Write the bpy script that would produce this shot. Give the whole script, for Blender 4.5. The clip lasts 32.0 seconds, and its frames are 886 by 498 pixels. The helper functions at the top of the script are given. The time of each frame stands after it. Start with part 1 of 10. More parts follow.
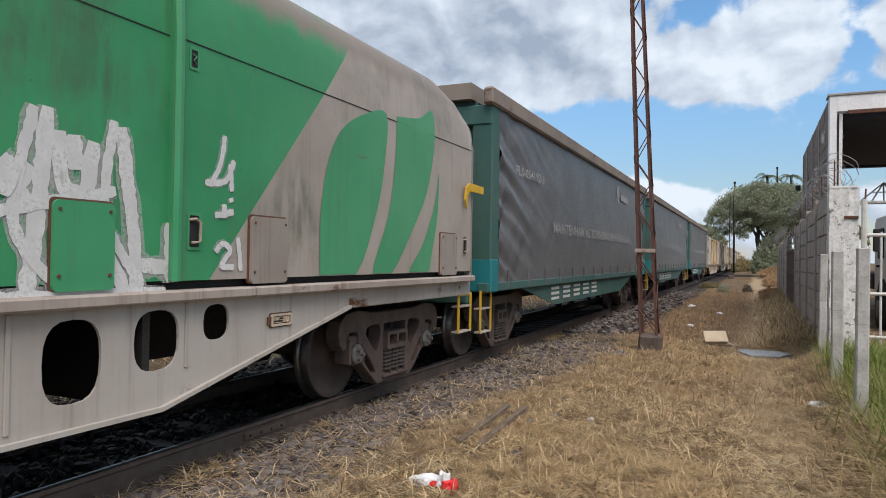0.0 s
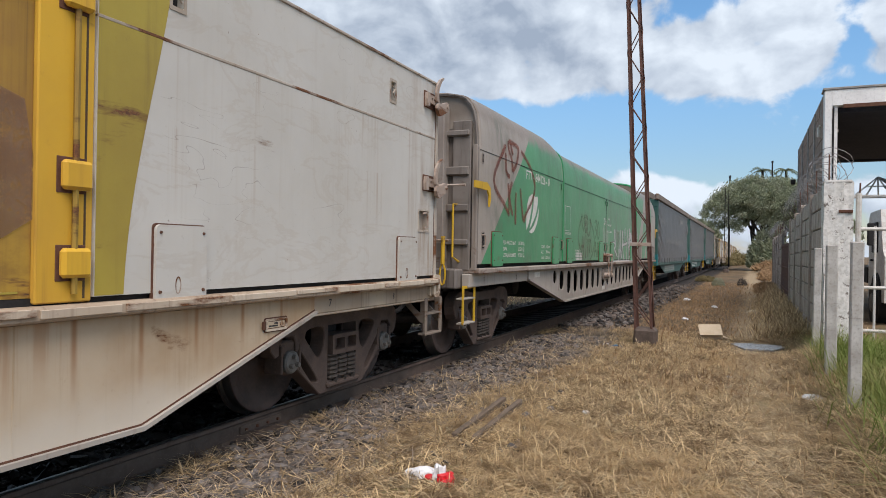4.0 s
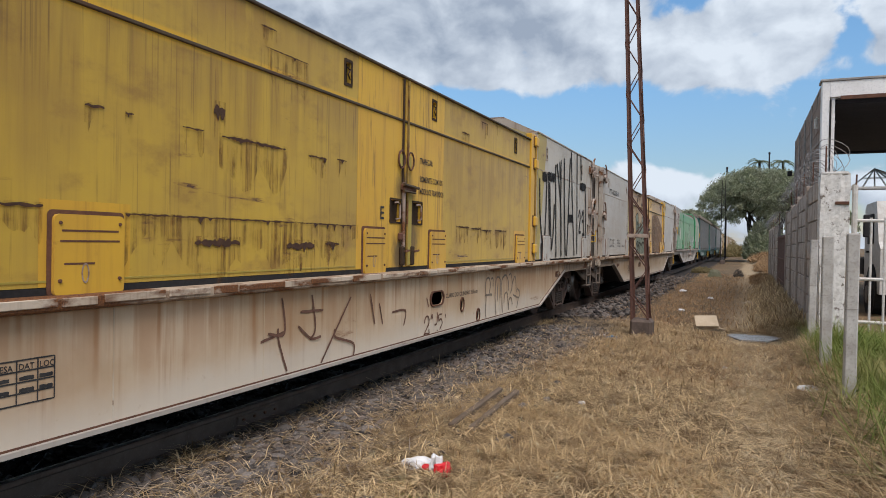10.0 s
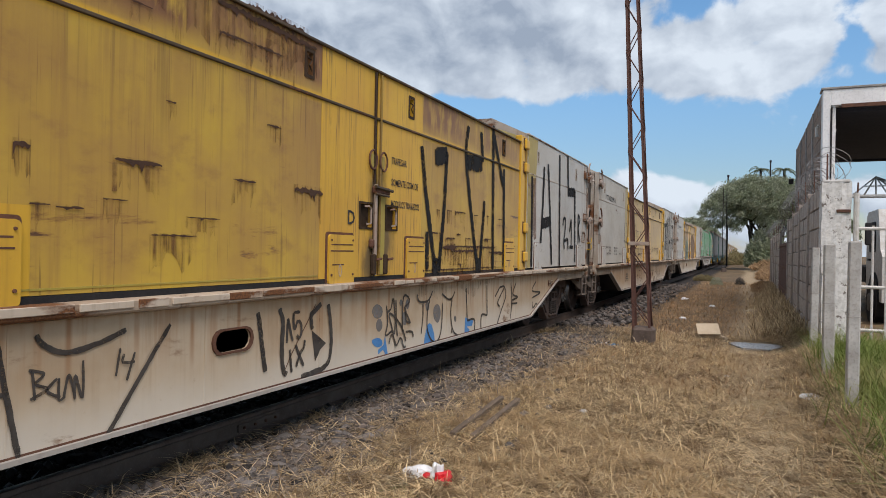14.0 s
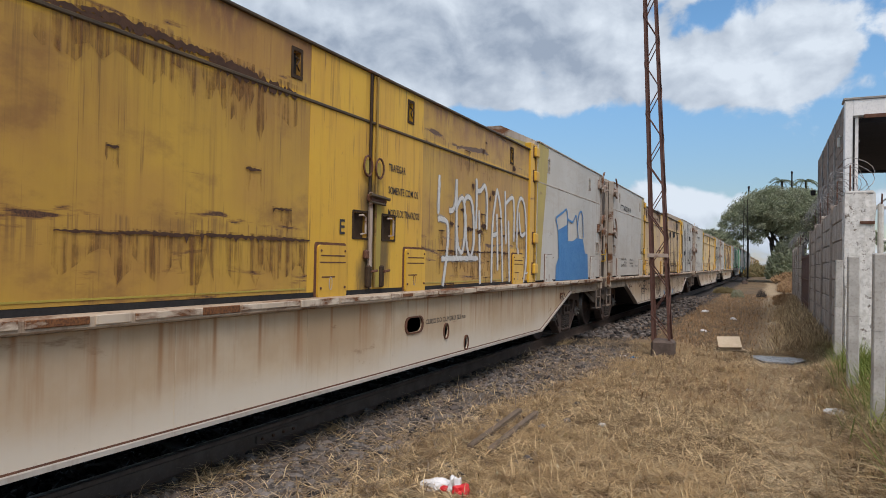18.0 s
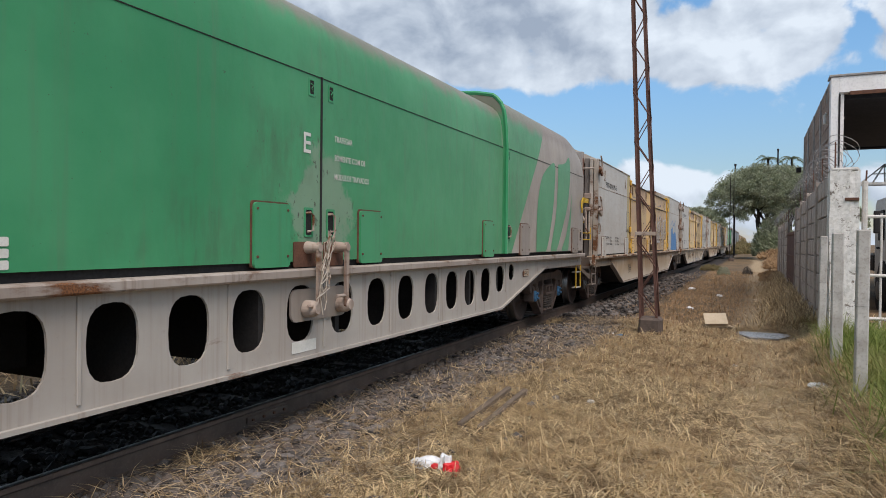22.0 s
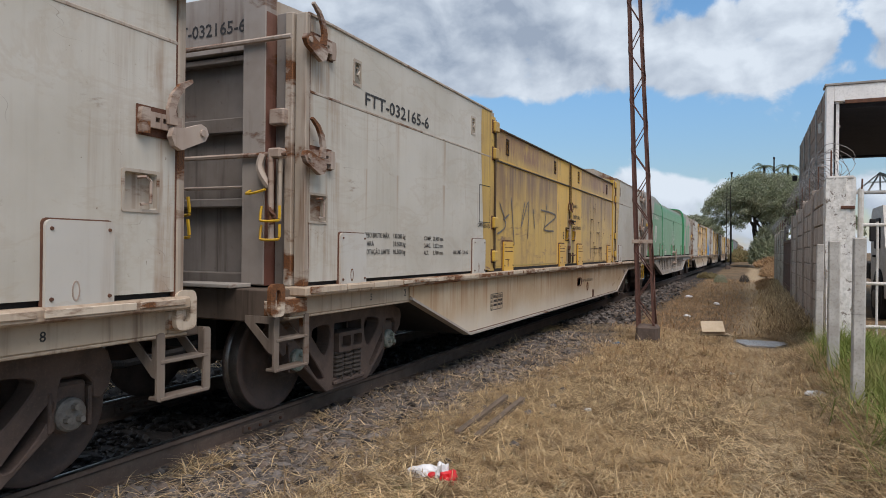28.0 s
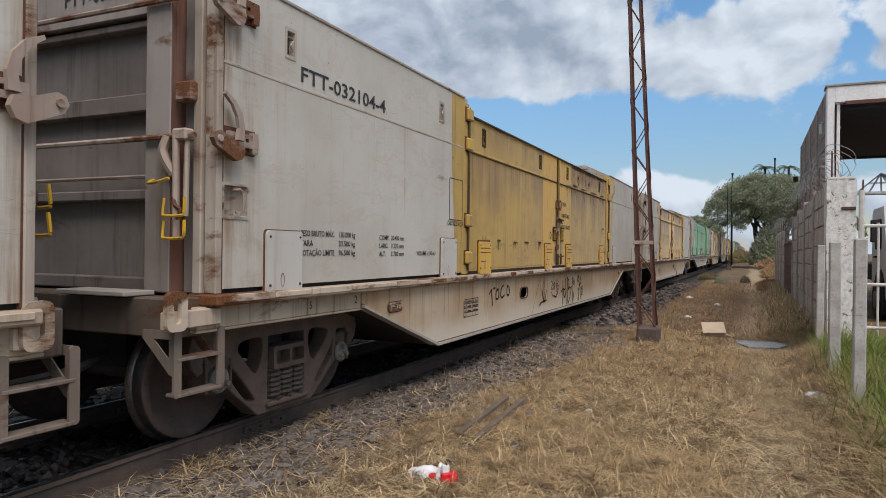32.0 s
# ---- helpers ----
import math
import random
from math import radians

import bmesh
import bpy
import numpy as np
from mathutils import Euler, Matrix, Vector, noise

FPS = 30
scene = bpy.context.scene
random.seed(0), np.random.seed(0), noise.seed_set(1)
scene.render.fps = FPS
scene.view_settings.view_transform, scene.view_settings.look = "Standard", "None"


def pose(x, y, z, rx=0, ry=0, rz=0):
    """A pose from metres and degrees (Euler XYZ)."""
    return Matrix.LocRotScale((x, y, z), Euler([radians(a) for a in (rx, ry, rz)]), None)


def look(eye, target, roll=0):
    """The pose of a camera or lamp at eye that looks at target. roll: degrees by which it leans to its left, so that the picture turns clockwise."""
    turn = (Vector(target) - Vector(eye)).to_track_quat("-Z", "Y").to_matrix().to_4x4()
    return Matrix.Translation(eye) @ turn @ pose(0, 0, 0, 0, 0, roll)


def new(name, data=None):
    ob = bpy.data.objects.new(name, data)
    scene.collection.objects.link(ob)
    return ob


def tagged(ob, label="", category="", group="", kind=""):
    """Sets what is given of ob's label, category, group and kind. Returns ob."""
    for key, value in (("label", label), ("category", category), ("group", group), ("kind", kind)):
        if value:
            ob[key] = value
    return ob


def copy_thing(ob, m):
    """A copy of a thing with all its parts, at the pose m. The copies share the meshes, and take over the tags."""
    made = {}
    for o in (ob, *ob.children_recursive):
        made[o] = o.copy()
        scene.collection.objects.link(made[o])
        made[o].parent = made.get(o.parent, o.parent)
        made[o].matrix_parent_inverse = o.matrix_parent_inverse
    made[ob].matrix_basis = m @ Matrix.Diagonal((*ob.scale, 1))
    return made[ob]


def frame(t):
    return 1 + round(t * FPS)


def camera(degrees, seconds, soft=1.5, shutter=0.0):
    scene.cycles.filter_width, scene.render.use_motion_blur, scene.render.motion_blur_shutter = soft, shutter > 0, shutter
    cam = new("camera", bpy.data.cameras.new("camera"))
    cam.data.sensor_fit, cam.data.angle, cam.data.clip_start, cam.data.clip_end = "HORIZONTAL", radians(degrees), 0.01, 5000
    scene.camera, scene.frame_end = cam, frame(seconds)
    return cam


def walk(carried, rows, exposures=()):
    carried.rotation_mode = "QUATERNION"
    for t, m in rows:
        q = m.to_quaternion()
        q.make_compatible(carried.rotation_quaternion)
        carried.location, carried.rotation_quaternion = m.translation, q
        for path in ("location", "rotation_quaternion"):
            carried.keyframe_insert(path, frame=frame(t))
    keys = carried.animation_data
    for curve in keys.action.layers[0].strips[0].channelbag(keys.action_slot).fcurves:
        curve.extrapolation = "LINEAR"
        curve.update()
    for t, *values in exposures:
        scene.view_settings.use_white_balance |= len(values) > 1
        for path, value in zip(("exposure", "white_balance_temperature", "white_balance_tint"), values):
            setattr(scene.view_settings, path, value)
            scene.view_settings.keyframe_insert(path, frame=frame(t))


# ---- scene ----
EXPOSURE = 0.4
EYE = Vector((5.140, 0.0, 1.645))


def aim(yaw, pitch, roll):
    """A camera pose at EYE: yaw right of +Y, pitch up, roll, in degrees."""
    way = Vector((math.sin(radians(yaw)) * math.cos(radians(pitch)), math.cos(radians(yaw)) * math.cos(radians(pitch)), math.sin(radians(pitch))))
    return look(EYE, EYE + way, roll)


cam = camera(66.0, 32.0, soft=0.9)
walk(cam, [
    (0.0, aim(-24.61, 0.61, 0.92)), (0.5, aim(-24.49, 0.52, 1.01)), (1.0, aim(-24.31, 0.43, 1.04)), (1.5, aim(-24.13, 0.47, 1.31)),
    (2.0, aim(-24.04, 0.40, 1.35)), (2.5, aim(-24.01, 0.33, 1.21)), (3.0, aim(-24.01, 0.16, 1.14)), (3.5, aim(-24.16, 0.13, 1.02)),
    (5.5, aim(-24.39, -0.20, 0.87)), (6.0, aim(-24.59, -0.25, 0.77)), (6.5, aim(-24.79, -0.32, 0.72)), (7.0, aim(-24.94, -0.47, 0.73)),
    (7.5, aim(-25.09, -0.56, 0.65)), (8.0, aim(-25.24, -0.63, 0.68)), (8.5, aim(-25.38, -0.69, 0.74)), (9.0, aim(-25.18, -0.64, 0.78)),
    (9.5, aim(-24.39, -0.67, 1.00)), (10.0, aim(-23.98, -0.67, 1.04)), (10.5, aim(-23.91, -0.69, 0.98)), (11.0, aim(-24.24, -0.63, 0.97)),
    (11.5, aim(-24.44, -0.49, 0.93)), (12.0, aim(-24.56, -0.48, 1.05)), (12.5, aim(-24.73, -0.49, 1.12)), (13.0, aim(-24.97, -0.41, 1.14)),
    (13.5, aim(-24.50, -0.19, 1.12)), (14.0, aim(-24.10, -0.02, 1.07)), (14.5, aim(-23.96, 0.25, 1.20)), (16.5, aim(-25.14, 1.08, 1.40)),
    (17.0, aim(-25.36, 1.10, 1.47)), (17.5, aim(-25.53, 1.07, 1.30)), (18.0, aim(-25.60, 0.94, 1.12)), (18.5, aim(-25.61, 0.78, 0.81)),
    (19.0, aim(-25.67, 0.25, 0.57)), (19.5, aim(-25.74, -0.29, 0.48)), (20.0, aim(-25.36, -0.50, 0.44)), (20.5, aim(-25.05, -0.61, 0.47)),
    (21.0, aim(-24.79, -0.65, 0.47)), (21.5, aim(-24.72, -0.82, 0.59)), (22.0, aim(-24.61, -0.73, 0.61)), (22.5, aim(-24.58, -0.63, 0.72)),
    (23.0, aim(-24.49, -0.62, 0.62)), (23.5, aim(-24.37, -0.64, 0.64)), (24.0, aim(-24.28, -0.52, 0.70)), (24.5, aim(-24.26, -0.36, 0.76)),
    (25.0, aim(-24.22, -0.25, 0.79)), (25.5, aim(-24.23, -0.14, 0.71)), (27.5, aim(-24.39, -0.11, 0.62)), (28.0, aim(-24.38, -0.07, 0.64)),
    (28.5, aim(-24.40, -0.01, 0.78)), (29.0, aim(-24.51, 0.03, 0.77)), (29.5, aim(-24.48, 0.08, 0.73)), (30.0, aim(-24.54, 0.06, 0.67)),
    (30.5, aim(-24.49, -0.00, 0.71)), (31.0, aim(-24.46, 0.03, 0.73)), (31.5, aim(-24.48, 0.01, 0.67)), (32.0, aim(-24.44, 0.01, 0.64)),
], exposures=[(t, EXPOSURE + e, 6450, 17) for t, e in ((0.0, 0.1), (3.0, 0.12), (6.0, 0.0), (14.0, -0.04), (17.5, -0.06), (20.0, -0.02), (22.0, 0.04), (24.0, 0.03), (25.5, -0.05), (27.0, -0.06), (32.0, -0.1))])

# ---- light ----
SUN_ELEVATION, SUN_AZIMUTH = 57.0, 138.0  # degrees; azimuth clockwise from +Y
world = bpy.data.worlds.new("sky")
scene.world = world
world.use_nodes = True
wn, wl = world.node_tree.nodes, world.node_tree.links
wn.clear()


def wnode(kind, **values):
    n = wn.new(kind)
    for k, v in values.items():
        n.inputs[k].default_value = v
    return n


def wmath(op, a, b=None):
    n = wn.new("ShaderNodeMath")
    n.operation = op
    for i, v in enumerate((a, b)):
        if v is None:
            continue
        if isinstance(v, (int, float)):
            n.inputs[i].default_value = v
        else:
            wl.new(v, n.inputs[i])
    return n.outputs[0]


sky = wn.new("ShaderNodeTexSky")
sky.sky_type, sky.sun_disc = "NISHITA", False
sky.sun_elevation, sky.sun_rotation = radians(SUN_ELEVATION), radians(SUN_AZIMUTH)
sky.air_density, sky.dust_density, sky.ozone_density = 1.0, 0.3, 1.6
coord = wn.new("ShaderNodeTexCoord")
sep = wn.new("ShaderNodeSeparateXYZ")
wl.new(coord.outputs["Generated"], sep.inputs[0])
height = wmath("MAXIMUM", sep.outputs[2], 0.0)
around = wmath("ARCTAN2", sep.outputs[0], sep.outputs[1])
rise = wmath("ARCSINE", height)


def billows(dx, dz, detail, rough):
    """Heaped cloud: noise over bearing and height, sampled a little aside."""
    comb = wn.new("ShaderNodeCombineXYZ")
    wl.new(wmath("ADD", wmath("MULTIPLY", around, 11.0), dx + 3.1), comb.inputs[0])
    wl.new(wmath("ADD", wmath("MULTIPLY", rise, 14.0), dz + 1.7), comb.inputs[1])
    n = wnode("ShaderNodeTexNoise", Scale=1.0, Detail=detail, Roughness=rough, Distortion=0.25)
    wl.new(comb.outputs[0], n.inputs["Vector"])
    return n.outputs["Fac"]


def heap(bearing, up, wide, high, much):
    """One larger heap of cloud, or a gap, at a bearing and height in degrees."""
    a = wmath("DIVIDE", wmath("SUBTRACT", around, radians(bearing)), radians(wide))
    b = wmath("DIVIDE", wmath("SUBTRACT", rise, radians(up)), radians(high))
    d = wmath("ADD", wmath("MULTIPLY", a, a), wmath("MULTIPLY", b, b))
    return wmath("MULTIPLY", wmath("EXPONENT", wmath("MULTIPLY", d, -1.0)), much)


puffs = billows(0.0, 0.0, 9.0, 0.53)
sunward = billows(0.16, 0.26, 6.0, 0.5)
layer = wn.new("ShaderNodeValToRGB")  # how much cloud lies at each height of the sky
layer.color_ramp.interpolation = "EASE"
stops = [(0.0, 0.64), (0.085, 0.58), (0.122, 0.36), (0.195, 0.36), (0.236, 0.62), (0.40, 0.64), (1.0, 0.58)]
ramp = layer.color_ramp.elements
while len(ramp) < len(stops):
    ramp.new(0.5)
for el, (p, v) in zip(ramp, stops):
    el.position, el.color = p, (v, v, v, 1)
wl.new(height, layer.inputs[0])
cover = wmath("ADD", puffs, layer.outputs[0])
for bearing, up, wide, high, much in ((-0.3, 15.0, 9.0, 3.0, 0.16), (-19.0, 18.0, 13.0, 5.0, 0.26), (-40.0, 20.0, 14.0, 9.0, 0.2), (-4.0, 19.0, 2.8, 1.5, -0.36), (6.6, 15.4, 1.3, 2.0, -0.32), (9.5, 14.0, 1.6, 1.5, 0.14), (-5.9, 4.4, 4.5, 2.2, 0.18), (3.0, 5.2, 3.0, 1.6, -0.1)):
    cover = wmath("ADD", cover, heap(bearing, up, wide, high, much))
edge = wn.new("ShaderNodeMapRange")
edge.interpolation_type = "SMOOTHSTEP"
edge.inputs["From Min"].default_value, edge.inputs["From Max"].default_value = 0.99, 1.14
wl.new(cover, edge.inputs["Value"])
light = wmath("ADD", wmath("MULTIPLY", wmath("SUBTRACT", puffs, sunward), 2.0), 0.56)
for bearing, up, wide, high, much in ((-19.2, 17.5, 7.5, 3.4, -0.34), (-30.0, 19.0, 12.0, 6.0, -0.2), (-0.5, 15.4, 7.0, 2.0, 0.3), (-13.2, 19.2, 2.0, 1.0, 0.5), (-3.9, 12.8, 5.5, 1.0, -0.14), (-5.9, 5.0, 7.0, 2.2, 0.34)):
    light = wmath("ADD", light, heap(bearing, up, wide, high, much))
shade = wn.new("ShaderNodeValToRGB")
shade.color_ramp.elements[0].position, shade.color_ramp.elements[0].color = 0.0, (0.5, 0.63, 0.77, 1)
shade.color_ramp.elements[1].position, shade.color_ramp.elements[1].color = 0.92, (1.12, 1.29, 1.38, 1)
wl.new(light, shade.inputs[0])
blue = wnode("ShaderNodeBackground", Strength=0.125)
deep = wn.new("ShaderNodeHueSaturation")
deep.inputs["Saturation"].default_value = 1.2
deep.inputs["Hue"].default_value = 0.49
wl.new(sky.outputs[0], deep.inputs["Color"])
low = wn.new("ShaderNodeMapRange")  # clear dry air: little haze near the horizon
low.interpolation_type = "SMOOTHSTEP"
for k_, v_ in (("From Min", 0.0), ("From Max", 0.3), ("To Min", 0.5), ("To Max", 0.95)):
    low.inputs[k_].default_value = v_
wl.new(height, low.inputs["Value"])
wl.new(low.outputs[0], deep.inputs["Value"])
wl.new(deep.outputs[0], blue.inputs[0])
white = wnode("ShaderNodeBackground", Strength=0.5)
wl.new(shade.outputs[0], white.inputs[0])
mixed = wn.new("ShaderNodeMixShader")
wl.new(edge.outputs[0], mixed.inputs[0])
wl.new(blue.outputs[0], mixed.inputs[1])
wl.new(white.outputs[0], mixed.inputs[2])
wl.new(mixed.outputs[0], wn.new("ShaderNodeOutputWorld").inputs[0])

sun = new("sun", bpy.data.lights.new("sun", "SUN"))
sun.data.energy, sun.data.angle, sun.data.color = 2.5, radians(40), (1.0, 0.92, 0.81)
sun.matrix_world = look((0, 0, 60), Vector((0, 0, 60)) - Vector((math.sin(radians(SUN_AZIMUTH)) * math.cos(radians(SUN_ELEVATION)), math.cos(radians(SUN_AZIMUTH)) * math.cos(radians(SUN_ELEVATION)), math.sin(radians(SUN_ELEVATION)))))

# ---- materials ----


class Nodes:
    """A small builder for one node material."""

    def __init__(self, name):
        self.mat = bpy.data.materials.new(name)
        self.mat.use_nodes = True
        self.tree = self.mat.node_tree
        self.bsdf = self.tree.nodes["Principled BSDF"]
        info = self.tree.nodes.new("ShaderNodeObjectInfo")
        self.random = info.outputs["Random"]
        coord = self.tree.nodes.new("ShaderNodeTexCoord")
        self.place = coord.outputs["Object"]
        add = self.tree.nodes.new("ShaderNodeVectorMath")
        add.operation = "ADD"
        self.link(self.place, add.inputs[0])
        many = self.tree.nodes.new("ShaderNodeMath")
        many.operation = "MULTIPLY"
        self.link(self.random, many.inputs[0])
        many.inputs[1].default_value = 37.0
        self.link(many.outputs[0], add.inputs[1])
        self.shifted = add.outputs[0]

    def link(self, a, b):
        self.tree.links.new(a, b)

    def noise(self, scale, detail=4.0, rough=0.55, stretch=(1, 1, 1), shifted=True, distortion=0.0):
        mapping = self.tree.nodes.new("ShaderNodeMapping")
        mapping.inputs["Scale"].default_value = stretch
        self.link(self.shifted if shifted else self.place, mapping.inputs["Vector"])
        n = self.tree.nodes.new("ShaderNodeTexNoise")
        n.inputs["Scale"].default_value, n.inputs["Detail"].default_value = scale, detail
        n.inputs["Roughness"].default_value, n.inputs["Distortion"].default_value = rough, distortion
        self.link(mapping.outputs[0], n.inputs["Vector"])
        return n.outputs["Fac"]

    def range(self, value, a, b, lo=0.0, hi=1.0):
        n = self.tree.nodes.new("ShaderNodeMapRange")
        n.interpolation_type = "SMOOTHSTEP"
        for k, v in (("From Min", a), ("From Max", b), ("To Min", lo), ("To Max", hi)):
            n.inputs[k].default_value = v
        self.link(value, n.inputs["Value"])
        return n.outputs[0]

    def math(self, op, a, b=0.0):
        n = self.tree.nodes.new("ShaderNodeMath")
        n.operation = op
        for i, v in enumerate((a, b)):
            if isinstance(v, (int, float)):
                n.inputs[i].default_value = v
            else:
                self.link(v, n.inputs[i])
        return n.outputs[0]

    def mix(self, fac, a, b):
        n = self.tree.nodes.new("ShaderNodeMix")
        n.data_type = "RGBA"
        for sock, v in ((n.inputs[0], fac), (n.inputs[6], a), (n.inputs[7], b)):
            if isinstance(v, tuple):
                sock.default_value = (*v, 1)
            elif isinstance(v, (int, float)):
                sock.default_value = v
            else:
                self.link(v, sock)
        return n.outputs[2]

    def axis(self, which):
        n = self.tree.nodes.new("ShaderNodeSeparateXYZ")
        self.link(self.place, n.inputs[0])
        return n.outputs[which]

    def done(self, colour, rough=0.6, metal=0.0, bump=None, strength=0.2, distance=0.01, specular=0.3):
        for sock, v in ((self.bsdf.inputs["Base Color"], colour), (self.bsdf.inputs["Roughness"], rough), (self.bsdf.inputs["Metallic"], metal)):
            if isinstance(v, tuple):
                sock.default_value = (*v, 1)
            elif isinstance(v, (int, float)):
                sock.default_value = v
            else:
                self.link(v, sock)
        self.bsdf.inputs["Specular IOR Level"].default_value = specular
        if bump is not None:
            n = self.tree.nodes.new("ShaderNodeBump")
            n.inputs["Strength"].default_value, n.inputs["Distance"].default_value = strength, distance
            self.link(bump, n.inputs["Height"])
            self.link(n.outputs[0], self.bsdf.inputs["Normal"])
        return self.mat


RUST = (0.13, 0.048, 0.018)


def paint(name, base, worn, dirt, streaks=0.5, rust=0.0, rough=0.5, dents=0.25, grime=0.3, seams=0.0, drips=(), blots=(), weep=0.0):
    """Old paint on sheet steel: faded clouds, rain streaks, dirt and flaked rust."""
    n = Nodes(name)
    fade = n.range(n.noise(0.9, 5, 0.6), 0.32, 0.7)
    col = n.mix(fade, base, worn)
    run = n.noise(5.0, 5, 0.6, (1, 1.6, 0.09))
    run2 = n.noise(18.0, 3, 0.6, (1, 1.5, 0.05))
    mask = n.math("MULTIPLY", n.range(run, 0.46, 0.72), n.range(run2, 0.35, 0.7))
    col = n.mix(n.math("MULTIPLY", mask, streaks), col, dirt)
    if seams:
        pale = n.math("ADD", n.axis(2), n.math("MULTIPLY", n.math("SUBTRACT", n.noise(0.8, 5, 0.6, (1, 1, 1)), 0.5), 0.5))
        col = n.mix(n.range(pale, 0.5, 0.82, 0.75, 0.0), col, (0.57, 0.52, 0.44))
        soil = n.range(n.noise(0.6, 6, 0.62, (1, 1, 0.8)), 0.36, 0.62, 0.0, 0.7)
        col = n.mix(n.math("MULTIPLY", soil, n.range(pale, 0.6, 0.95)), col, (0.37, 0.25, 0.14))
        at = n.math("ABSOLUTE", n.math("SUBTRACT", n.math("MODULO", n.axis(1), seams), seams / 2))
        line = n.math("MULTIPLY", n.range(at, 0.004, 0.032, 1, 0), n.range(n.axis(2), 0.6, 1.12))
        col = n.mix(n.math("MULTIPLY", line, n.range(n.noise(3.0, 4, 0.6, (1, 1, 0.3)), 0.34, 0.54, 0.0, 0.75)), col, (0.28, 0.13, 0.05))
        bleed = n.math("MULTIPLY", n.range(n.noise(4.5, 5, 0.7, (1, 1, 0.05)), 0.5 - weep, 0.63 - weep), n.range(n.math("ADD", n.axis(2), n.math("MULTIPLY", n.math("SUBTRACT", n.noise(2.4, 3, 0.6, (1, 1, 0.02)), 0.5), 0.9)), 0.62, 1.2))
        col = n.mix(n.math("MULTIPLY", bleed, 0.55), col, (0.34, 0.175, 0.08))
    for top in drips:
        below = n.math("SUBTRACT", top, n.axis(2))
        drip = n.math("MULTIPLY", n.range(below, 0.0, 0.02), n.range(below, 0.05, 0.75, 1.0, 0.0))
        drip = n.math("MULTIPLY", drip, n.range(n.noise(9.0, 3, 0.65, (1, 1, 0.02)), 0.56, 0.72, 0, 0.45))
        col = n.mix(drip, col, (0.29, 0.17, 0.085))
    for cy, cz, ry, rz in blots:
        dy = n.math("DIVIDE", n.math("ABSOLUTE", n.math("SUBTRACT", n.axis(1), cy)), ry)
        dz = n.math("DIVIDE", n.math("ABSOLUTE", n.math("SUBTRACT", n.axis(2), cz)), rz)
        far = n.math("ADD", n.math("SQRT", n.math("ADD", n.math("MULTIPLY", dy, dy), n.math("MULTIPLY", dz, dz))), n.math("MULTIPLY", n.math("SUBTRACT", n.noise(6.0, 6, 0.65, (1, 1, 0.35)), 0.5), 1.3))
        col = n.mix(n.range(far, 0.25, 1.0, 0.85, 0.0), col, (0.06, 0.042, 0.02))
    if blots:
        hair = n.math("MULTIPLY", n.range(n.noise(40.0, 2, 0.6, (1, 1, 0.03)), 0.58, 0.66), n.range(n.noise(2.6, 4, 0.6, (1, 1, 0.5)), 0.42, 0.58))
        col = n.mix(n.math("MULTIPLY", hair, 0.75), col, (0.15, 0.08, 0.025))
    if drips:
        brim = n.range(n.math("ABSOLUTE", n.math("SUBTRACT", n.axis(1), 9.74)), 8.8, 9.65)
        weep_run = n.math("MULTIPLY", n.range(n.noise(7.0, 5, 0.65, (1, 1, 0.06)), 0.42, 0.66), n.range(n.noise(1.6, 4, 0.6), 0.35, 0.6, 0.25, 1.0))
        col = n.mix(n.math("MULTIPLY", n.math("MULTIPLY", brim, weep_run), 0.85), col, (0.25, 0.14, 0.07))
        hair = n.noise(2.2, 2, 0.5, (1, 0.35, 1), distortion=1.4)
        col = n.mix(n.math("MULTIPLY", n.range(n.math("ABSOLUTE", n.math("SUBTRACT", hair, 0.5)), 0.0, 0.0022, 1.0, 0.0), n.range(n.noise(1.1, 3, 0.6), 0.5, 0.62, 0.0, 0.5)), col, (0.16, 0.13, 0.1))
        tide = n.noise(1.7, 7, 0.62, (1, 0.5, 1.4), distortion=0.6)
        col = n.mix(n.math("MULTIPLY", n.range(tide, 0.5, 0.53), n.range(tide, 0.53, 0.57, 0.16, 0.0)), col, (0.34, 0.25, 0.165))
        nick = n.noise(30.0, 3, 0.6, (1, 1, 0.6))
        col = n.mix(n.range(nick, 0.74, 0.76, 0, 0.8), col, (0.14, 0.08, 0.05))
    spots = n.noise(14.0, 6, 0.7)
    col = n.mix(n.range(spots, 0.6, 0.8, 0, grime), col, dirt)
    fine = n.noise(90.0, 3, 0.6)
    flake = n.noise(1.5, 9, 0.66, (1, 0.6, 1.9), distortion=0.3)
    edge = 0.72 - 0.2 * rust
    flakes = n.range(flake, edge, edge + 0.012) if rust > 0 else None
    rough_out = n.range(fine, 0.3, 0.7, rough - 0.06, rough + 0.1)
    if flakes is not None:
        halo = n.range(flake, edge - 0.07, edge + 0.01, 0, 0.75)
        col = n.mix(halo, col, tuple(0.45 * a + 0.55 * b for a, b in zip(dirt, RUST)))
        col = n.mix(flakes, col, n.mix(n.range(fine, 0.35, 0.65), (0.085, 0.034, 0.016), (0.2, 0.085, 0.032)))
    waves = n.noise(1.3, 2, 0.5, shifted=True)
    height = n.math("ADD", n.math("MULTIPLY", waves, 2.2), n.math("MULTIPLY", fine, 0.05))
    if flakes is not None:
        height = n.math("SUBTRACT", height, n.math("MULTIPLY", flakes, 0.25))
    return n.done(col, rough_out, 0.0, height, dents, 0.02)


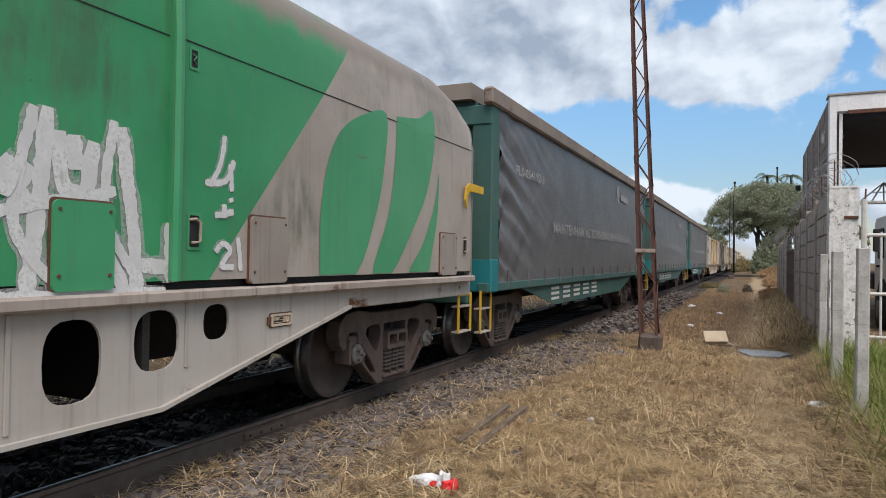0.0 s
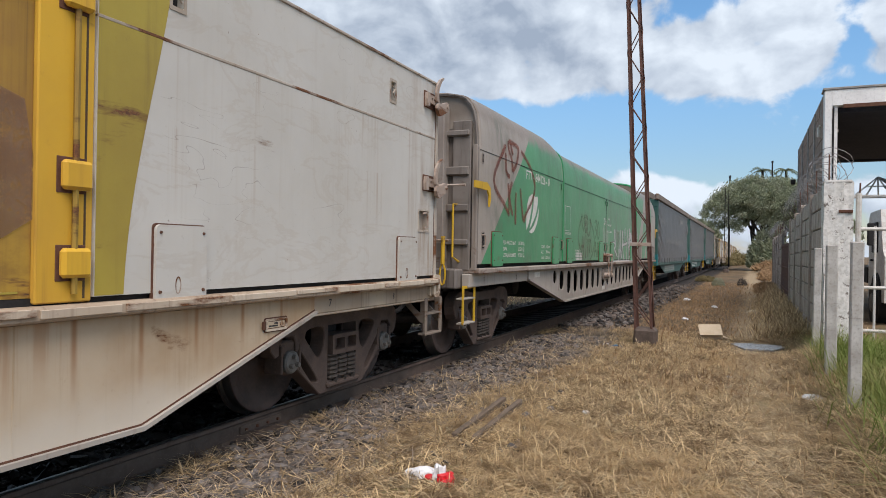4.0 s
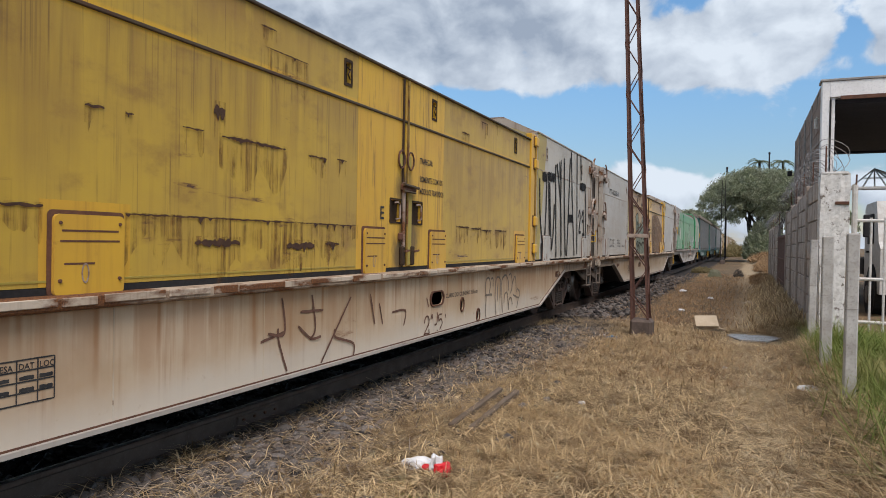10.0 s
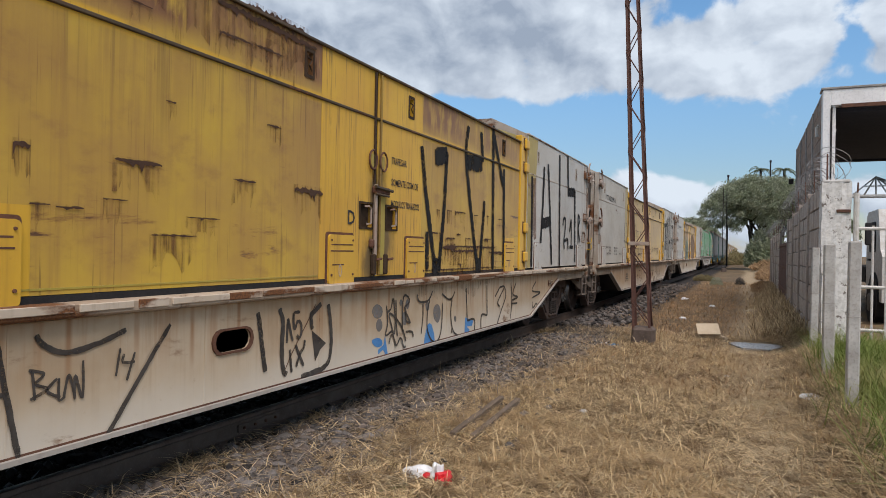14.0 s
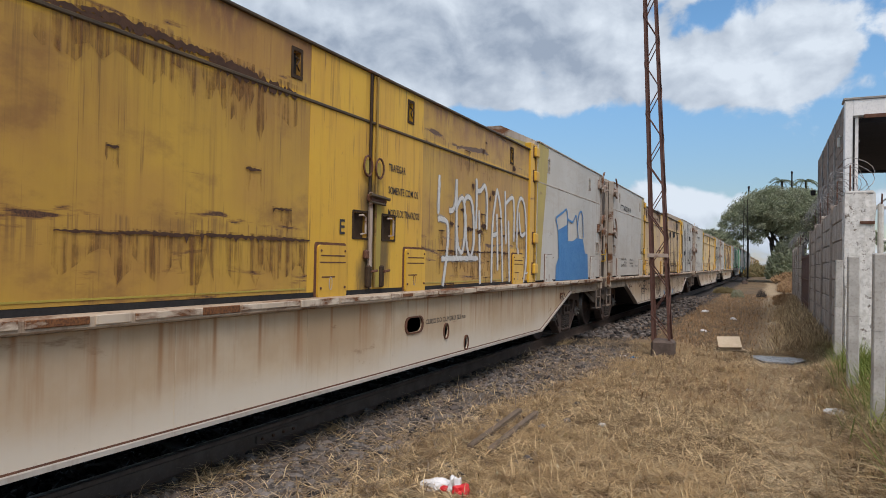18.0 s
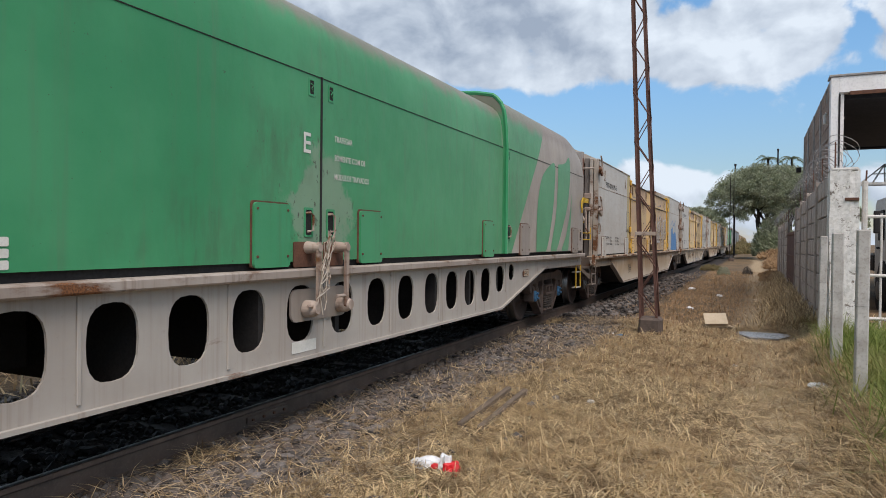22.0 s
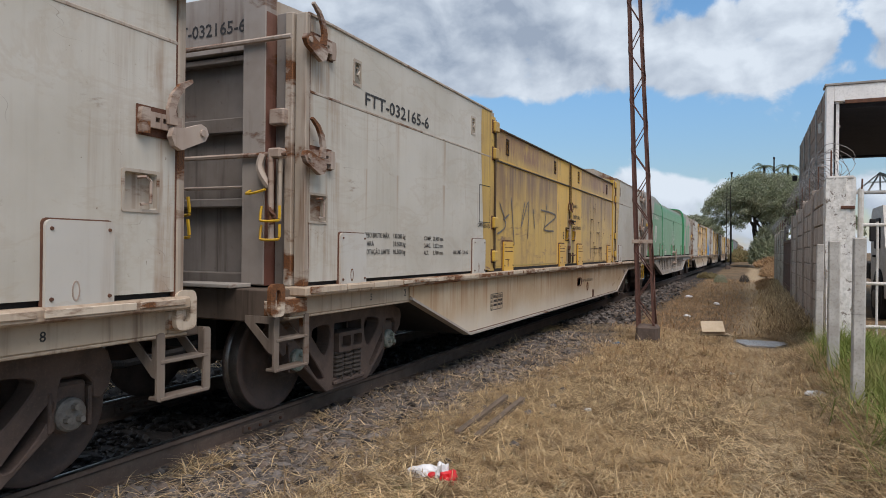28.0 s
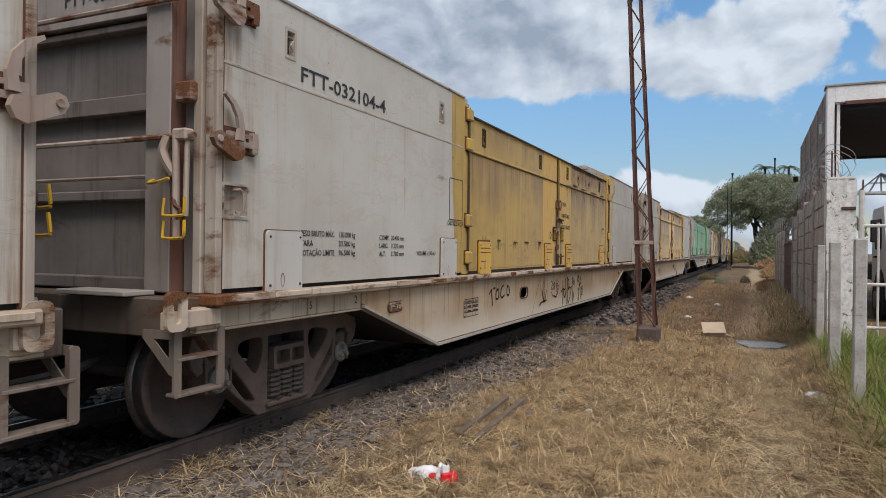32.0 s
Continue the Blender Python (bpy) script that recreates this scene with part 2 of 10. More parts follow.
def door_paint(name, base, worn, dirt, scabs, bands=(), wet=0.4, top=0.7):
    """Sun-faded yellow door sheet: rust scabs lying in rows with runs below them, brighter paint along the seams."""
    n = Nodes(name)
    y, z = n.axis(1), n.axis(2)
    seam = n.math("ABSOLUTE", n.math("SUBTRACT", z, 2.992))
    col = n.mix(n.range(n.noise(0.8, 5, 0.6), 0.33, 0.68), base, worn)
    col = n.mix(n.range(n.noise(2.6, 6, 0.66, (1, 0.7, 1.2)), 0.5, 0.72, 0, 0.55), col, dirt)
    run = n.math("MULTIPLY", n.range(n.noise(5.0, 5, 0.6, (1, 1.8, 0.09)), 0.44, 0.72), n.range(n.noise(19.0, 3, 0.6, (1, 1.5, 0.05)), 0.35, 0.7))
    col = n.mix(n.math("MULTIPLY", run, 0.3 + 0.5 * wet), col, dirt)
    clean = n.math("MULTIPLY", n.range(seam, 0.03, 0.06, 0.9, 0.0), n.range(n.noise(3.0, 5, 0.6, (1, 0.5, 1)), 0.36, 0.5))
    col = n.mix(clean, col, (0.62, 0.36, 0.025))
    scab = n.noise(2.1, 9, 0.66, (1, 0.42, 3.0), distortion=0.25)
    scab = n.math("ADD", scab, n.range(z, 1.36, 2.5, 0.085, 0.0))
    scab = n.math("ADD", scab, n.range(seam, 0.0, 0.09, 0.09 * scabs, 0.0))
    for b in bands:
        wander = n.math("ADD", n.math("MULTIPLY", n.math("SUBTRACT", n.noise(1.1, 5, 0.6, (0, 1, 0)), 0.5), 0.3), b)
        near = n.range(n.math("ABSOLUTE", n.math("SUBTRACT", z, wander)), 0.0, 0.06, 0.24, 0.0)
        scab = n.math("ADD", scab, n.math("MULTIPLY", near, n.range(n.noise(0.5, 3, 0.5, (0, 1, 0)), 0.4, 0.6, 0.3, 1.0)))
        below = n.math("SUBTRACT", wander, z)
        drip = n.math("MULTIPLY", n.range(below, 0.0, 0.03), n.range(below, 0.03, 0.4, 1.0, 0.0))
        drip = n.math("MULTIPLY", drip, n.range(n.noise(26.0, 3, 0.6, (1, 1, 0.03)), 0.5, 0.62, 0, 0.6))
        col = n.mix(drip, col, (0.14, 0.07, 0.03))
    hang = n.math("SUBTRACT", 2.98, z)
    wash = n.math("MULTIPLY", n.range(hang, 0.0, 0.02), n.range(n.math("ADD", hang, n.math("MULTIPLY", n.math("SUBTRACT", n.noise(1.5, 5, 0.6, (0, 1, 0.15)), 0.5), 2.2)), 0.1, 0.95, 1.0, 0.0))
    col = n.mix(n.math("MULTIPLY", wash, n.range(n.noise(4.0, 5, 0.65, (1, 1.4, 0.12)), 0.3, 0.62, 0.15 * wet, wet)), col, tuple(0.8 * a + 0.2 * b for a, b in zip(dirt, RUST)))
    thread = n.math("MULTIPLY", n.range(hang, 0.0, 0.02), n.range(n.math("ADD", hang, n.math("MULTIPLY", n.noise(7.0, 3, 0.6, (0, 1, 0)), -0.9)), -0.35, 0.25, 1.0, 0.0))
    col = n.mix(n.math("MULTIPLY", thread, n.range(n.noise(30.0, 2, 0.6, (1, 1, 0.015)), 0.56, 0.66, 0, 0.9 * wet)), col, (0.11, 0.06, 0.025))
    crest = n.math("MULTIPLY", n.range(z, 3.0, 3.2 if top > 0.9 else 3.42), n.range(n.noise(0.9, 5, 0.62, (0, 1, 0.5)), 0.4, 0.58, 0.55 if top > 0.9 else 0.1, 1.0))
    crest = n.math("MULTIPLY", crest, n.range(n.noise(6.0, 5, 0.62, (1, 1.4, 0.35)), 0.3, 0.55))
    col = n.mix(n.math("MULTIPLY", crest, top), col, (0.19, 0.085, 0.035))
    hair = n.math("MULTIPLY", n.range(n.noise(42.0, 2, 0.6, (1, 1, 0.02)), 0.6, 0.68), n.range(n.noise(2.2, 4, 0.6, (1, 1, 0.5)), 0.45, 0.6))
    col = n.mix(n.math("MULTIPLY", hair, 0.55), col, (0.13, 0.07, 0.025))
    edge = 0.755 - 0.055 * scabs
    bare = n.range(scab, edge, edge + 0.012)
    fine = n.noise(90.0, 3, 0.6)
    col = n.mix(n.range(scab, edge - 0.06, edge + 0.01, 0, 0.75), col, tuple(0.5 * a + 0.5 * b for a, b in zip(dirt, RUST)))
    col = n.mix(bare, col, n.mix(n.range(fine, 0.35, 0.65), (0.05, 0.024, 0.014), (0.12, 0.055, 0.026)))
    height = n.math("ADD", n.math("MULTIPLY", n.noise(1.3, 2, 0.5), 2.2), n.math("MULTIPLY", fine, 0.05))
    height = n.math("SUBTRACT", height, n.math("MULTIPLY", bare, 0.3))
    return n.done(col, n.range(fine, 0.3, 0.7, 0.5, 0.66), 0.0, height, 0.25, 0.02)


def plain(name, base, other, scale=6.0, rough=0.6, metal=0.0, bump=0.2, stretch=(1, 1, 1), specular=0.4, third=None):
    n = Nodes(name)
    a = n.noise(scale, 6, 0.62, stretch)
    b = n.noise(scale * 9, 4, 0.6, stretch)
    col = n.mix(n.range(a, 0.3, 0.7), base, other)
    col = n.mix(n.range(b, 0.45, 0.8, 0, 0.5), col, third or tuple(c * 0.6 for c in base))
    return n.done(col, n.range(b, 0.3, 0.7, rough - 0.08, min(1.0, rough + 0.08)), metal, n.math("ADD", n.math("MULTIPLY", a, 0.6), n.math("MULTIPLY", b, 0.4)), bump, 0.01, specular)


def sprayed(name, a, b, thin, full):
    """A thin coat of sprayed or rolled paint, worn through in places."""
    n = Nodes(name)
    grain, cloud = n.noise(46.0, 4, 0.7), n.noise(5.0, 4, 0.6)
    n.done(n.mix(n.range(cloud, 0.35, 0.65), a, b), 0.75, 0.0, grain, 0.1, specular=0.2)
    n.link(n.range(n.math("ADD", n.math("MULTIPLY", grain, 0.6), n.math("MULTIPLY", cloud, 0.5)), 0.36, 0.56, thin, full), n.bsdf.inputs["Alpha"])
    return n.mat


M = {}
M["white"] = paint("white_paint", (0.535, 0.52, 0.48), (0.485, 0.465, 0.42), (0.34, 0.285, 0.215), 0.18, 0.03, 0.55, 0.25, 0.45, 0.0, (3.0, 2.44))
M["white_dirty"] = paint("grimy_white_paint", (0.535, 0.515, 0.46), (0.455, 0.43, 0.37), (0.3, 0.24, 0.17), 0.2, 0.06, 0.6, 0.3, 0.6, 0.0, (3.0, 2.44))
M["white_worn"] = paint("worn_white_paint", (0.45, 0.4, 0.34), (0.33, 0.275, 0.215), (0.15, 0.08, 0.045), 0.9, 0.6, 0.6)
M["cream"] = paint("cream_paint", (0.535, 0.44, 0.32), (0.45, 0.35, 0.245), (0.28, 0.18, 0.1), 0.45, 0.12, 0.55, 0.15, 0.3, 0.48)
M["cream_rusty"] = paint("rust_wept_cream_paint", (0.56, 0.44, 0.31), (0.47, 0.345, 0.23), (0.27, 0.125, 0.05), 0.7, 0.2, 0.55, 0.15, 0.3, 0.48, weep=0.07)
M["ledge"] = paint("rusty_ledge_paint", (0.42, 0.335, 0.25), (0.31, 0.23, 0.16), (0.1, 0.052, 0.028), 0.7, 0.75, 0.7, 0.3)
M["ledge_grey"] = paint("chipped_grey_ledge_paint", (0.36, 0.315, 0.275), (0.26, 0.215, 0.18), (0.11, 0.065, 0.04), 0.7, 0.6, 0.7, 0.3)
M["seam"] = paint("worn_seam_rail_paint", (0.09, 0.06, 0.03), (0.05, 0.035, 0.021), (0.03, 0.02, 0.013), 0.4, 0.5, 0.5, 0.3)
def bleeding(name):
    """Thin rust wash in vertical runs."""
    n = Nodes(name)
    n.done((0.17, 0.078, 0.03), 0.75, 0.0)
    runs = n.math("MULTIPLY", n.range(n.noise(22.0, 4, 0.65, (1, 1, 0.05)), 0.42, 0.7), n.range(n.noise(5.0, 4, 0.6), 0.3, 0.62))
    n.link(n.math("MULTIPLY", runs, 0.75), n.bsdf.inputs["Alpha"])
    return n.mat


M["rust_bleed"] = bleeding("rust_runs")
M["lip"] = paint("chipped_lip_paint", (0.56, 0.48, 0.38), (0.42, 0.335, 0.25), (0.12, 0.06, 0.03), 0.6, 0.85, 0.65, 0.3)
M["bright"] = paint("bright_yellow_paint", (0.63, 0.37, 0.028), (0.54, 0.305, 0.033), (0.24, 0.12, 0.03), 0.6, 0.1, 0.55)
M["soiled_yellow"] = paint("soiled_yellow_column_paint", (0.5, 0.32, 0.045), (0.38, 0.235, 0.05), (0.1, 0.06, 0.028), 0.95, 0.36, 0.6, 0.25, 0.8)
M["edge_yellow"] = paint("greasy_yellow_paint", (0.63, 0.375, 0.028), (0.56, 0.31, 0.033), (0.24, 0.12, 0.03), 0.7, 0.0, 0.55, 0.25, 0.5, 0.0, (), ((9.54, 2.2, 0.3, 0.34), (9.66, 1.7, 0.34, 0.5), (9.42, 1.5, 0.22, 0.32)))
M["beam"] = paint("brown_beam_paint", (0.45, 0.375, 0.285), (0.32, 0.25, 0.185), (0.09, 0.05, 0.032), 0.85, 0.4, 0.7, 0.2)
M["faded_a"] = door_paint("faded_yellow_paint", (0.51, 0.335, 0.04), (0.41, 0.265, 0.045), (0.21, 0.11, 0.035), 0.55, (), 0.4, 0.5)
M["rusted"] = door_paint("rust_bled_yellow_paint", (0.5, 0.32, 0.05), (0.4, 0.25, 0.055), (0.16, 0.088, 0.034), 0.6, (), 0.95, 1.0)
M["olive_sheet"] = door_paint("olive_faded_yellow_paint", (0.46, 0.295, 0.05), (0.39, 0.24, 0.055), (0.21, 0.115, 0.042), 0.4, (), 0.7, 0.5)
M["faded_b"] = door_paint("ochre_yellow_paint", (0.47, 0.285, 0.038), (0.38, 0.205, 0.045), (0.18, 0.085, 0.03), 0.95, (1.9, 3.12), 0.3, 0.9)
M["ochre_a"] = door_paint("rust_washed_yellow_paint", (0.42, 0.26, 0.035), (0.3, 0.16, 0.04), (0.15, 0.07, 0.025), 1.0, (3.3,))
M["scabbed"] = door_paint("scabbed_yellow_paint", (0.53, 0.345, 0.04), (0.4, 0.235, 0.05), (0.25, 0.12, 0.045), 0.75, (), 0.35, 1.0)
M["rod_yellow"] = paint("grimy_yellow_rod_paint", (0.36, 0.235, 0.04), (0.22, 0.14, 0.04), (0.07, 0.04, 0.02), 0.8, 0.6, 0.6)
M["grime"] = plain("black_brown_grime", (0.06, 0.04, 0.026), (0.035, 0.024, 0.017), 9, 0.85, 0.0, 0.4, third=(0.1, 0.065, 0.04), specular=0.12)
M["headstock"] = paint("sooty_headstock_paint", (0.17, 0.13, 0.1), (0.09, 0.068, 0.053), (0.035, 0.024, 0.018), 0.95, 0.4, 0.75, 0.3, 0.8)
M["step_iron"] = paint("dirty_step_paint", (0.22, 0.18, 0.145), (0.155, 0.12, 0.096), (0.07, 0.045, 0.032), 0.8, 0.35, 0.7)
M["olive"] = paint("olive_yellow_paint", (0.37, 0.29, 0.045), (0.3, 0.22, 0.04), (0.16, 0.1, 0.03), 0.6, 0.2, 0.55)
M["green"] = paint("green_paint", (0.025, 0.235, 0.095), (0.045, 0.27, 0.12), (0.06, 0.12, 0.06), 0.5, 0.05, 0.45)
M["taupe"] = paint("taupe_paint", (0.29, 0.255, 0.222), (0.235, 0.2, 0.17), (0.12, 0.09, 0.07), 0.7, 0.1, 0.6)
M["sill_grey"] = paint("warm_grey_paint", (0.4, 0.37, 0.33), (0.33, 0.295, 0.258), (0.17, 0.12, 0.088), 0.5, 0.18, 0.6, 0.15)
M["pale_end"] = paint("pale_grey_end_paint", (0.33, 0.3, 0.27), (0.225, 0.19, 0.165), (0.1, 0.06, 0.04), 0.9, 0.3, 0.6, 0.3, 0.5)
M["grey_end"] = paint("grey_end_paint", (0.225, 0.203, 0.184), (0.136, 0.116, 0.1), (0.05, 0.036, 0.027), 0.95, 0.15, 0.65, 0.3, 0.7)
M["roof"] = paint("dusty_roof_paint", (0.24, 0.2, 0.165), (0.18, 0.15, 0.12), (0.1, 0.08, 0.06), 0.2, 0.2, 0.75)
M["bogie"] = plain("brown_cast_steel", (0.115, 0.08, 0.064), (0.07, 0.05, 0.042), 5, 0.85, 0.0, 0.4, third=(0.16, 0.118, 0.096))
M["wheel"] = plain("dusty_wheel_steel", (0.1, 0.07, 0.058), (0.055, 0.039, 0.033), 4, 0.8, 0.0, 0.2, third=(0.14, 0.1, 0.082))
M["spring"] = plain("grey_spring_steel", (0.075, 0.06, 0.05), (0.045, 0.036, 0.03), 9, 0.75, 0.0, 0.2)
M["tread"] = plain("polished_steel", (0.2, 0.19, 0.18), (0.13, 0.12, 0.115), 8, 0.35, 0.9, 0.05)
# sooty steel; the same black gives hollows, gaps and underframe their shade
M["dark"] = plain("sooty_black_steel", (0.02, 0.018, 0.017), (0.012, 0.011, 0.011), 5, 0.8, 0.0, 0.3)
M["rust"] = plain("rusty_steel", (0.14, 0.062, 0.035), (0.09, 0.04, 0.025), 9, 0.85, 0.0, 0.5, third=(0.05, 0.028, 0.02))
M["lever"] = paint("worn_lever_paint", (0.42, 0.355, 0.3), (0.29, 0.215, 0.17), (0.12, 0.06, 0.036), 0.8, 0.72, 0.65)
M["yellow_grip"] = paint("safety_yellow_paint", (0.62, 0.38, 0.02), (0.5, 0.3, 0.03), (0.15, 0.1, 0.05), 0.4, 0.25, 0.5)
M["red_stain"] = paint("rust_stained_post_paint", (0.22, 0.13, 0.1), (0.15, 0.06, 0.042), (0.06, 0.03, 0.02), 0.9, 0.5, 0.75)
M["cap_grey"] = plain("cap_grey", (0.2, 0.19, 0.175), (0.12, 0.112, 0.1), 14, 0.6, 0.2, 0.2)
M["cap_blue"] = plain("cap_blue", (0.04, 0.15, 0.3), (0.07, 0.2, 0.34), 14, 0.6, 0.0, 0.2)
M["cap_green"] = plain("cap_green", (0.13, 0.17, 0.14), (0.26, 0.25, 0.22), 14, 0.6, 0.0, 0.2)
M["black_ink"] = plain("black_stencil_paint", (0.02, 0.02, 0.022), (0.045, 0.042, 0.04), 12, 0.6, 0.0, 0.05)
M["white_ink"] = plain("white_stencil_paint", (0.66, 0.65, 0.6), (0.55, 0.55, 0.5), 12, 0.6, 0.0, 0.05)
M["spray_white"] = sprayed("white_spray_paint", (0.6, 0.6, 0.58), (0.5, 0.5, 0.49), 0.6, 1.0)
M["faint_white"] = sprayed("worn_white_lettering", (0.42, 0.41, 0.39), (0.3, 0.3, 0.29), 0.25, 0.95)
M["overspray"] = sprayed("white_overspray", (0.55, 0.55, 0.53), (0.5, 0.5, 0.48), 0.0, 0.42)
M["overspray_red"] = sprayed("red_overspray", (0.28, 0.07, 0.05), (0.22, 0.07, 0.05), 0.0, 0.4)
M["scab"] = plain("flaked_rust", (0.045, 0.023, 0.014), (0.075, 0.036, 0.02), 16, 0.9, 0.0, 0.6, third=(0.11, 0.05, 0.025))
M["pale_run"] = sprayed("pale_scraped_run", (0.37, 0.31, 0.19), (0.29, 0.24, 0.15), 0.0, 0.5)
M["tag_brown"] = sprayed("brown_marker_paint", (0.11, 0.055, 0.04), (0.16, 0.085, 0.06), 0.55, 1.0)
M["tag_grey"] = sprayed("grey_marker_paint", (0.24, 0.2, 0.165), (0.18, 0.15, 0.12), 0.25, 0.85)
M["tag_dusk"] = sprayed("thinned_black_spray_paint", (0.035, 0.03, 0.027), (0.07, 0.06, 0.052), 0.45, 0.95)
M["tag_haze"] = sprayed("grey_spray_dots", (0.2, 0.19, 0.185), (0.15, 0.145, 0.14), 0.35, 0.8)
M["pink_run"] = sprayed("pink_paint_run", (0.42, 0.27, 0.22), (0.36, 0.22, 0.18), 0.05, 0.5)
M["spray_black"] = sprayed("black_spray_paint", (0.009, 0.009, 0.01), (0.02, 0.019, 0.018), 0.3, 1.0)
M["spray_brown"] = sprayed("rusty_brown_paint", (0.15, 0.065, 0.03), (0.1, 0.05, 0.03), 0.25, 0.9)
M["spray_grey"] = plain("grey_green_spray_paint", (0.28, 0.32, 0.24), (0.2, 0.235, 0.18), 5, 0.55, 0.0, 0.03)
M["spray_blue"] = plain("blue_spray_paint", (0.055, 0.2, 0.46), (0.085, 0.25, 0.5), 5, 0.5, 0.0, 0.03)
M["washed_red"] = sprayed("washed_out_red_spray_paint", (0.27, 0.11, 0.075), (0.2, 0.1, 0.065), 0.0, 0.3)
M["spray_red"] = sprayed("red_brown_spray_paint", (0.27, 0.085, 0.06), (0.2, 0.075, 0.052), 0.05, 0.48)
M["brown_fade"] = sprayed("brown_rust_wash", (0.27, 0.17, 0.12), (0.2, 0.115, 0.075), 0.0, 0.6)
M["tarp"] = plain("black_tarpaulin", (0.09, 0.091, 0.094), (0.12, 0.119, 0.117), 2.5, 0.42, 0.0, 0.15, third=(0.15, 0.142, 0.132))
M["tarp_frame"] = paint("dark_green_paint", (0.035, 0.1, 0.085), (0.06, 0.12, 0.105), (0.06, 0.06, 0.05), 0.6, 0.15, 0.6)
M["teal"] = paint("teal_paint", (0.012, 0.17, 0.19), (0.02, 0.15, 0.16), (0.05, 0.08, 0.07), 0.4, 0.1, 0.5)
M["rail_side"] = plain("brown_rail_steel", (0.14, 0.1, 0.078), (0.095, 0.066, 0.052), 5, 0.8, 0.1, 0.3, third=(0.2, 0.155, 0.125))
M["rail_top"] = plain("worn_rail_head", (0.3, 0.29, 0.28), (0.2, 0.19, 0.185), 6, 0.4, 1.0, 0.05)
# oil, and the shade under the train, are both put into these blacks
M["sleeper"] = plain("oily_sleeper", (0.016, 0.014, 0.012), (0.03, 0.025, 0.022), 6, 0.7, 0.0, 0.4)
M["oily_shaded_stone"] = plain("oily_ballast", (0.007, 0.006, 0.006), (0.012, 0.011, 0.01), 4, 0.6, 0.0, 0.6, third=(0.022, 0.02, 0.018))
M["mast"] = plain("rusty_mast_steel", (0.12, 0.056, 0.042), (0.075, 0.036, 0.028), 6, 0.85, 0.0, 0.4, third=(0.18, 0.105, 0.08))
M["footing"] = plain("stained_footing_concrete", (0.12, 0.09, 0.074), (0.07, 0.052, 0.043), 5, 0.95, 0.0, 0.6, third=(0.18, 0.14, 0.115))
M["concrete"] = plain("weathered_concrete", (0.35, 0.33, 0.305), (0.23, 0.215, 0.2), 5, 0.9, 0.0, 0.5, third=(0.14, 0.13, 0.12))
M["limewash"] = plain("flaking_limewash", (0.5, 0.485, 0.455), (0.35, 0.33, 0.3), 4, 0.9, 0.0, 0.6, third=(0.14, 0.12, 0.1))
M["block"] = plain("grimy_concrete_block", (0.48, 0.41, 0.35), (0.34, 0.28, 0.235), 3, 0.95, 0.0, 0.6, third=(0.16, 0.14, 0.125))
M["brick"] = plain("fired_clay_block", (0.27, 0.19, 0.145), (0.19, 0.145, 0.115), 3, 0.9, 0.0, 0.5, third=(0.12, 0.09, 0.075))
M["mortar"] = plain("grey_mortar", (0.24, 0.22, 0.2), (0.18, 0.165, 0.15), 8, 0.95, 0.0, 0.4)
M["white_wall"] = plain("dirty_white_render", (0.8, 0.79, 0.77), (0.7, 0.69, 0.67), 2, 0.85, 0.0, 0.2)
# the shed's inner shade is put into this blue-black colour
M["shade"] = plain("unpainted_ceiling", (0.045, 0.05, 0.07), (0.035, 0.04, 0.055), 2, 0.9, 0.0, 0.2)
M["white_metal"] = plain("white_painted_tube", (0.62, 0.61, 0.58), (0.5, 0.47, 0.42), 8, 0.5, 0.0, 0.1, third=(0.25, 0.16, 0.1))
M["wire"] = plain("dull_galvanised_wire", (0.3, 0.29, 0.28), (0.2, 0.17, 0.15), 20, 0.5, 0.6, 0.1)
M["bark"] = plain("dark_bark", (0.055, 0.045, 0.038), (0.035, 0.03, 0.026), 4, 0.9, 0.0, 0.6)
M["cardboard"] = plain("sunbleached_cardboard", (0.56, 0.46, 0.33), (0.48, 0.38, 0.26), 5, 0.9, 0.0, 0.1)
M["wood"] = plain("grey_weathered_plank", (0.17, 0.125, 0.088), (0.095, 0.07, 0.05), 4, 0.9, 0.0, 0.5, (6, 0.6, 6))
M["plastic_white"] = plain("white_plastic", (0.72, 0.72, 0.72), (0.62, 0.62, 0.63), 10, 0.45, 0.0, 0.2)
M["plastic_red"] = plain("red_plastic", (0.62, 0.02, 0.025), (0.5, 0.015, 0.02), 10, 0.4, 0.0, 0.2)
M["water"] = plain("grey_mud_water", (0.3, 0.29, 0.285), (0.17, 0.155, 0.14), 4, 0.3, 0.0, 0.05)


def leafy(name, a, b, c, clumps=None):
    n = Nodes(name)
    geo = n.tree.nodes.new("ShaderNodeNewGeometry")
    col = n.mix(n.range(geo.outputs["Random Per Island"], 0.15, 0.85), a, b)
    col = n.mix(n.range(n.noise(0.8, 3), 0.4, 0.75), col, c)
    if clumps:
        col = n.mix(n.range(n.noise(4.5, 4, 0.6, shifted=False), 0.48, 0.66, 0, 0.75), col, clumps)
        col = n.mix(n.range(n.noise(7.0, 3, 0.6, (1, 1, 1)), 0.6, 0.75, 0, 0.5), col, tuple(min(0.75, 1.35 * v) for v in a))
    n.done(col, 0.7, 0.0, None, specular=0.2)
    thin = n.tree.nodes.new("ShaderNodeBsdfTranslucent")
    n.link(col, thin.inputs[0])
    both = n.tree.nodes.new("ShaderNodeMixShader")
    both.inputs[0].default_value = 0.35
    n.link(n.bsdf.outputs[0], both.inputs[1])
    n.link(thin.outputs[0], both.inputs[2])
    n.link(both.outputs[0], n.tree.nodes["Material Output"].inputs[0])
    return n.mat


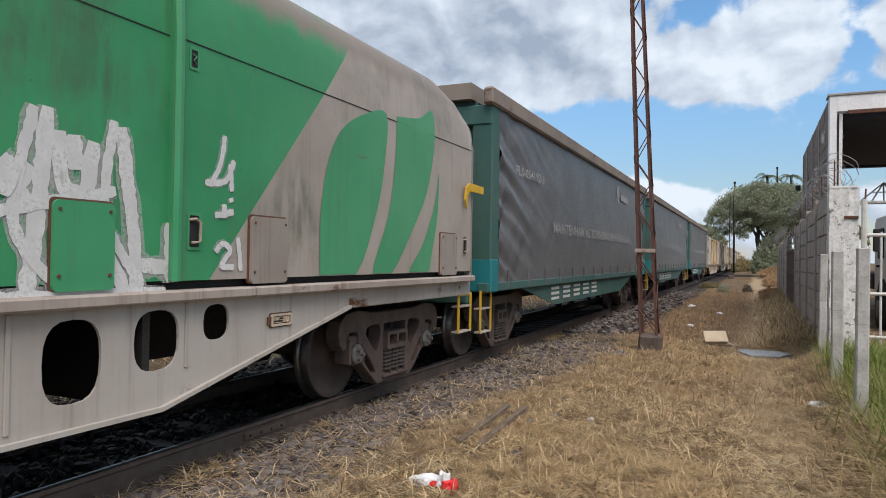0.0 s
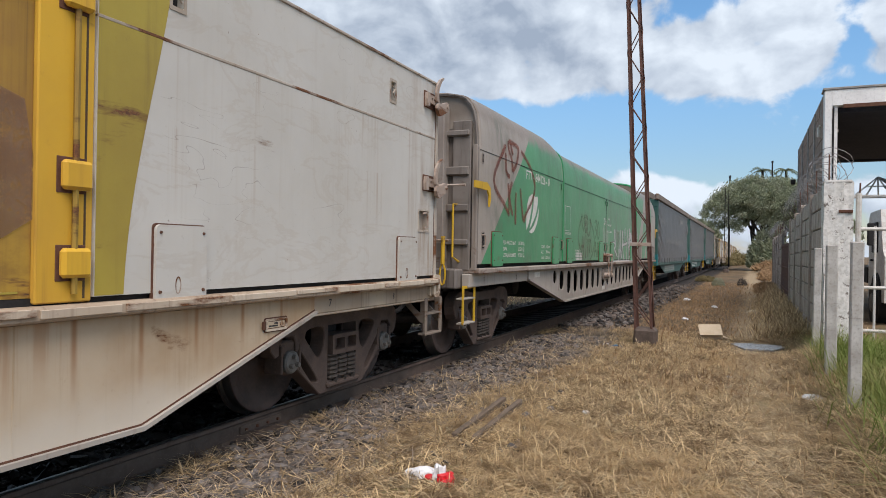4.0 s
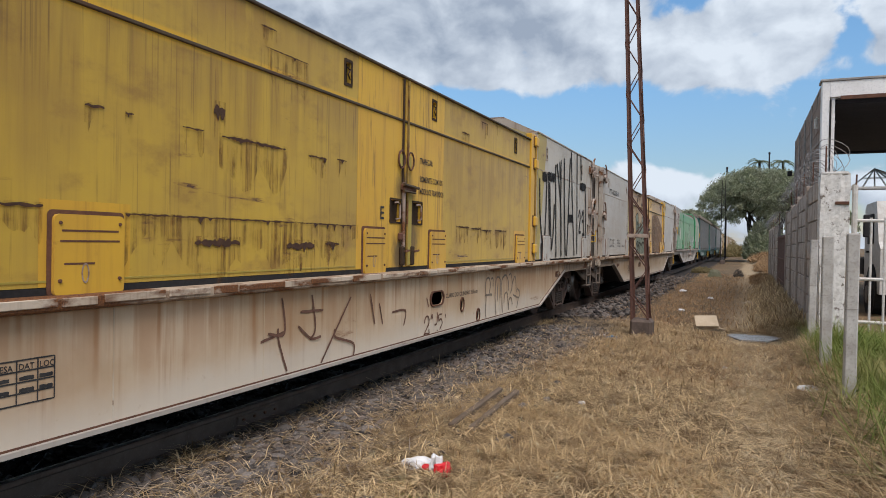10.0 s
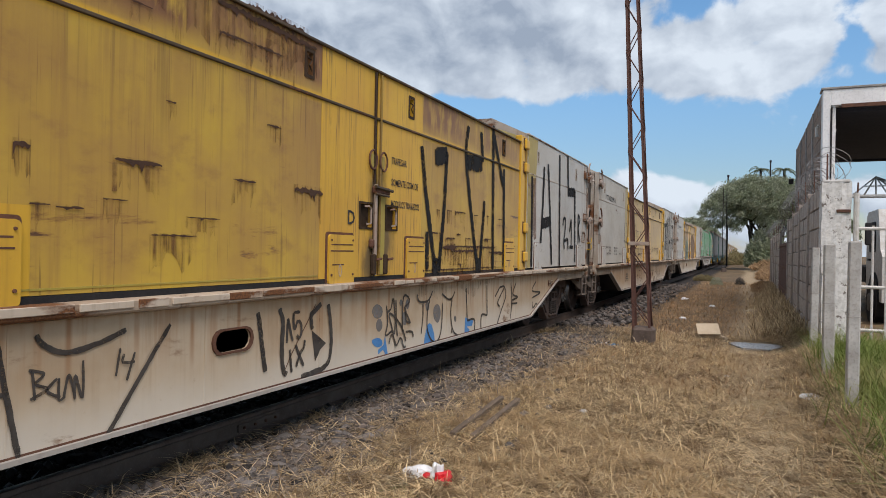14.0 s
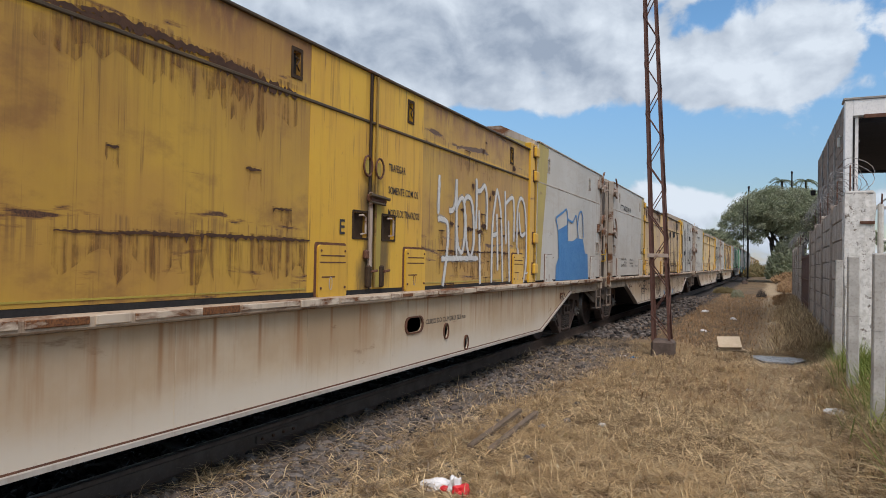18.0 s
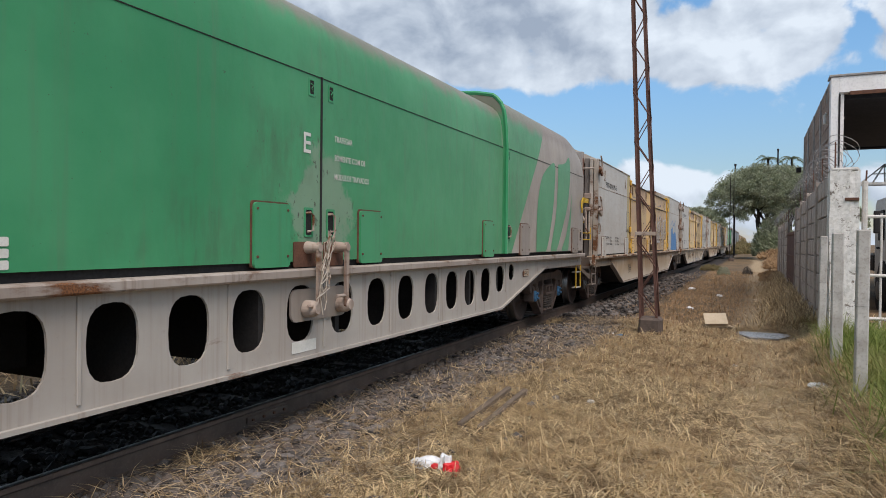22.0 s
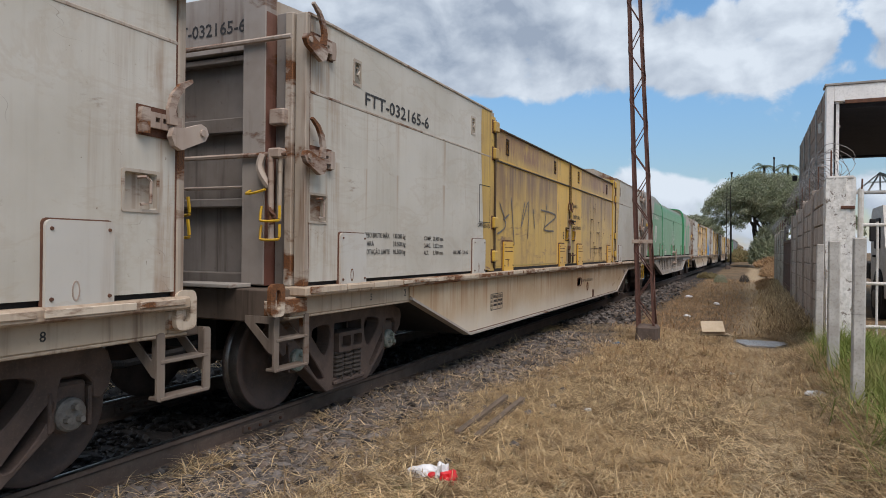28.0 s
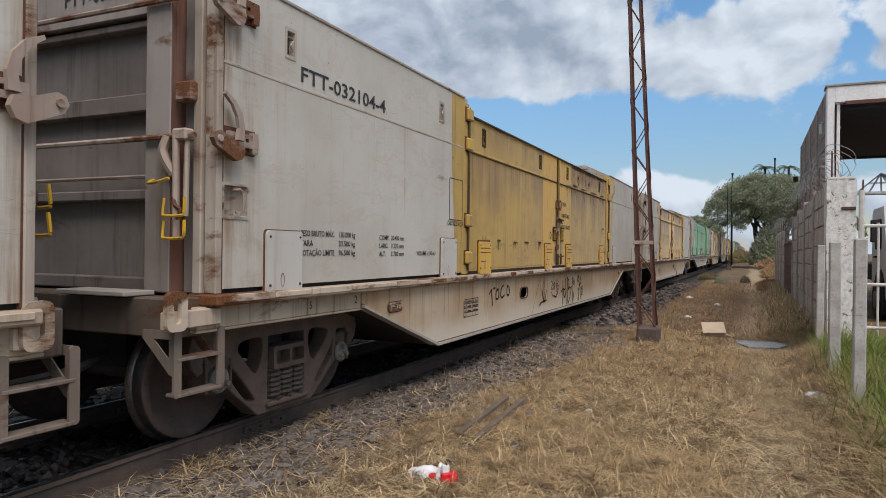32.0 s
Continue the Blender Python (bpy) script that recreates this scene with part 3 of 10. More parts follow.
# leaf greens are paled to put distance haze into the colour
M["leaf"] = leafy("tree_leaf", (0.2, 0.235, 0.135), (0.3, 0.325, 0.215), (0.28, 0.29, 0.21))
M["palm"] = leafy("palm_leaf", (0.13, 0.17, 0.1), (0.18, 0.22, 0.13), (0.16, 0.18, 0.12))
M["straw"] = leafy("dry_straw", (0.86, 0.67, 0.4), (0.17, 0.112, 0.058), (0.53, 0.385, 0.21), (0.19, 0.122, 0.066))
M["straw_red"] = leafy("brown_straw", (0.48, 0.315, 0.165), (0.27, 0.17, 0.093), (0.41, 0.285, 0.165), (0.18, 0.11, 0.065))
M["straw_pale"] = leafy("trodden_straw", (0.68, 0.55, 0.36), (0.3, 0.225, 0.135), (0.5, 0.4, 0.25))
M["stalk"] = leafy("grey_stalks", (0.46, 0.38, 0.3), (0.16, 0.13, 0.105), (0.3, 0.25, 0.2))
M["grass"] = leafy("green_grass", (0.12, 0.17, 0.035), (0.2, 0.24, 0.06), (0.3, 0.27, 0.11))
M["scrub"] = leafy("olive_scrub", (0.16, 0.15, 0.07), (0.26, 0.2, 0.1), (0.2, 0.16, 0.08))


def stony(name, dark, light, warm):
    """Broken stone: every piece has its own tone."""
    n = Nodes(name)
    geo = n.tree.nodes.new("ShaderNodeNewGeometry")
    own = geo.outputs["Random Per Island"]
    grain = n.noise(60.0, 4, 0.65)
    col = n.mix(own, dark, light)
    col = n.mix(n.range(n.math("FRACT", n.math("MULTIPLY", own, 7.3)), 0.6, 0.9, 0, 0.7), col, warm)
    col = n.mix(n.range(grain, 0.4, 0.75, 0, 0.5), col, tuple(c * 0.5 for c in dark))
    return n.done(col, 0.9, 0.0, grain, 0.5, 0.01, 0.25)


M["stone"] = stony("ballast_stone", (0.024, 0.021, 0.02), (0.205, 0.182, 0.165), (0.155, 0.115, 0.09))


def ground_material():
    """Straw litter over earth, grey ballast by the rails, between them oily black with the train's shade in it."""
    n = Nodes("ground")
    x = n.axis(0)
    big, mid, fine = n.noise(0.35, 5, 0.6, shifted=False), n.noise(3.0, 6, 0.65, shifted=False), n.noise(38.0, 4, 0.7, shifted=False)
    straw = n.mix(n.range(fine, 0.3, 0.7), (0.045, 0.032, 0.021), (0.19, 0.138, 0.082))
    straw = n.mix(n.range(big, 0.42, 0.62, 0, 0.75), straw, (0.2, 0.13, 0.07))
    straw = n.mix(n.range(mid, 0.55, 0.75, 0, 0.8), straw, (0.12, 0.085, 0.055))
    way = n.math("ABSOLUTE", n.math("SUBTRACT", x, n.math("ADD", 5.3, n.math("MULTIPLY", n.math("SINE", n.math("MULTIPLY", n.axis(1), 0.3)), 0.1))))
    straw = n.mix(n.math("MULTIPLY", n.range(way, 0.15, 0.7, 0.9, 0.0), n.range(fine, 0.3, 0.6, 0.4, 1.0)), straw, (0.37, 0.285, 0.18))
    gravel = n.mix(n.range(fine, 0.3, 0.72), (0.018, 0.016, 0.015), (0.06, 0.052, 0.048))
    # oily bed, blackened further in colour for the shade below the wagons
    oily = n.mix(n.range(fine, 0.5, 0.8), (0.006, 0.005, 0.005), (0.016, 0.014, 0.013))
    wob = n.math("SUBTRACT", n.math("ADD", x, n.math("MULTIPLY", n.math("SUBTRACT", mid, 0.5), 1.1)), n.range(n.axis(1), 6.0, 11.0, 0.0, 0.55))
    col = n.mix(n.range(wob, 1.75, 2.25), gravel, straw)
    col = n.mix(n.range(wob, -2.6, -2.0), straw, col)
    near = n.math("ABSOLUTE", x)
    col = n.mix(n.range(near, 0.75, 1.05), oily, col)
    return n.done(col, 0.92, 0.0, n.math("ADD", n.math("MULTIPLY", fine, 0.5), mid), 0.6, 0.04, 0.2)


M["ground"] = ground_material()


def scheme_material(name, grime, deep, pale, cap=0.3):
    """The green wagon's livery: green with slanting taupe ends."""
    n = Nodes(name)
    y, z = n.axis(1), n.axis(2)
    fade = n.range(n.noise(0.8, 5, 0.6), 0.32, 0.7)
    green = n.mix(fade, deep, pale)
    taupe = n.mix(fade, (0.335, 0.295, 0.255), (0.265, 0.23, 0.195))
    slope = n.math("SUBTRACT", y, n.math("MULTIPLY", n.math("SUBTRACT", z, 1.45), 1.09))
    rear = n.range(slope, 0.15, 0.156)
    front = n.math("SUBTRACT", y, n.math("MULTIPLY", n.math("SUBTRACT", z, 1.45), 0.844))
    head = n.range(front, 14.82, 14.826)
    col = n.mix(rear, taupe, green)
    col = n.mix(head, col, taupe)
    run = n.noise(5.0, 5, 0.6, (1, 1.5, 0.08))
    run2 = n.noise(16.0, 3, 0.6, (1, 1.5, 0.05))
    mask = n.math("MULTIPLY", n.range(run, 0.46, 0.74), n.range(run2, 0.35, 0.7))
    col = n.mix(n.math("MULTIPLY", mask, 0.4), col, (0.12, 0.13, 0.09))
    dust = n.math("MULTIPLY", n.range(n.math("ADD", z, n.math("MULTIPLY", n.noise(3.0, 4, 0.6, (1, 1.5, 0.1)), 0.3)), 3.62, 3.82), n.range(n.noise(1.5, 5), 0.15, 0.45))
    col = n.mix(n.math("MULTIPLY", dust, cap), col, (0.19, 0.155, 0.125))
    ly, lz = n.math("DIVIDE", n.math("ABSOLUTE", n.math("SUBTRACT", y, 9.62)), 0.55), n.math("DIVIDE", n.math("ABSOLUTE", n.math("SUBTRACT", z, 1.85)), 0.75)
    worn = n.math("ADD", n.math("SQRT", n.math("ADD", n.math("MULTIPLY", ly, ly), n.math("MULTIPLY", lz, lz))), n.math("MULTIPLY", n.math("SUBTRACT", n.noise(3.5, 6, 0.65), 0.5), 2.2))
    col = n.mix(n.range(worn, 0.6, 0.95, 0.75, 0.0), col, (0.2, 0.285, 0.2))
    flaked = n.math("MULTIPLY", n.range(worn, 0.5, 1.3, 1.0, 0.0), n.range(n.noise(16.0, 6, 0.7, (1, 1, 0.6)), 0.6, 0.62))
    col = n.mix(n.math("MULTIPLY", flaked, 0.85), col, (0.045, 0.04, 0.03))
    soot = n.math("MULTIPLY", n.range(n.noise(0.9, 6, 0.65, (1, 1, 0.7)), 0.48, 0.72), n.range(n.noise(7.0, 4, 0.6, (1, 1.4, 0.3)), 0.3, 0.6))
    col = n.mix(n.math("MULTIPLY", soot, grime), col, (0.055, 0.075, 0.045))
    chips = n.range(n.noise(22.0, 5, 0.7), 0.68, 0.7)
    col = n.mix(n.math("MULTIPLY", chips, 0.7), col, (0.05, 0.06, 0.04))
    fine = n.noise(80.0, 3)
    waves = n.math("ADD", n.noise(1.2, 2), n.math("MULTIPLY", n.noise(2.6, 3, 0.55, (1, 1.3, 0.9)), 0.5))
    return n.done(col, n.range(fine, 0.3, 0.7, 0.4, 0.56), 0.0, n.math("ADD", n.math("MULTIPLY", waves, 2.0), n.math("MULTIPLY", fine, 0.04)), 0.34, 0.02)


M["livery"] = scheme_material("green_and_taupe_livery", 0.45, (0.027, 0.225, 0.09), (0.05, 0.275, 0.12), 0.85)
M["livery_dirty"] = scheme_material("sooty_green_and_taupe_livery", 0.75, (0.02, 0.21, 0.08), (0.035, 0.26, 0.105), 0.95)

# sheen on sun-bleached coloured paints: pales them at grazing angles like reflected sky
for key in ("faded_a", "faded_b", "ochre_a", "scabbed", "rusted", "olive_sheet", "bright", "edge_yellow", "soiled_yellow", "green", "livery", "livery_dirty", "olive"):
    skin = next(o for o in M[key].node_tree.nodes if o.type == "BSDF_PRINCIPLED")
    skin.inputs["Sheen Weight"].default_value = 0.2 if key in ("green", "livery", "livery_dirty") else 0.3
    skin.inputs["Sheen Roughness"].default_value = 0.4
    skin.inputs["Sheen Tint"].default_value = (0.95, 0.9, 0.85, 1)

# ---- mesh helpers ----
from mathutils.geometry import tessellate_polygon


def part(name, bm, material, parent, label=""):
    """Links a bmesh as one mesh object under a thing or a part."""
    me = bpy.data.meshes.new(name)
    bm.to_mesh(me)
    bm.free()
    me.materials.append(material)
    ob = new(name, me)
    ob.parent = parent
    if label:
        tagged(ob, label)
    return ob


def again(ob, name=None, parent=None, m=None):
    """One more object on the same mesh."""
    o = new(name or ob.name.split(".")[0], ob.data)
    o.parent = parent if parent is not None else ob.parent
    if m is not None:
        o.matrix_basis = m
    return o


def smooth(ob):
    for p in ob.data.polygons:
        p.use_smooth = True
    return ob


def thing(name, label, category, place=(0, 0, 0), group="", kind=""):
    ob = new(name)
    ob.location = place
    ob.empty_display_size = 0.3
    return tagged(ob, label, category, group, kind)


def mesh_thing(name, bm, material, label, category, group="", kind=""):
    ob = part(name, bm, material, None)
    return tagged(ob, label, category, group, kind)


def box(x0, x1, y0, y1, z0, z1, bevel=0.0, bm=None, seg=1):
    bm = bm or bmesh.new()
    vs = [bm.verts.new((x, y, z)) for x in (x0, x1) for y in (y0, y1) for z in (z0, z1)]
    fs = [bm.faces.new([vs[i] for i in f]) for f in ((0, 1, 3, 2), (4, 6, 7, 5), (0, 4, 5, 1), (2, 3, 7, 6), (0, 2, 6, 4), (1, 5, 7, 3))]
    if bevel:
        bmesh.ops.bevel(bm, geom=list({e for f in fs for e in f.edges}), offset=bevel, segments=seg, affect="EDGES")
    return bm


def plate(outer, x0, x1, holes=(), bm=None):
    """A plate in the (y, z) plane from x0 to x1, with holes through it."""
    bm = bm or bmesh.new()
    loops = [list(outer)] + [list(h) for h in holes]
    tris = tessellate_polygon([[Vector((p[0], p[1], 0)) for p in l] for l in loops])
    pts = [p for l in loops for p in l]
    a = [bm.verts.new((x0, p[0], p[1])) for p in pts]
    b = [bm.verts.new((x1, p[0], p[1])) for p in pts]
    for t in tris:
        for vs in (a, b):
            try:
                bm.faces.new([vs[i] for i in t])
            except ValueError:
                pass
    k = 0
    for l in loops:
        for i in range(len(l)):
            j = (i + 1) % len(l)
            bm.faces.new((a[k + i], a[k + j], b[k + j], b[k + i]))
        k += len(l)
    bmesh.ops.recalc_face_normals(bm, faces=bm.faces[:])
    return bm


def oval(cy, cz, ry, rz, n=16, power=1.0):
    out = []
    for i in range(n):
        a = 2 * math.pi * i / n
        c, s = math.cos(a), math.sin(a)
        out.append((cy + ry * math.copysign(abs(c) ** power, c), cz + rz * math.copysign(abs(s) ** power, s)))
    return out


def rounded(y0, y1, z0, z1, r, n=3):
    out = []
    for cy, cz, a0 in ((y1 - r, z1 - r, 0), (y0 + r, z1 - r, 90), (y0 + r, z0 + r, 180), (y1 - r, z0 + r, 270)):
        for i in range(n + 1):
            a = radians(a0 + 90 * i / n)
            out.append((cy + r * math.cos(a), cz + r * math.sin(a)))
    return out


def rod(pts, r, n=6, bm=None, closed=False):
    """A round bar bent along points."""
    bm = bm or bmesh.new()
    pts = [Vector(p) for p in pts]
    rings = []
    for i, p in enumerate(pts):
        a = pts[i - 1] if (i or closed) else p
        b = pts[(i + 1) % len(pts)] if (i < len(pts) - 1 or closed) else p
        d = (b - a).normalized()
        u = d.cross(Vector((0.31, 0.17, 0.93)) if abs(d.z) < 0.9 else Vector((0.95, 0.2, 0.1))).normalized()
        v = d.cross(u)
        rings.append([bm.verts.new(p + r * (u * math.cos(2 * math.pi * k / n) + v * math.sin(2 * math.pi * k / n))) for k in range(n)])
    pairs = list(zip(rings, rings[1:])) + ([(rings[-1], rings[0])] if closed else [])
    for ra, rb in pairs:
        for k in range(n):
            bm.faces.new((ra[k], ra[(k + 1) % n], rb[(k + 1) % n], rb[k]))
    if not closed:
        bm.faces.new(rings[0][::-1])
        bm.faces.new(rings[-1])
    return bm


def lathe_x(profile, n=24, cy=0.0, cz=0.0, bm=None):
    """Turns a profile of (x, radius) round an axle along x."""
    bm = bm or bmesh.new()
    rings = []
    for x, r in profile:
        rings.append([bm.verts.new((x, cy + r * math.cos(2 * math.pi * k / n), cz + r * math.sin(2 * math.pi * k / n))) for k in range(n)])
    for ra, rb in zip(rings, rings[1:]):
        for k in range(n):
            bm.faces.new((ra[k], ra[(k + 1) % n], rb[(k + 1) % n], rb[k]))
    bm.faces.new(rings[0])
    bm.faces.new(rings[-1])
    bmesh.ops.recalc_face_normals(bm, faces=bm.faces[:])
    return bm


def curve_points(pts, step=6):
    """A smooth line through points."""
    out = []
    for i in range(len(pts) - 1):
        p0, p1, p2, p3 = pts[max(i - 1, 0)], pts[i], pts[i + 1], pts[min(i + 2, len(pts) - 1)]
        for k in range(step):
            t = k / step
            out.append(tuple(0.5 * (2 * b + (c - a) * t + (2 * a - 5 * b + 4 * c - d) * t * t + (3 * b - a - 3 * c + d) * t ** 3) for a, b, c, d in zip(p0, p1, p2, p3)))
    out.append(tuple(pts[-1]))
    return out


def ribbon(bm, pts, width, lift, bend=True, ragged=0.12, rng=random, rise=0.0, step=0.0):
    """A painted stroke on the wagon's side, along (y, z) points; lift(z) is the surface's x."""
    pts = curve_points(pts) if bend and len(pts) > 2 else curve_points(pts, 8)
    if step:
        fine = [pts[0]]
        for a, b in zip(pts, pts[1:]):
            k = max(1, int(math.hypot(b[0] - a[0], b[1] - a[1]) / step))
            fine += [(a[0] + (b[0] - a[0]) * j / k, a[1] + (b[1] - a[1]) * j / k) for j in range(1, k + 1)]
        rise *= len(pts) / len(fine)
        pts = fine
    left, right = [], []
    for i, p in enumerate(pts):
        a, b = pts[max(i - 1, 0)], pts[min(i + 1, len(pts) - 1)]
        dy, dz = b[0] - a[0], b[1] - a[1]
        d = math.hypot(dy, dz) or 1e-6
        w1, w2 = (width / 2 * (1 + rng.uniform(-ragged, ragged)) for _ in range(2))
        if i in (0, len(pts) - 1):
            w1, w2 = w1 * 0.75, w2 * 0.75
        for out, w in ((left, w1), (right, -w2)):
            y, z = p[0] - dz / d * w, p[1] + dy / d * w
            out.append(bm.verts.new((lift(z) + rise * i, y, z)))
    for i in range(len(pts) - 1):
        bm.faces.new((left[i], right[i], right[i + 1], left[i + 1]))


def patch(bm, pts, lift):
    """A flat painted shape on the wagon's side."""
    tris = tessellate_polygon([[Vector((p[0], p[1], 0)) for p in pts]])
    vs = [bm.verts.new((lift(p[1]), p[0], p[1])) for p in pts]
    for t in tris:
        bm.faces.new([vs[i] for i in t])
    for f in bm.faces:
        f.normal_update()
        if f.normal.x < 0:
            f.normal_flip()


LETTERS = {}


def lettering(text):
    """The built-in font's outline of a text as points and faces, one unit high."""
    if text not in LETTERS:
        cu = bpy.data.curves.new("letters", "FONT")
        cu.body, cu.size, cu.resolution_u, cu.offset = text, 1.0, 2, 0.014
        ob = bpy.data.objects.new("letters", cu)
        scene.collection.objects.link(ob)
        me = bpy.data.meshes.new_from_object(ob.evaluated_get(bpy.context.evaluated_depsgraph_get()))
        LETTERS[text] = ([v.co.to_2d() for v in me.vertices], [tuple(p.vertices) for p in me.polygons])
        bpy.data.objects.remove(ob)
        bpy.data.curves.remove(cu)
        bpy.data.meshes.remove(me)
    return LETTERS[text]


def write(bm, text, y, z, high, width=None, x=1.62, bold=0.0):
    """Letters on the side at x, from y to the right on the base line z. high: the capitals' height."""
    pts, faces = lettering(text)
    if not pts:
        return
    w = max(p.x for p in pts)
    sy = width / w if width else high / 0.72
    vs = [bm.verts.new((x, y + p.x * sy, z + p.y * high / 0.72)) for p in pts]
    for f in faces:
        try:
            bm.faces.new([vs[i] for i in f])
        except ValueError:
            pass


def write_end(bm, text, x, y, z, high, right=False):
    """Letters on a wagon's rear wall at y, from x to the right as seen from behind, or ending at x."""
    pts, faces = lettering(text)
    s = high / 0.72
    x -= max(p.x for p in pts) * s if right else 0.0
    vs = [bm.verts.new((x + p.x * s, y, z + p.y * s)) for p in pts]
    for f in faces:
        bm.faces.new([vs[i] for i in f])


def mesh_of(name, verts, faces, material, label, category, kind="stuff", parent=None):
    me = bpy.data.meshes.new(name)
    me.from_pydata(verts, [], faces)
    me.materials.append(material)
    ob = new(name, me)
    ob.parent = parent
    return tagged(ob, label, category, kind=kind)

# ---- ground and track ----


def ground_z(x, y):
    """The lie of the land: track bed, a flat strip, and a low bank by the fence."""
    z = -0.12
    if abs(x) < 1.0:
        z = -0.17
    elif x > 0:
        z = -0.17 + 0.06 * min(1.0, (x - 1.0) / 0.4) if x < 1.4 else -0.11
    if x < -2.2:
        z += 0.25 * min(1.0, (-2.2 - x) / 3.0)
    t = min(1.0, max(0.0, (x - 5.5 - 0.4 * math.exp(-((y - 14.2) / 1.3) ** 2)) / 0.7))
    z += 0.26 * t * t * (3 - 2 * t)
    return z


def stretch_of(stops):
    out = []
    for a, b, step in stops:
        n = max(1, round((b - a) / step))
        out += [a + (b - a) * i / n for i in range(n)]
    return out + [stops[-1][1]]


def build_ground():
    xs = stretch_of([(-2500, -300, 550), (-300, -30, 45), (-30, -6, 4), (-6, -1.2, 0.4), (-1.2, 8.0, 0.13), (8, 30, 3), (30, 300, 45), (300, 2500, 550)])
    ys = stretch_of([(-600, -40, 140), (-40, -2, 6), (-2, 2, 0.5), (2, 22, 0.14), (22, 60, 1.0), (60, 300, 12), (300, 4000, 460)])
    verts, faces = [], []
    for y in ys:
        for x in xs:
            z = ground_z(x, y)
            if -2 < x < 9 and -3 < y < 62 and abs(x) > 1.0:
                z += 0.035 * (noise.noise((x * 0.7, y * 0.7, 0)) + 0.6 * noise.noise((x * 2.3, y * 2.3, 5)))
                if x > 1.9:
                    z += 0.018 * noise.noise((x * 7, y * 7, 2)) + 0.03 * noise.noise((x * 3.1, y * 3.1, 6))
            if 60 < y < 300 and x > 2:
                z += 0.4 * min(1, (y - 60) / 60) * min(1, (x - 2) / 6)
            verts.append((x, y, z))
    n = len(xs)
    for j in range(len(ys) - 1):
        for i in range(n - 1):
            a = j * n + i
            faces.append((a, a + 1, a + n + 1, a + n))
    ob = mesh_of("ground", verts, faces, M["ground"], "dry straw-covered ground with a grey ballast strip", "ground", "structure")
    smooth(ob)
    return ob


build_ground()

RAIL_X, RAIL_Z = 0.835, 0.05  # the rail's middle and the height of its head


def build_track():
    half = [(0.036, RAIL_Z), (0.036, RAIL_Z - 0.034), (0.012, RAIL_Z - 0.05), (0.012, -0.125), (0.07, -0.145), (0.07, -0.165)]
    ring = [(-x, z) for x, z in half[::-1]] + half
    for side in (-1, 1):
        rail = thing("rail", "long brown rusty steel rail with a worn bright head", "rail", (0, 0, 0), "running rails", "structure")
        bm = bmesh.new()
        a = [bm.verts.new((side * RAIL_X + x, -60, z)) for x, z in ring]
        b = [bm.verts.new((side * RAIL_X + x, 420, z)) for x, z in ring]
        for i in range(len(ring)):
            j = (i + 1) % len(ring)
            if {i, j} != {5, 6}:
                bm.faces.new((a[i], a[j], b[j], b[i]))
        bmesh.ops.recalc_face_normals(bm, faces=bm.faces[:])
        part("rail_body", bm, M["rail_side"], rail)
        part("rail_head", box(*sorted((side * (RAIL_X - 0.037), side * (RAIL_X - 0.012))), -60, 420, RAIL_Z - 0.012, RAIL_Z + 0.001), M["rail_top"], rail, "polished running surface")
        part("fishplate", box(side * RAIL_X + 0.012, side * RAIL_X + 0.034, 5.0, 5.6, -0.095, -0.025, 0.006), M["rail_side"], rail)
        bm = bmesh.new()
        for k in range(4):
            lathe_x([(side * RAIL_X + 0.034, 0.014), (side * RAIL_X + 0.052, 0.014)], 6, 5.07 + 0.153 * k, -0.06, bm)
        part("bolts", bm, M["rust"], rail)
    bed = thing("sleepers", "row of oily timber railway sleepers, darkened for the train's shade", "sleepers", (0, 0, 0), "", "structure")
    first = None
    for i in range(60):
        y = -6.0 + 0.6 * i
        if first is None:
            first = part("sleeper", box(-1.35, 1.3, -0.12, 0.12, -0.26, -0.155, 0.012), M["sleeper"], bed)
            first.matrix_basis = pose(0, y, 0)
        else:
            again(first, m=pose(0, y, 0, 0, 0, random.uniform(-1, 1)))


build_track()


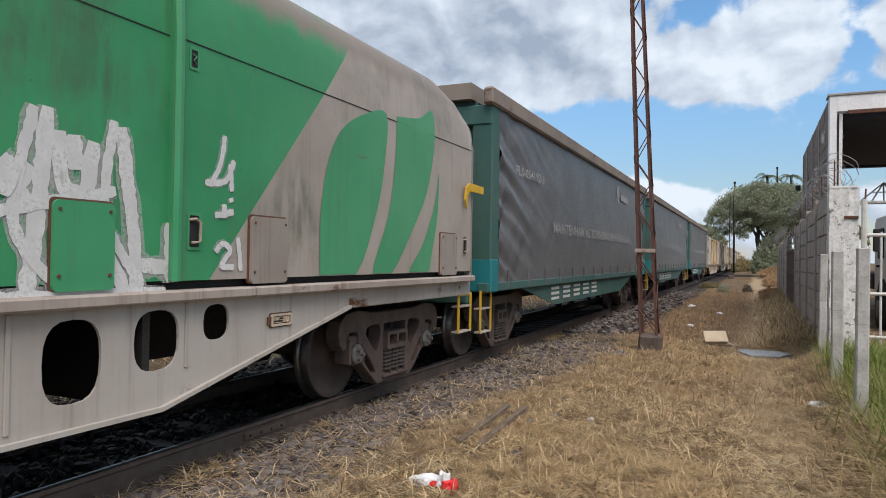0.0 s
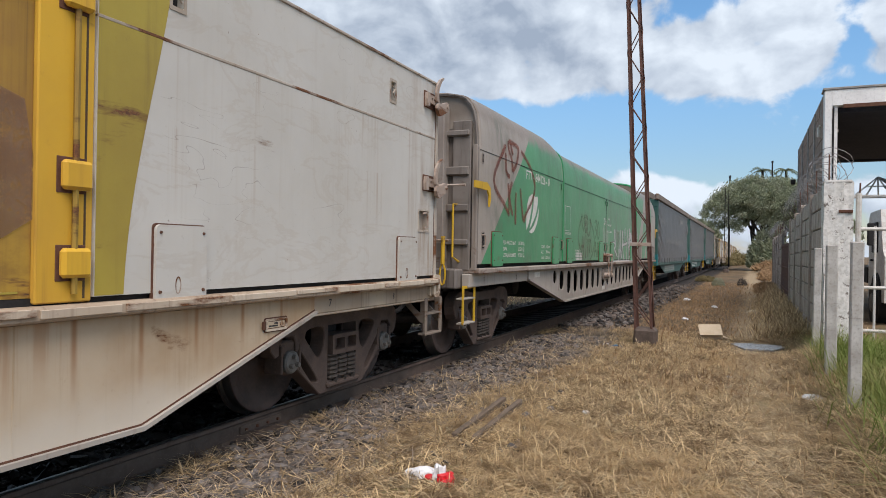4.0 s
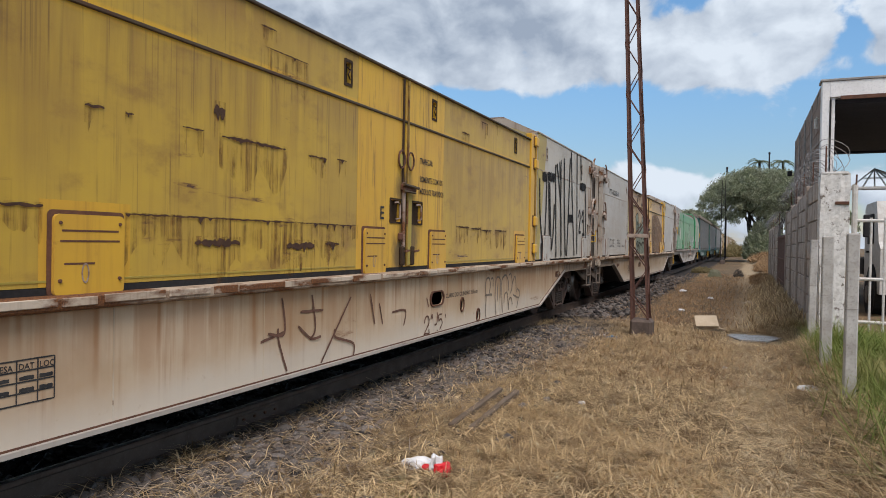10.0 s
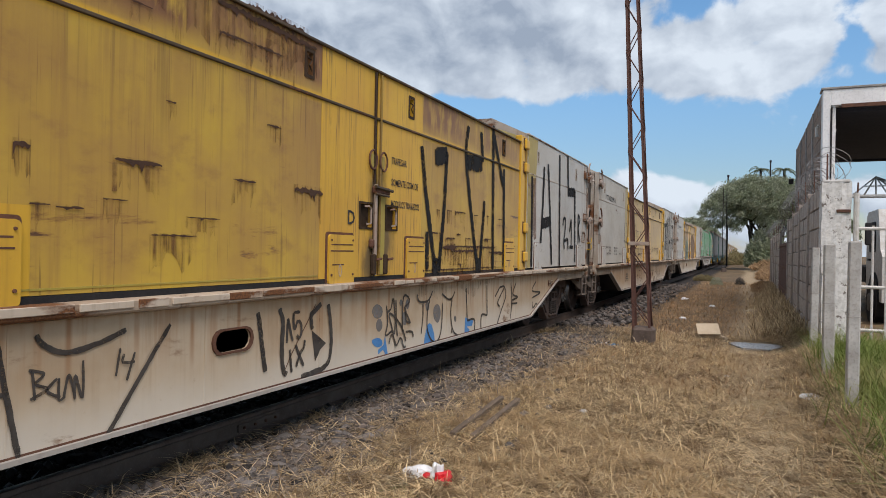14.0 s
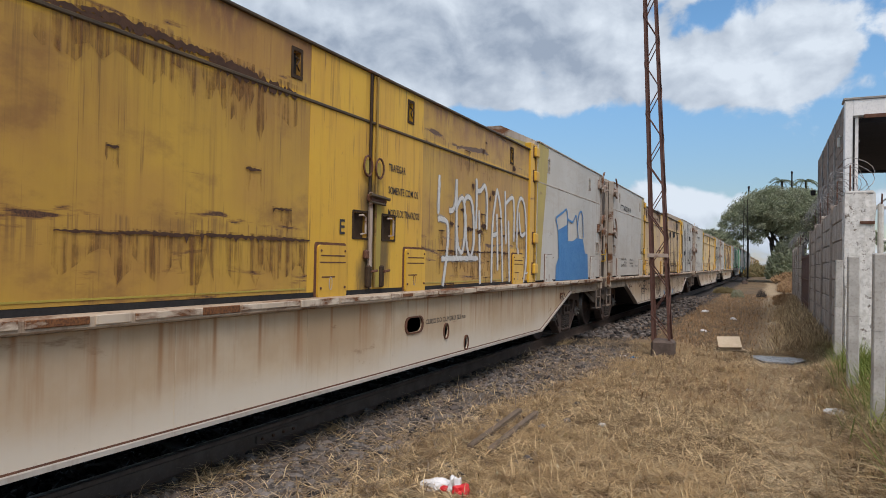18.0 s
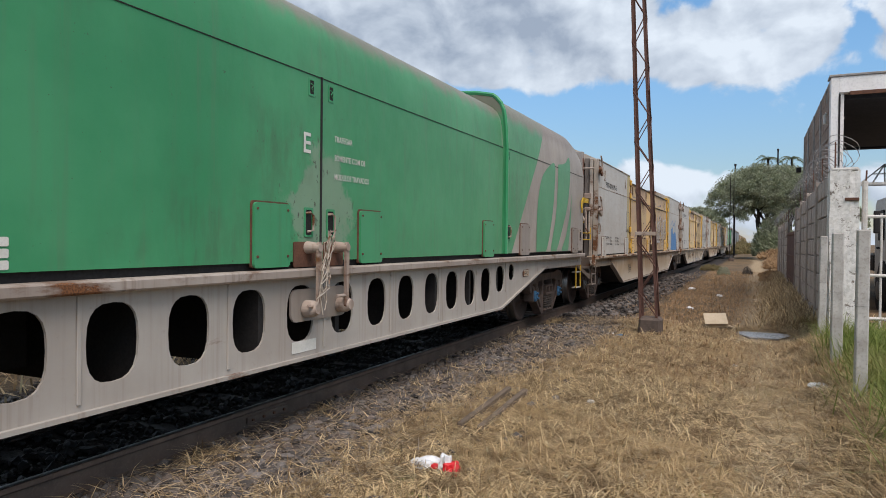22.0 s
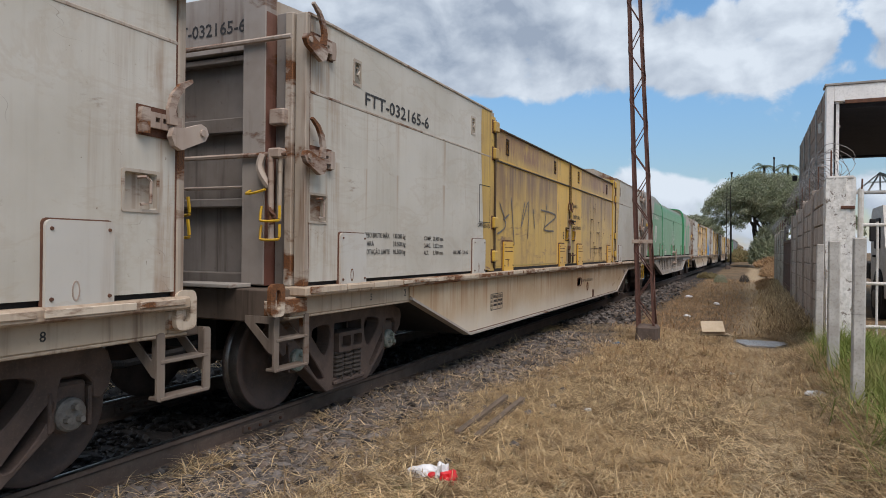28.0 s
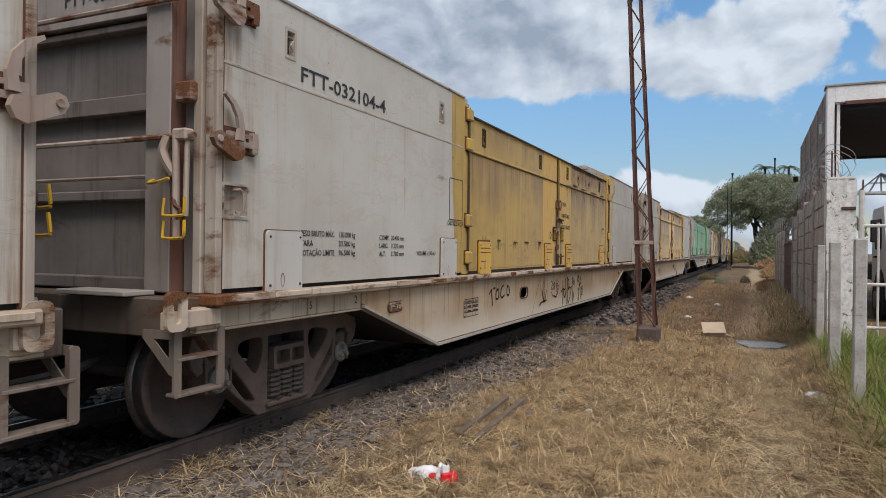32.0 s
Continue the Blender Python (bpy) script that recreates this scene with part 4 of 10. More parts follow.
def stones(name, count, xr, yr, size, material, label, seed, density=None):
    """Loose broken stones lying on the ground, each with its own shape."""
    rng = np.random.default_rng(seed)
    base = np.array([(0, 0, 1), (0.89, 0, 0.45), (0.28, 0.85, 0.45), (-0.72, 0.53, 0.45), (-0.72, -0.53, 0.45), (0.28, -0.85, 0.45), (0.72, 0.53, -0.45), (-0.28, 0.85, -0.45), (-0.89, 0, -0.45), (-0.28, -0.85, -0.45), (0.72, -0.53, -0.45)])
    tri = [(0, 1, 2), (0, 2, 3), (0, 3, 4), (0, 4, 5), (0, 5, 1), (1, 6, 2), (2, 7, 3), (3, 8, 4), (4, 9, 5), (5, 10, 1), (2, 6, 7), (3, 7, 8), (4, 8, 9), (5, 9, 10), (1, 10, 6)]
    verts, faces = [], []
    made = 0
    while made < count:
        x = rng.uniform(*xr)
        y = yr[0] + (yr[1] - yr[0]) * rng.uniform() ** 1.7
        if density and rng.uniform() > density(x, y):
            continue
        s = size * (0.45 + 1.1 * rng.uniform() ** 1.6)
        v = base * rng.uniform(0.65, 1.25, (11, 1)) * s * np.array([rng.uniform(0.8, 1.4), rng.uniform(0.8, 1.3), rng.uniform(0.6, 1.0)])
        a = rng.uniform(0, 6.28)
        v = v @ np.array([[math.cos(a), math.sin(a), 0], [-math.sin(a), math.cos(a), 0], [0, 0, 1]])
        v += np.array([x, y, ground_z(x, y) + s * rng.uniform(0.1, 0.9)])
        k = len(verts)
        verts += [tuple(p) for p in v]
        faces += [tuple(k + i for i in f) for f in tri]
        made += 1
    return mesh_of(name, verts, faces, material, label, "gravel")


def edge_x(y):
    """How far the bare ballast reaches from the rail."""
    return 2.05 + 0.55 * min(1.0, max(0.0, (y - 6.0) / 5.0)) + 0.38 * noise.noise((0.3, y * 0.55, 2)) + 0.2 * noise.noise((0.8, y * 1.9, 7))


stones("ballast", 18000, (0.93, 3.3), (2.3, 14), 0.036, M["stone"], "loose grey-brown broken ballast stones beside the rail", 3, lambda x, y: 1.0 if x < edge_x(y) - 0.25 else max(0.04, 1.0 - (x - edge_x(y) + 0.25) / 0.5))
stones("ballast", 2500, (0.93, 2.5), (16, 40), 0.05, M["stone"], "distant grey ballast stones beside the rail", 4, lambda x, y: 1.0 if x < 1.6 else 0.4)
stones("oily_ballast", 2600, (-0.78, 0.78), (1.5, 16), 0.04, M["oily_shaded_stone"], "oily ballast between the rails, blackened for the train's shade", 5)
stones("far_ballast", 1600, (-2.4, -0.92), (2, 22), 0.045, M["stone"], "grey ballast on the track's far shoulder", 6)


def blades(name, count, xr, yr, length, width, material, label, seed, flat=0.6, density=None, power=1.6, clump=0.0):
    """Grass blades: bent three-point strips, standing or beaten down."""
    rng = np.random.default_rng(seed)
    verts, faces = [], []
    made = tries = 0
    cx = cy = 0.0
    left = 0
    while made < count and tries < count * 8:
        tries += 1
        if clump and left > 0:
            x, y = cx + rng.normal(0, clump), cy + rng.normal(0, clump)
            left -= 1
        else:
            x = rng.uniform(*xr)
            y = yr[0] + (yr[1] - yr[0]) * rng.uniform() ** power
            if density and rng.uniform() > density(x, y):
                continue
            if clump:
                cx, cy, left = x, y, rng.integers(12, 34)
        l = length * rng.uniform(0.45, 1.3)
        a = rng.uniform(0, 6.283)
        lay = rng.uniform() < flat
        up = rng.uniform(-0.1, 0.26) if lay else rng.uniform(0.35, 1.0)
        dx, dy = math.cos(a), math.sin(a)
        h = l * math.sin(up)
        r = l * math.cos(up)
        w = width * rng.uniform(0.6, 1.4)
        z = ground_z(x, y) + (rng.uniform(0.005, 0.07) if lay else 0.0) + 0.03 * noise.noise((x * 0.7, y * 0.7, 0)) + (0.03 * noise.noise((x * 3.1, y * 3.1, 6)) if x > 1.9 else 0.0)
        sx, sy = -dy * w, dx * w
        k = len(verts)
        bend = rng.uniform(0.55, 0.8)
        verts += [(x - sx, y - sy, z), (x + sx, y + sy, z), (x + dx * r * 0.5 - sx * 0.8, y + dy * r * 0.5 - sy * 0.8, z + h * bend), (x + dx * r * 0.5 + sx * 0.8, y + dy * r * 0.5 + sy * 0.8, z + h * bend), (x + dx * r, y + dy * r, z + h * (0.9 if lay else 0.95))]
        faces += [(k, k + 1, k + 3, k + 2), (k + 2, k + 3, k + 4)]
        made += 1
    return mesh_of(name, verts, faces, material, label, "grass")


def straw_density(x, y):
    if ((x - 5.3) / 0.5) ** 2 + ((y - 14.1) / 0.85) ** 2 < 1 or (abs(x - 4.44) < 0.35 and 14.6 < y < 15.5):
        return 0.0
    d = min(1.0, max(0.16, (x - edge_x(y)) / 0.35 + 0.35 + 0.5 * noise.noise((x * 1.6, y * 1.6, 9))))
    if x < 1.5:
        d = 1.0 if noise.noise((x * 1.5, y * 1.1, 21)) > 0.34 else 0.1
    path = math.exp(-((x - 5.3 - 0.1 * math.sin(y * 0.3)) / 0.42) ** 2) * (1 if y > 6 else 0.3)
    return d * (1 - 0.5 * path)


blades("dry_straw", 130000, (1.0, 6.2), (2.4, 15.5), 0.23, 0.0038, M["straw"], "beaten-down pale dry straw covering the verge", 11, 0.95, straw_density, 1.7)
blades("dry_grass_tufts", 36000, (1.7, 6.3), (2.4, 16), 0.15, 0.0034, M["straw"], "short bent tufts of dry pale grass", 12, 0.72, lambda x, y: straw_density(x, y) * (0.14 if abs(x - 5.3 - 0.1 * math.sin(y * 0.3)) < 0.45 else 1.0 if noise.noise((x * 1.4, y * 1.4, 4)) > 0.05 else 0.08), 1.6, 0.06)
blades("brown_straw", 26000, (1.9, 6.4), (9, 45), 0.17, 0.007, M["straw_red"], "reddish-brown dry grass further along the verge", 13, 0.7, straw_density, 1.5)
blades("trodden_straw", 14000, (4.7, 5.9), (3.0, 14), 0.2, 0.0036, M["straw_pale"], "trodden pale straw along the footpath", 20, 1.0, lambda x, y: straw_density(x, y) * math.exp(-((x - 5.3 - 0.1 * math.sin(y * 0.3)) / 0.26) ** 2), 1.4)
blades("dead_stalks", 12000, (0.95, 3.0), (2.3, 16), 0.24, 0.0034, M["stalk"], "grey dead stalks strewn over the ballast", 19, 0.97, lambda x, y: max(0.0, min(1.0, 1.3 - abs(x - edge_x(y)) / 0.7)), 1.6)
blades("green_shoots", 1600, (2.6, 6.0), (3.0, 9), 0.08, 0.003, M["grass"], "sparse green shoots among the straw", 14, 0.3, lambda x, y: 1.0 if noise.noise((x * 1.1, y * 1.1, 7)) > 0.28 else 0.02, 1.4, 0.05)
blades("bank_grass", 17000, (5.95, 8.2), (4.6, 12.4), 0.5, 0.005, M["grass"], "tall green grass growing along the fence", 15, 0.08, lambda x, y: min(1.0, max(0.0, (x - 6.0) / 0.4)), 1.0, 0.12)
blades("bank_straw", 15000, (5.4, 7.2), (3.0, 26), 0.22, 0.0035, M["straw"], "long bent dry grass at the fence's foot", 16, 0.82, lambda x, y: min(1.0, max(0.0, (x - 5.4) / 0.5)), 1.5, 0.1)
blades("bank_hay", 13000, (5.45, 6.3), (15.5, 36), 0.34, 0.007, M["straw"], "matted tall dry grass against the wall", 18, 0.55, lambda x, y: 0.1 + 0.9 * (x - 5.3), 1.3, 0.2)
blades("far_side_grass", 15000, (-9.0, -1.7), (3, 40), 0.28, 0.01, M["straw"], "dry grass on the track's far side", 17, 0.4, None, 1.3)
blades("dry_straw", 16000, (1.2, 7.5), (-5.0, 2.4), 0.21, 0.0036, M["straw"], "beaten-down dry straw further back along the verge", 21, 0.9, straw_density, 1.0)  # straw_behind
stones("ballast", 3500, (0.93, 2.6), (-6.0, 2.3), 0.04, M["stone"], "loose ballast stones further back beside the rail", 22, lambda x, y: 1.0 if x < edge_x(y) else 0.1)
stones("oily_ballast", 900, (-0.78, 0.78), (-6.0, 1.5), 0.045, M["oily_shaded_stone"], "oily ballast between the rails, blackened for the train's shade", 23)

# ---- things beside the track ----


def lattice_mast(place, base, top, high, lean, label, bars=True, material="mast", pitch=0.94):
    mast = thing("lattice_mast", label, "mast", place, "steel masts")
    bm = box(-base * 0.62, base * 0.62, -base * 0.62, base * 0.62, -0.1, 0.36, 0.05)
    for v in bm.verts:
        v.co.x *= 1.0 - 0.12 * v.co.z + 0.1 * noise.noise(v.co * 5)
    part("footing", bm, M["footing"], mast, "rust-stained concrete footing")

    def corner(sx, sy, z):
        w = (base + (top - base) * z / high) / 2
        return Vector((sx * w + lean * z, sy * w, z))

    for sx, sy in ((-1, -1), (1, -1), (1, 1), (-1, 1)):
        a, b = corner(sx, sy, 0.2), corner(sx, sy, high)
        bm = bmesh.new()
        t = 0.022
        for dx, dy in ((t * 2, 0.006), (0.006, t * 2)):
            vs = []
            for p in (a, b):
                for ex, ey in ((0, 0), (-sx * dx, 0), (-sx * dx, -sy * dy), (0, -sy * dy)):
                    vs.append(bm.verts.new(p + Vector((ex, ey, 0))))
            for i in range(4):
                j = (i + 1) % 4
                bm.faces.new((vs[i], vs[j], vs[4 + j], vs[4 + i]))
            bm.faces.new(vs[:4])
            bm.faces.new(vs[4:])
        bmesh.ops.recalc_face_normals(bm, faces=bm.faces[:])
        part("leg", bm, M[material], mast)
    n = int((high - 0.4) / (pitch / 2))
    for face in range(4):
        c = ((-1, -1), (1, -1), (1, 1), (-1, 1))
        p, q = c[face], c[(face + 1) % 4]
        bm = bmesh.new()
        pts = []
        for i in range(n):
            z = 0.36 + i * pitch / 2
            pts.append(corner(*(p if (i + face // 2) % 2 else q), z))
        bm.free()
        for i in range(n - 1):
            part("lacing_bar", rod([pts[i], pts[i + 1]], 0.011, 4), M[material], mast)
    if bars:
        z = 1.92
        a = corner(-1, -1, z)
        part("cross_bar", box(a.x - 0.03, corner(1, -1, z).x + 0.03, a.y - 0.035, a.y - 0.004, z - 0.035, z + 0.035, 0.004), M["lever"], mast, "pale painted cross bar")
    return mast


lattice_mast((3.36, 13.3, ground_z(3.4, 13)), 0.34, 0.2, 9.5, -0.047, "slender rust-brown steel lattice mast on the verge")
lattice_mast((3.0, 72.0, ground_z(3, 70)), 0.4, 0.35, 8.2, 0.0, "distant dark lattice mast beside the track", False, "dark", 0.8)


def fence_post(y, x, high, w, lean, material, label):
    z = ground_z(x, y)
    p = thing("fence_post", label, "fence post", (x, y, z), "fence posts")
    bm = box(-w / 2, w / 2, -w / 2, w / 2, -0.2, high, 0.012)
    for v in bm.verts:
        v.co.x += lean * max(0, v.co.z) + 0.004 * noise.noise(v.co * 9)
        v.co.y += 0.006 * noise.noise(v.co * 7 + Vector((3, 1, 4)))
    part("shaft", bm, material, p)
    for k in range(1):
        zz = high * 0.55
        part("tie_wire", rod([(-w * 0.55 + lean * zz, -w * 0.55, zz), (w * 0.55 + lean * zz, -w * 0.55, zz + 0.01), (w * 0.55 + lean * zz, w * 0.55, zz), (-w * 0.55 + lean * zz, w * 0.55, zz)], 0.002, 4, None, True), M["wire"], p)
    return p


fence_post(7.75, 6.09, 1.66, 0.11, 0.004, M["limewash"], "square weathered concrete fence post in the grass")
fence_post(9.9, 6.085, 1.66, 0.13, 0.0, M["limewash"], "pale concrete fence post before the gate pillar")
fence_post(12.6, 6.13, 1.66, 0.11, 0.01, M["limewash"], "whitewashed concrete fence post leaning slightly")


def rough_pillar():
    x, y = 6.435, 12.9
    z = ground_z(x, y)
    p = thing("gate_pillar", "tall flaking whitewashed masonry gate pillar", "pillar", (x, y, z))
    bm = bmesh.new()
    n = 26
    w = 0.21
    rings = []
    for i in range(n + 1):
        zz = -0.2 + 2.9 * i / n
        ring = []
        for k in range(24):
            a = k / 24 * 4
            s, f = int(a), a - int(a)
            c = ((-1 + 2 * f, -1), (1, -1 + 2 * f), (1 - 2 * f, 1), (-1, 1 - 2 * f))[s]
            d = 1 + 0.07 * noise.noise((c[0] * 2, c[1] * 2, zz * 3)) + 0.04 * noise.noise((c[0] * 7, c[1] * 7, zz * 9))
            ring.append(bm.verts.new((c[0] * w * d + 0.02 * (zz < 1.2), c[1] * w * d, zz)))
        rings.append(ring)
    for ra, rb in zip(rings, rings[1:]):
        for k in range(24):
            bm.faces.new((ra[k], ra[(k + 1) % 24], rb[(k + 1) % 24], rb[k]))
    bm.faces.new(rings[-1])
    part("shaft", bm, M["flaking"], p)
    part("cap", box(-w * 1.02, w * 0.98, -w * 1.02, w * 0.98, 2.66, 2.74, 0.03), M["limewash"], p)
    part("hinge_bracket", box(0.0, 0.2, -w - 0.03, -w + 0.01, 2.2, 2.25, 0.006), M["rust"], p)
    part("spike", rod([(-0.12, 0, 2.7), (-0.12, 0, 3.15)], 0.012, 5), M["rust"], p)
    return p


n_ = Nodes("limewash_over_brick")
a_ = n_.noise(9, 8, 0.72)
c_ = n_.mix(n_.range(a_, 0.38, 0.43), (0.2, 0.17, 0.145), n_.mix(n_.range(n_.noise(20, 4), 0.35, 0.7), (0.72, 0.7, 0.66), (0.55, 0.53, 0.49)))
M["flaking"] = n_.done(c_, 0.92, 0.0, a_, 0.5, 0.02)
rough_pillar()


def panel_wall():
    """A precast-panel wall beside the track, in bays between slotted posts, with a rusty sheet gate further on."""
    wall = thing("wall_yard", "long grimy precast-concrete yard wall in bays", "wall", (0, 0, 0), "", "structure")
    x = 6.27
    bays = [(13.12, 15.7, 2.84), (15.7, 18.3, 2.8), (18.3, 20.9, 2.75), (20.9, 23.5, 2.7), (30.2, 32.8, 2.52), (32.8, 35.4, 2.5), (35.4, 38.0, 2.5), (38.0, 40.6, 2.48)]
    for y0, y1, top in bays:
        part("core", box(x + 0.02, x + 0.1, y0, y1 - 0.02, -0.2, top - 0.01), M["mortar"], wall)
        part("post", box(x - 0.05, x + 0.15, y1 - 0.07, y1 + 0.05, -0.2, top + 0.05, 0.012), M["block"], wall)
        rows = 8
        for r in range(rows):
            h = top / rows
            for k in range(5):
                a, b = y0 + 0.05 + (y1 - y0 - 0.13) * k / 5, y0 + 0.05 + (y1 - y0 - 0.13) * (k + 1) / 5
                o = part("panel", box(0, 0.035, a + 0.008, b - 0.008, r * h + 0.012, (r + 1) * h - 0.012, 0.012), M["block"], wall)
                o.location = (x - 0.012 + random.uniform(-0.008, 0.008), 0, 0)
    part("wall_foot", box(x - 0.03, x + 0.12, 23.55, 30.1, -0.2, 0.25, 0.02), M["block"], wall)
    g = thing("sheet_gate", "dark rusty sheet-metal gate in the yard wall", "gate", (x, 23.6, 0.25))
    for i in range(9):
        part("sheet", box(0.0, 0.03, 0.06 + 0.71 * i, 0.75 + 0.71 * i, 0.0, 1.82, 0.008), M["mast"], g)
    for z in (0.2, 0.95, 1.7):
        part("rail", box(-0.03, 0.0, 0.04, 6.46, z, z + 0.06, 0.006), M["rust"], g)
    for part_y, length, top0, fall, turns in ((12.6, 10.6, 2.94, 0.16, 30), (30.2, 10.2, 2.6, 0.04, 26)):
        coil = thing("razor_wire", "coils of dull razor wire along the wall top", "razor wire", (x + 0.06, part_y, 0), "razor wire runs")
        bm = bmesh.new()
        pts = []
        n = turns * 20
        for i in range(n + 1):
            t = i / n
            a = t * 2 * math.pi * turns
            r = 0.27 + 0.05 * math.sin(i * 0.13)
            pts.append((r * math.cos(a) + 0.04 * math.sin(i), length * t + 0.06 * math.sin(a * 3), top0 - fall * t + 0.17 + r * math.sin(a)))
        rod(pts, 0.006, 3, bm)
        part("coil", bm, M["wire"], coil)
        bm = bmesh.new()
        for p in pts[::2]:
            box(p[0] - 0.003, p[0] + 0.003, p[1] - 0.018, p[1] + 0.018, p[2] - 0.006, p[2] + 0.006, 0, bm)
        tagged(part("barb", bm, M["wire"], coil), kind="stuff")
        for k in range(5):
            yy = 0.5 + (length - 1.0) * k / 4
            part("stay", rod([(0, yy, top0 - 0.3), (0, yy, top0 + 0.42)], 0.012, 5), M["rust"], coil)


panel_wall()


def open_shed():
    """A raised open-fronted building behind the wall: side wall of clay blocks, white frame, dark ceiling."""
    x0, y0, y1, top = 6.9, 20.6, 31.5, 6.03
    b = thing("open_shed", "tall white-framed open shed with a bare block side wall", "building", (x0, y0, 0))
    d = y1 - y0
    part("side_wall", box(0.02, 0.2, 0.36, d, 0, top - 0.02), M["mortar"], b)
    part("corner_post", box(-0.02, 0.16, -0.05, 0.36, 0, top, 0.01), M["white_wall"], b, "white corner post")
    part("beam", box(0.16, 7.0, -0.05, 0.3, top - 0.42, top, 0.01), M["white_wall"], b, "white front beam")
    part("rain_pipe", rod([(0.185, -0.06, 0), (0.185, -0.06, top - 0.48), (0.5, -0.06, top - 0.46)], 0.02, 6), M["dark"], b)
    part("inner_frame", box(0.2, 0.29, 0.02, 0.28, 0, top - 0.42, 0.01), M["white_wall"], b)
    part("ceiling_lamp", box(0.5, 0.62, 3.0, 3.12, top - 0.62, top - 0.55, 0.01), M["plastic_white"], b)
    part("drip_edge", box(0.4, 7.0, -0.09, -0.05, top - 0.5, top - 0.4, 0.005), M["rust"], b)
    part("coping", box(-0.06, 7.0, -0.08, 0.5, top, top + 0.06, 0.01), M["concrete"], b)
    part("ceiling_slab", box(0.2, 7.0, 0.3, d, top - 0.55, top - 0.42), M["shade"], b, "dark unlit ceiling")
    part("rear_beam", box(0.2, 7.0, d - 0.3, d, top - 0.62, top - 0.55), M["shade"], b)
    part("far_post", box(6.7, 7.0, -0.05, 0.3, 0, top - 0.42), M["white_wall"], b)
    part("roof_sheet", box(0.0, 7.0, 0.5, d, top - 0.05, top + 0.02), M["concrete"], b)
    part("downpipe", rod([(-0.06, 0.6, 5.2), (-0.1, 0.6, 5.15), (-0.1, 0.6, 4.9)], 0.05, 8), M["white_metal"], b)
    part("flood_lamp", box(-0.3, -0.12, d - 0.4, d - 0.2, 4.55, 4.75, 0.02), M["dark"], b)
    proto = None
    z, course = 3.0, 0
    while z < top - 0.2:
        y = 0.4 - (0.15 if course % 2 else 0)
        while y < d - 0.1:
            if proto is None:
                proto = part("clay_block", box(0.0, 0.03, 0, 0.5, 0, 0.36, 0.01), M["brick"], b)
                proto.matrix_basis = pose(0, y, z)
            elif random.random() < 0.93:
                again(proto, m=pose(random.uniform(-0.006, 0.006), y, z))
            y += 0.515
        z += 0.378
        course += 1
    for yy in (3.0, 5.6, 8.3, 10.6):
        part("pilaster", box(-0.04, 0.03, yy, yy + 0.2, 0, top - 0.05, 0.006), M["concrete"], b)


open_shed()


def gate():
    g = thing("yard_gate", "white-painted tubular steel yard gate with upright bars", "gate", (6.62, 12.9, 0.1))
    part("hinge_post", rod([(0.12, 0, 0), (0.12, 0, 2.58)], 0.045, 8), M["white_metal"], g)
    for z in (0.35, 1.05, 2.0):
        part("rail", rod([(0.12, 0, z), (3.4, 0.2, z)], 0.028, 8), M["white_metal"], g)
    first = None
    for i in range(17):
        x = 0.36 + 0.19 * i
        if first is None:
            first = part("bar", rod([(0, 0, 0.2), (0, 0, 2.05)], 0.02, 8), M["white_metal"], g)
            first.matrix_basis = pose(x, 0.02, 0)
        else:
            again(first, m=pose(x, 0.01 + 0.06 * i / 10, 0))
    part("top_spike", rod([(0.12, 0, 2.2), (0.14, 0, 2.75)], 0.014, 5), M["rust"], g)


gate()


def lorry():
    """Part of a parked white lorry behind the gate."""
    t = thing("parked_lorry", "white lorry cab parked behind the gate", "lorry", (8.9, 17.5, 0.1))
    prof = [(-0.1, 0.55), (2.1, 0.55), (2.1, 2.5), (1.9, 2.62), (0.5, 2.62), (0.15, 1.7), (-0.1, 1.55)]
    wheel_cut = oval(0.85, 0.6, 0.62, 0.6, 18)
    out = [(p[0], p[1]) for p in prof]
    bm = plate(out, -1.1, 1.1)
    part("cab", bm, M["white_metal"], t)
    part("side_window", box(-1.13, -1.1, 0.75, 1.5, 1.65, 2.35, 0.02), M["dark"], t, "dark window glass")
    part("wheel_arch", plate(wheel_cut, -1.14, -1.1), M["dark"], t)
    part("tyre", lathe_x([(-1.2, 0.2), (-1.2, 0.45), (-1.12, 0.5), (-0.9, 0.5)], 20, 0.85, 0.5), M["dark"], t)
    part("hub", lathe_x([(-1.23, 0.05), (-1.22, 0.2), (-1.19, 0.22)], 12, 0.85, 0.5), M["cap_grey"], t)
    part("mirror", box(-1.4, -1.28, 0.1, 0.2, 1.8, 2.3, 0.02), M["dark"], t)
    part("handle", box(-1.16, -1.1, 1.3, 1.5, 1.45, 1.5), M["dark"], t)
    part("load_box", box(-1.1, 1.1, 2.3, 6.5, 0.9, 1.3, 0.02), M["dark"], t)


lorry()


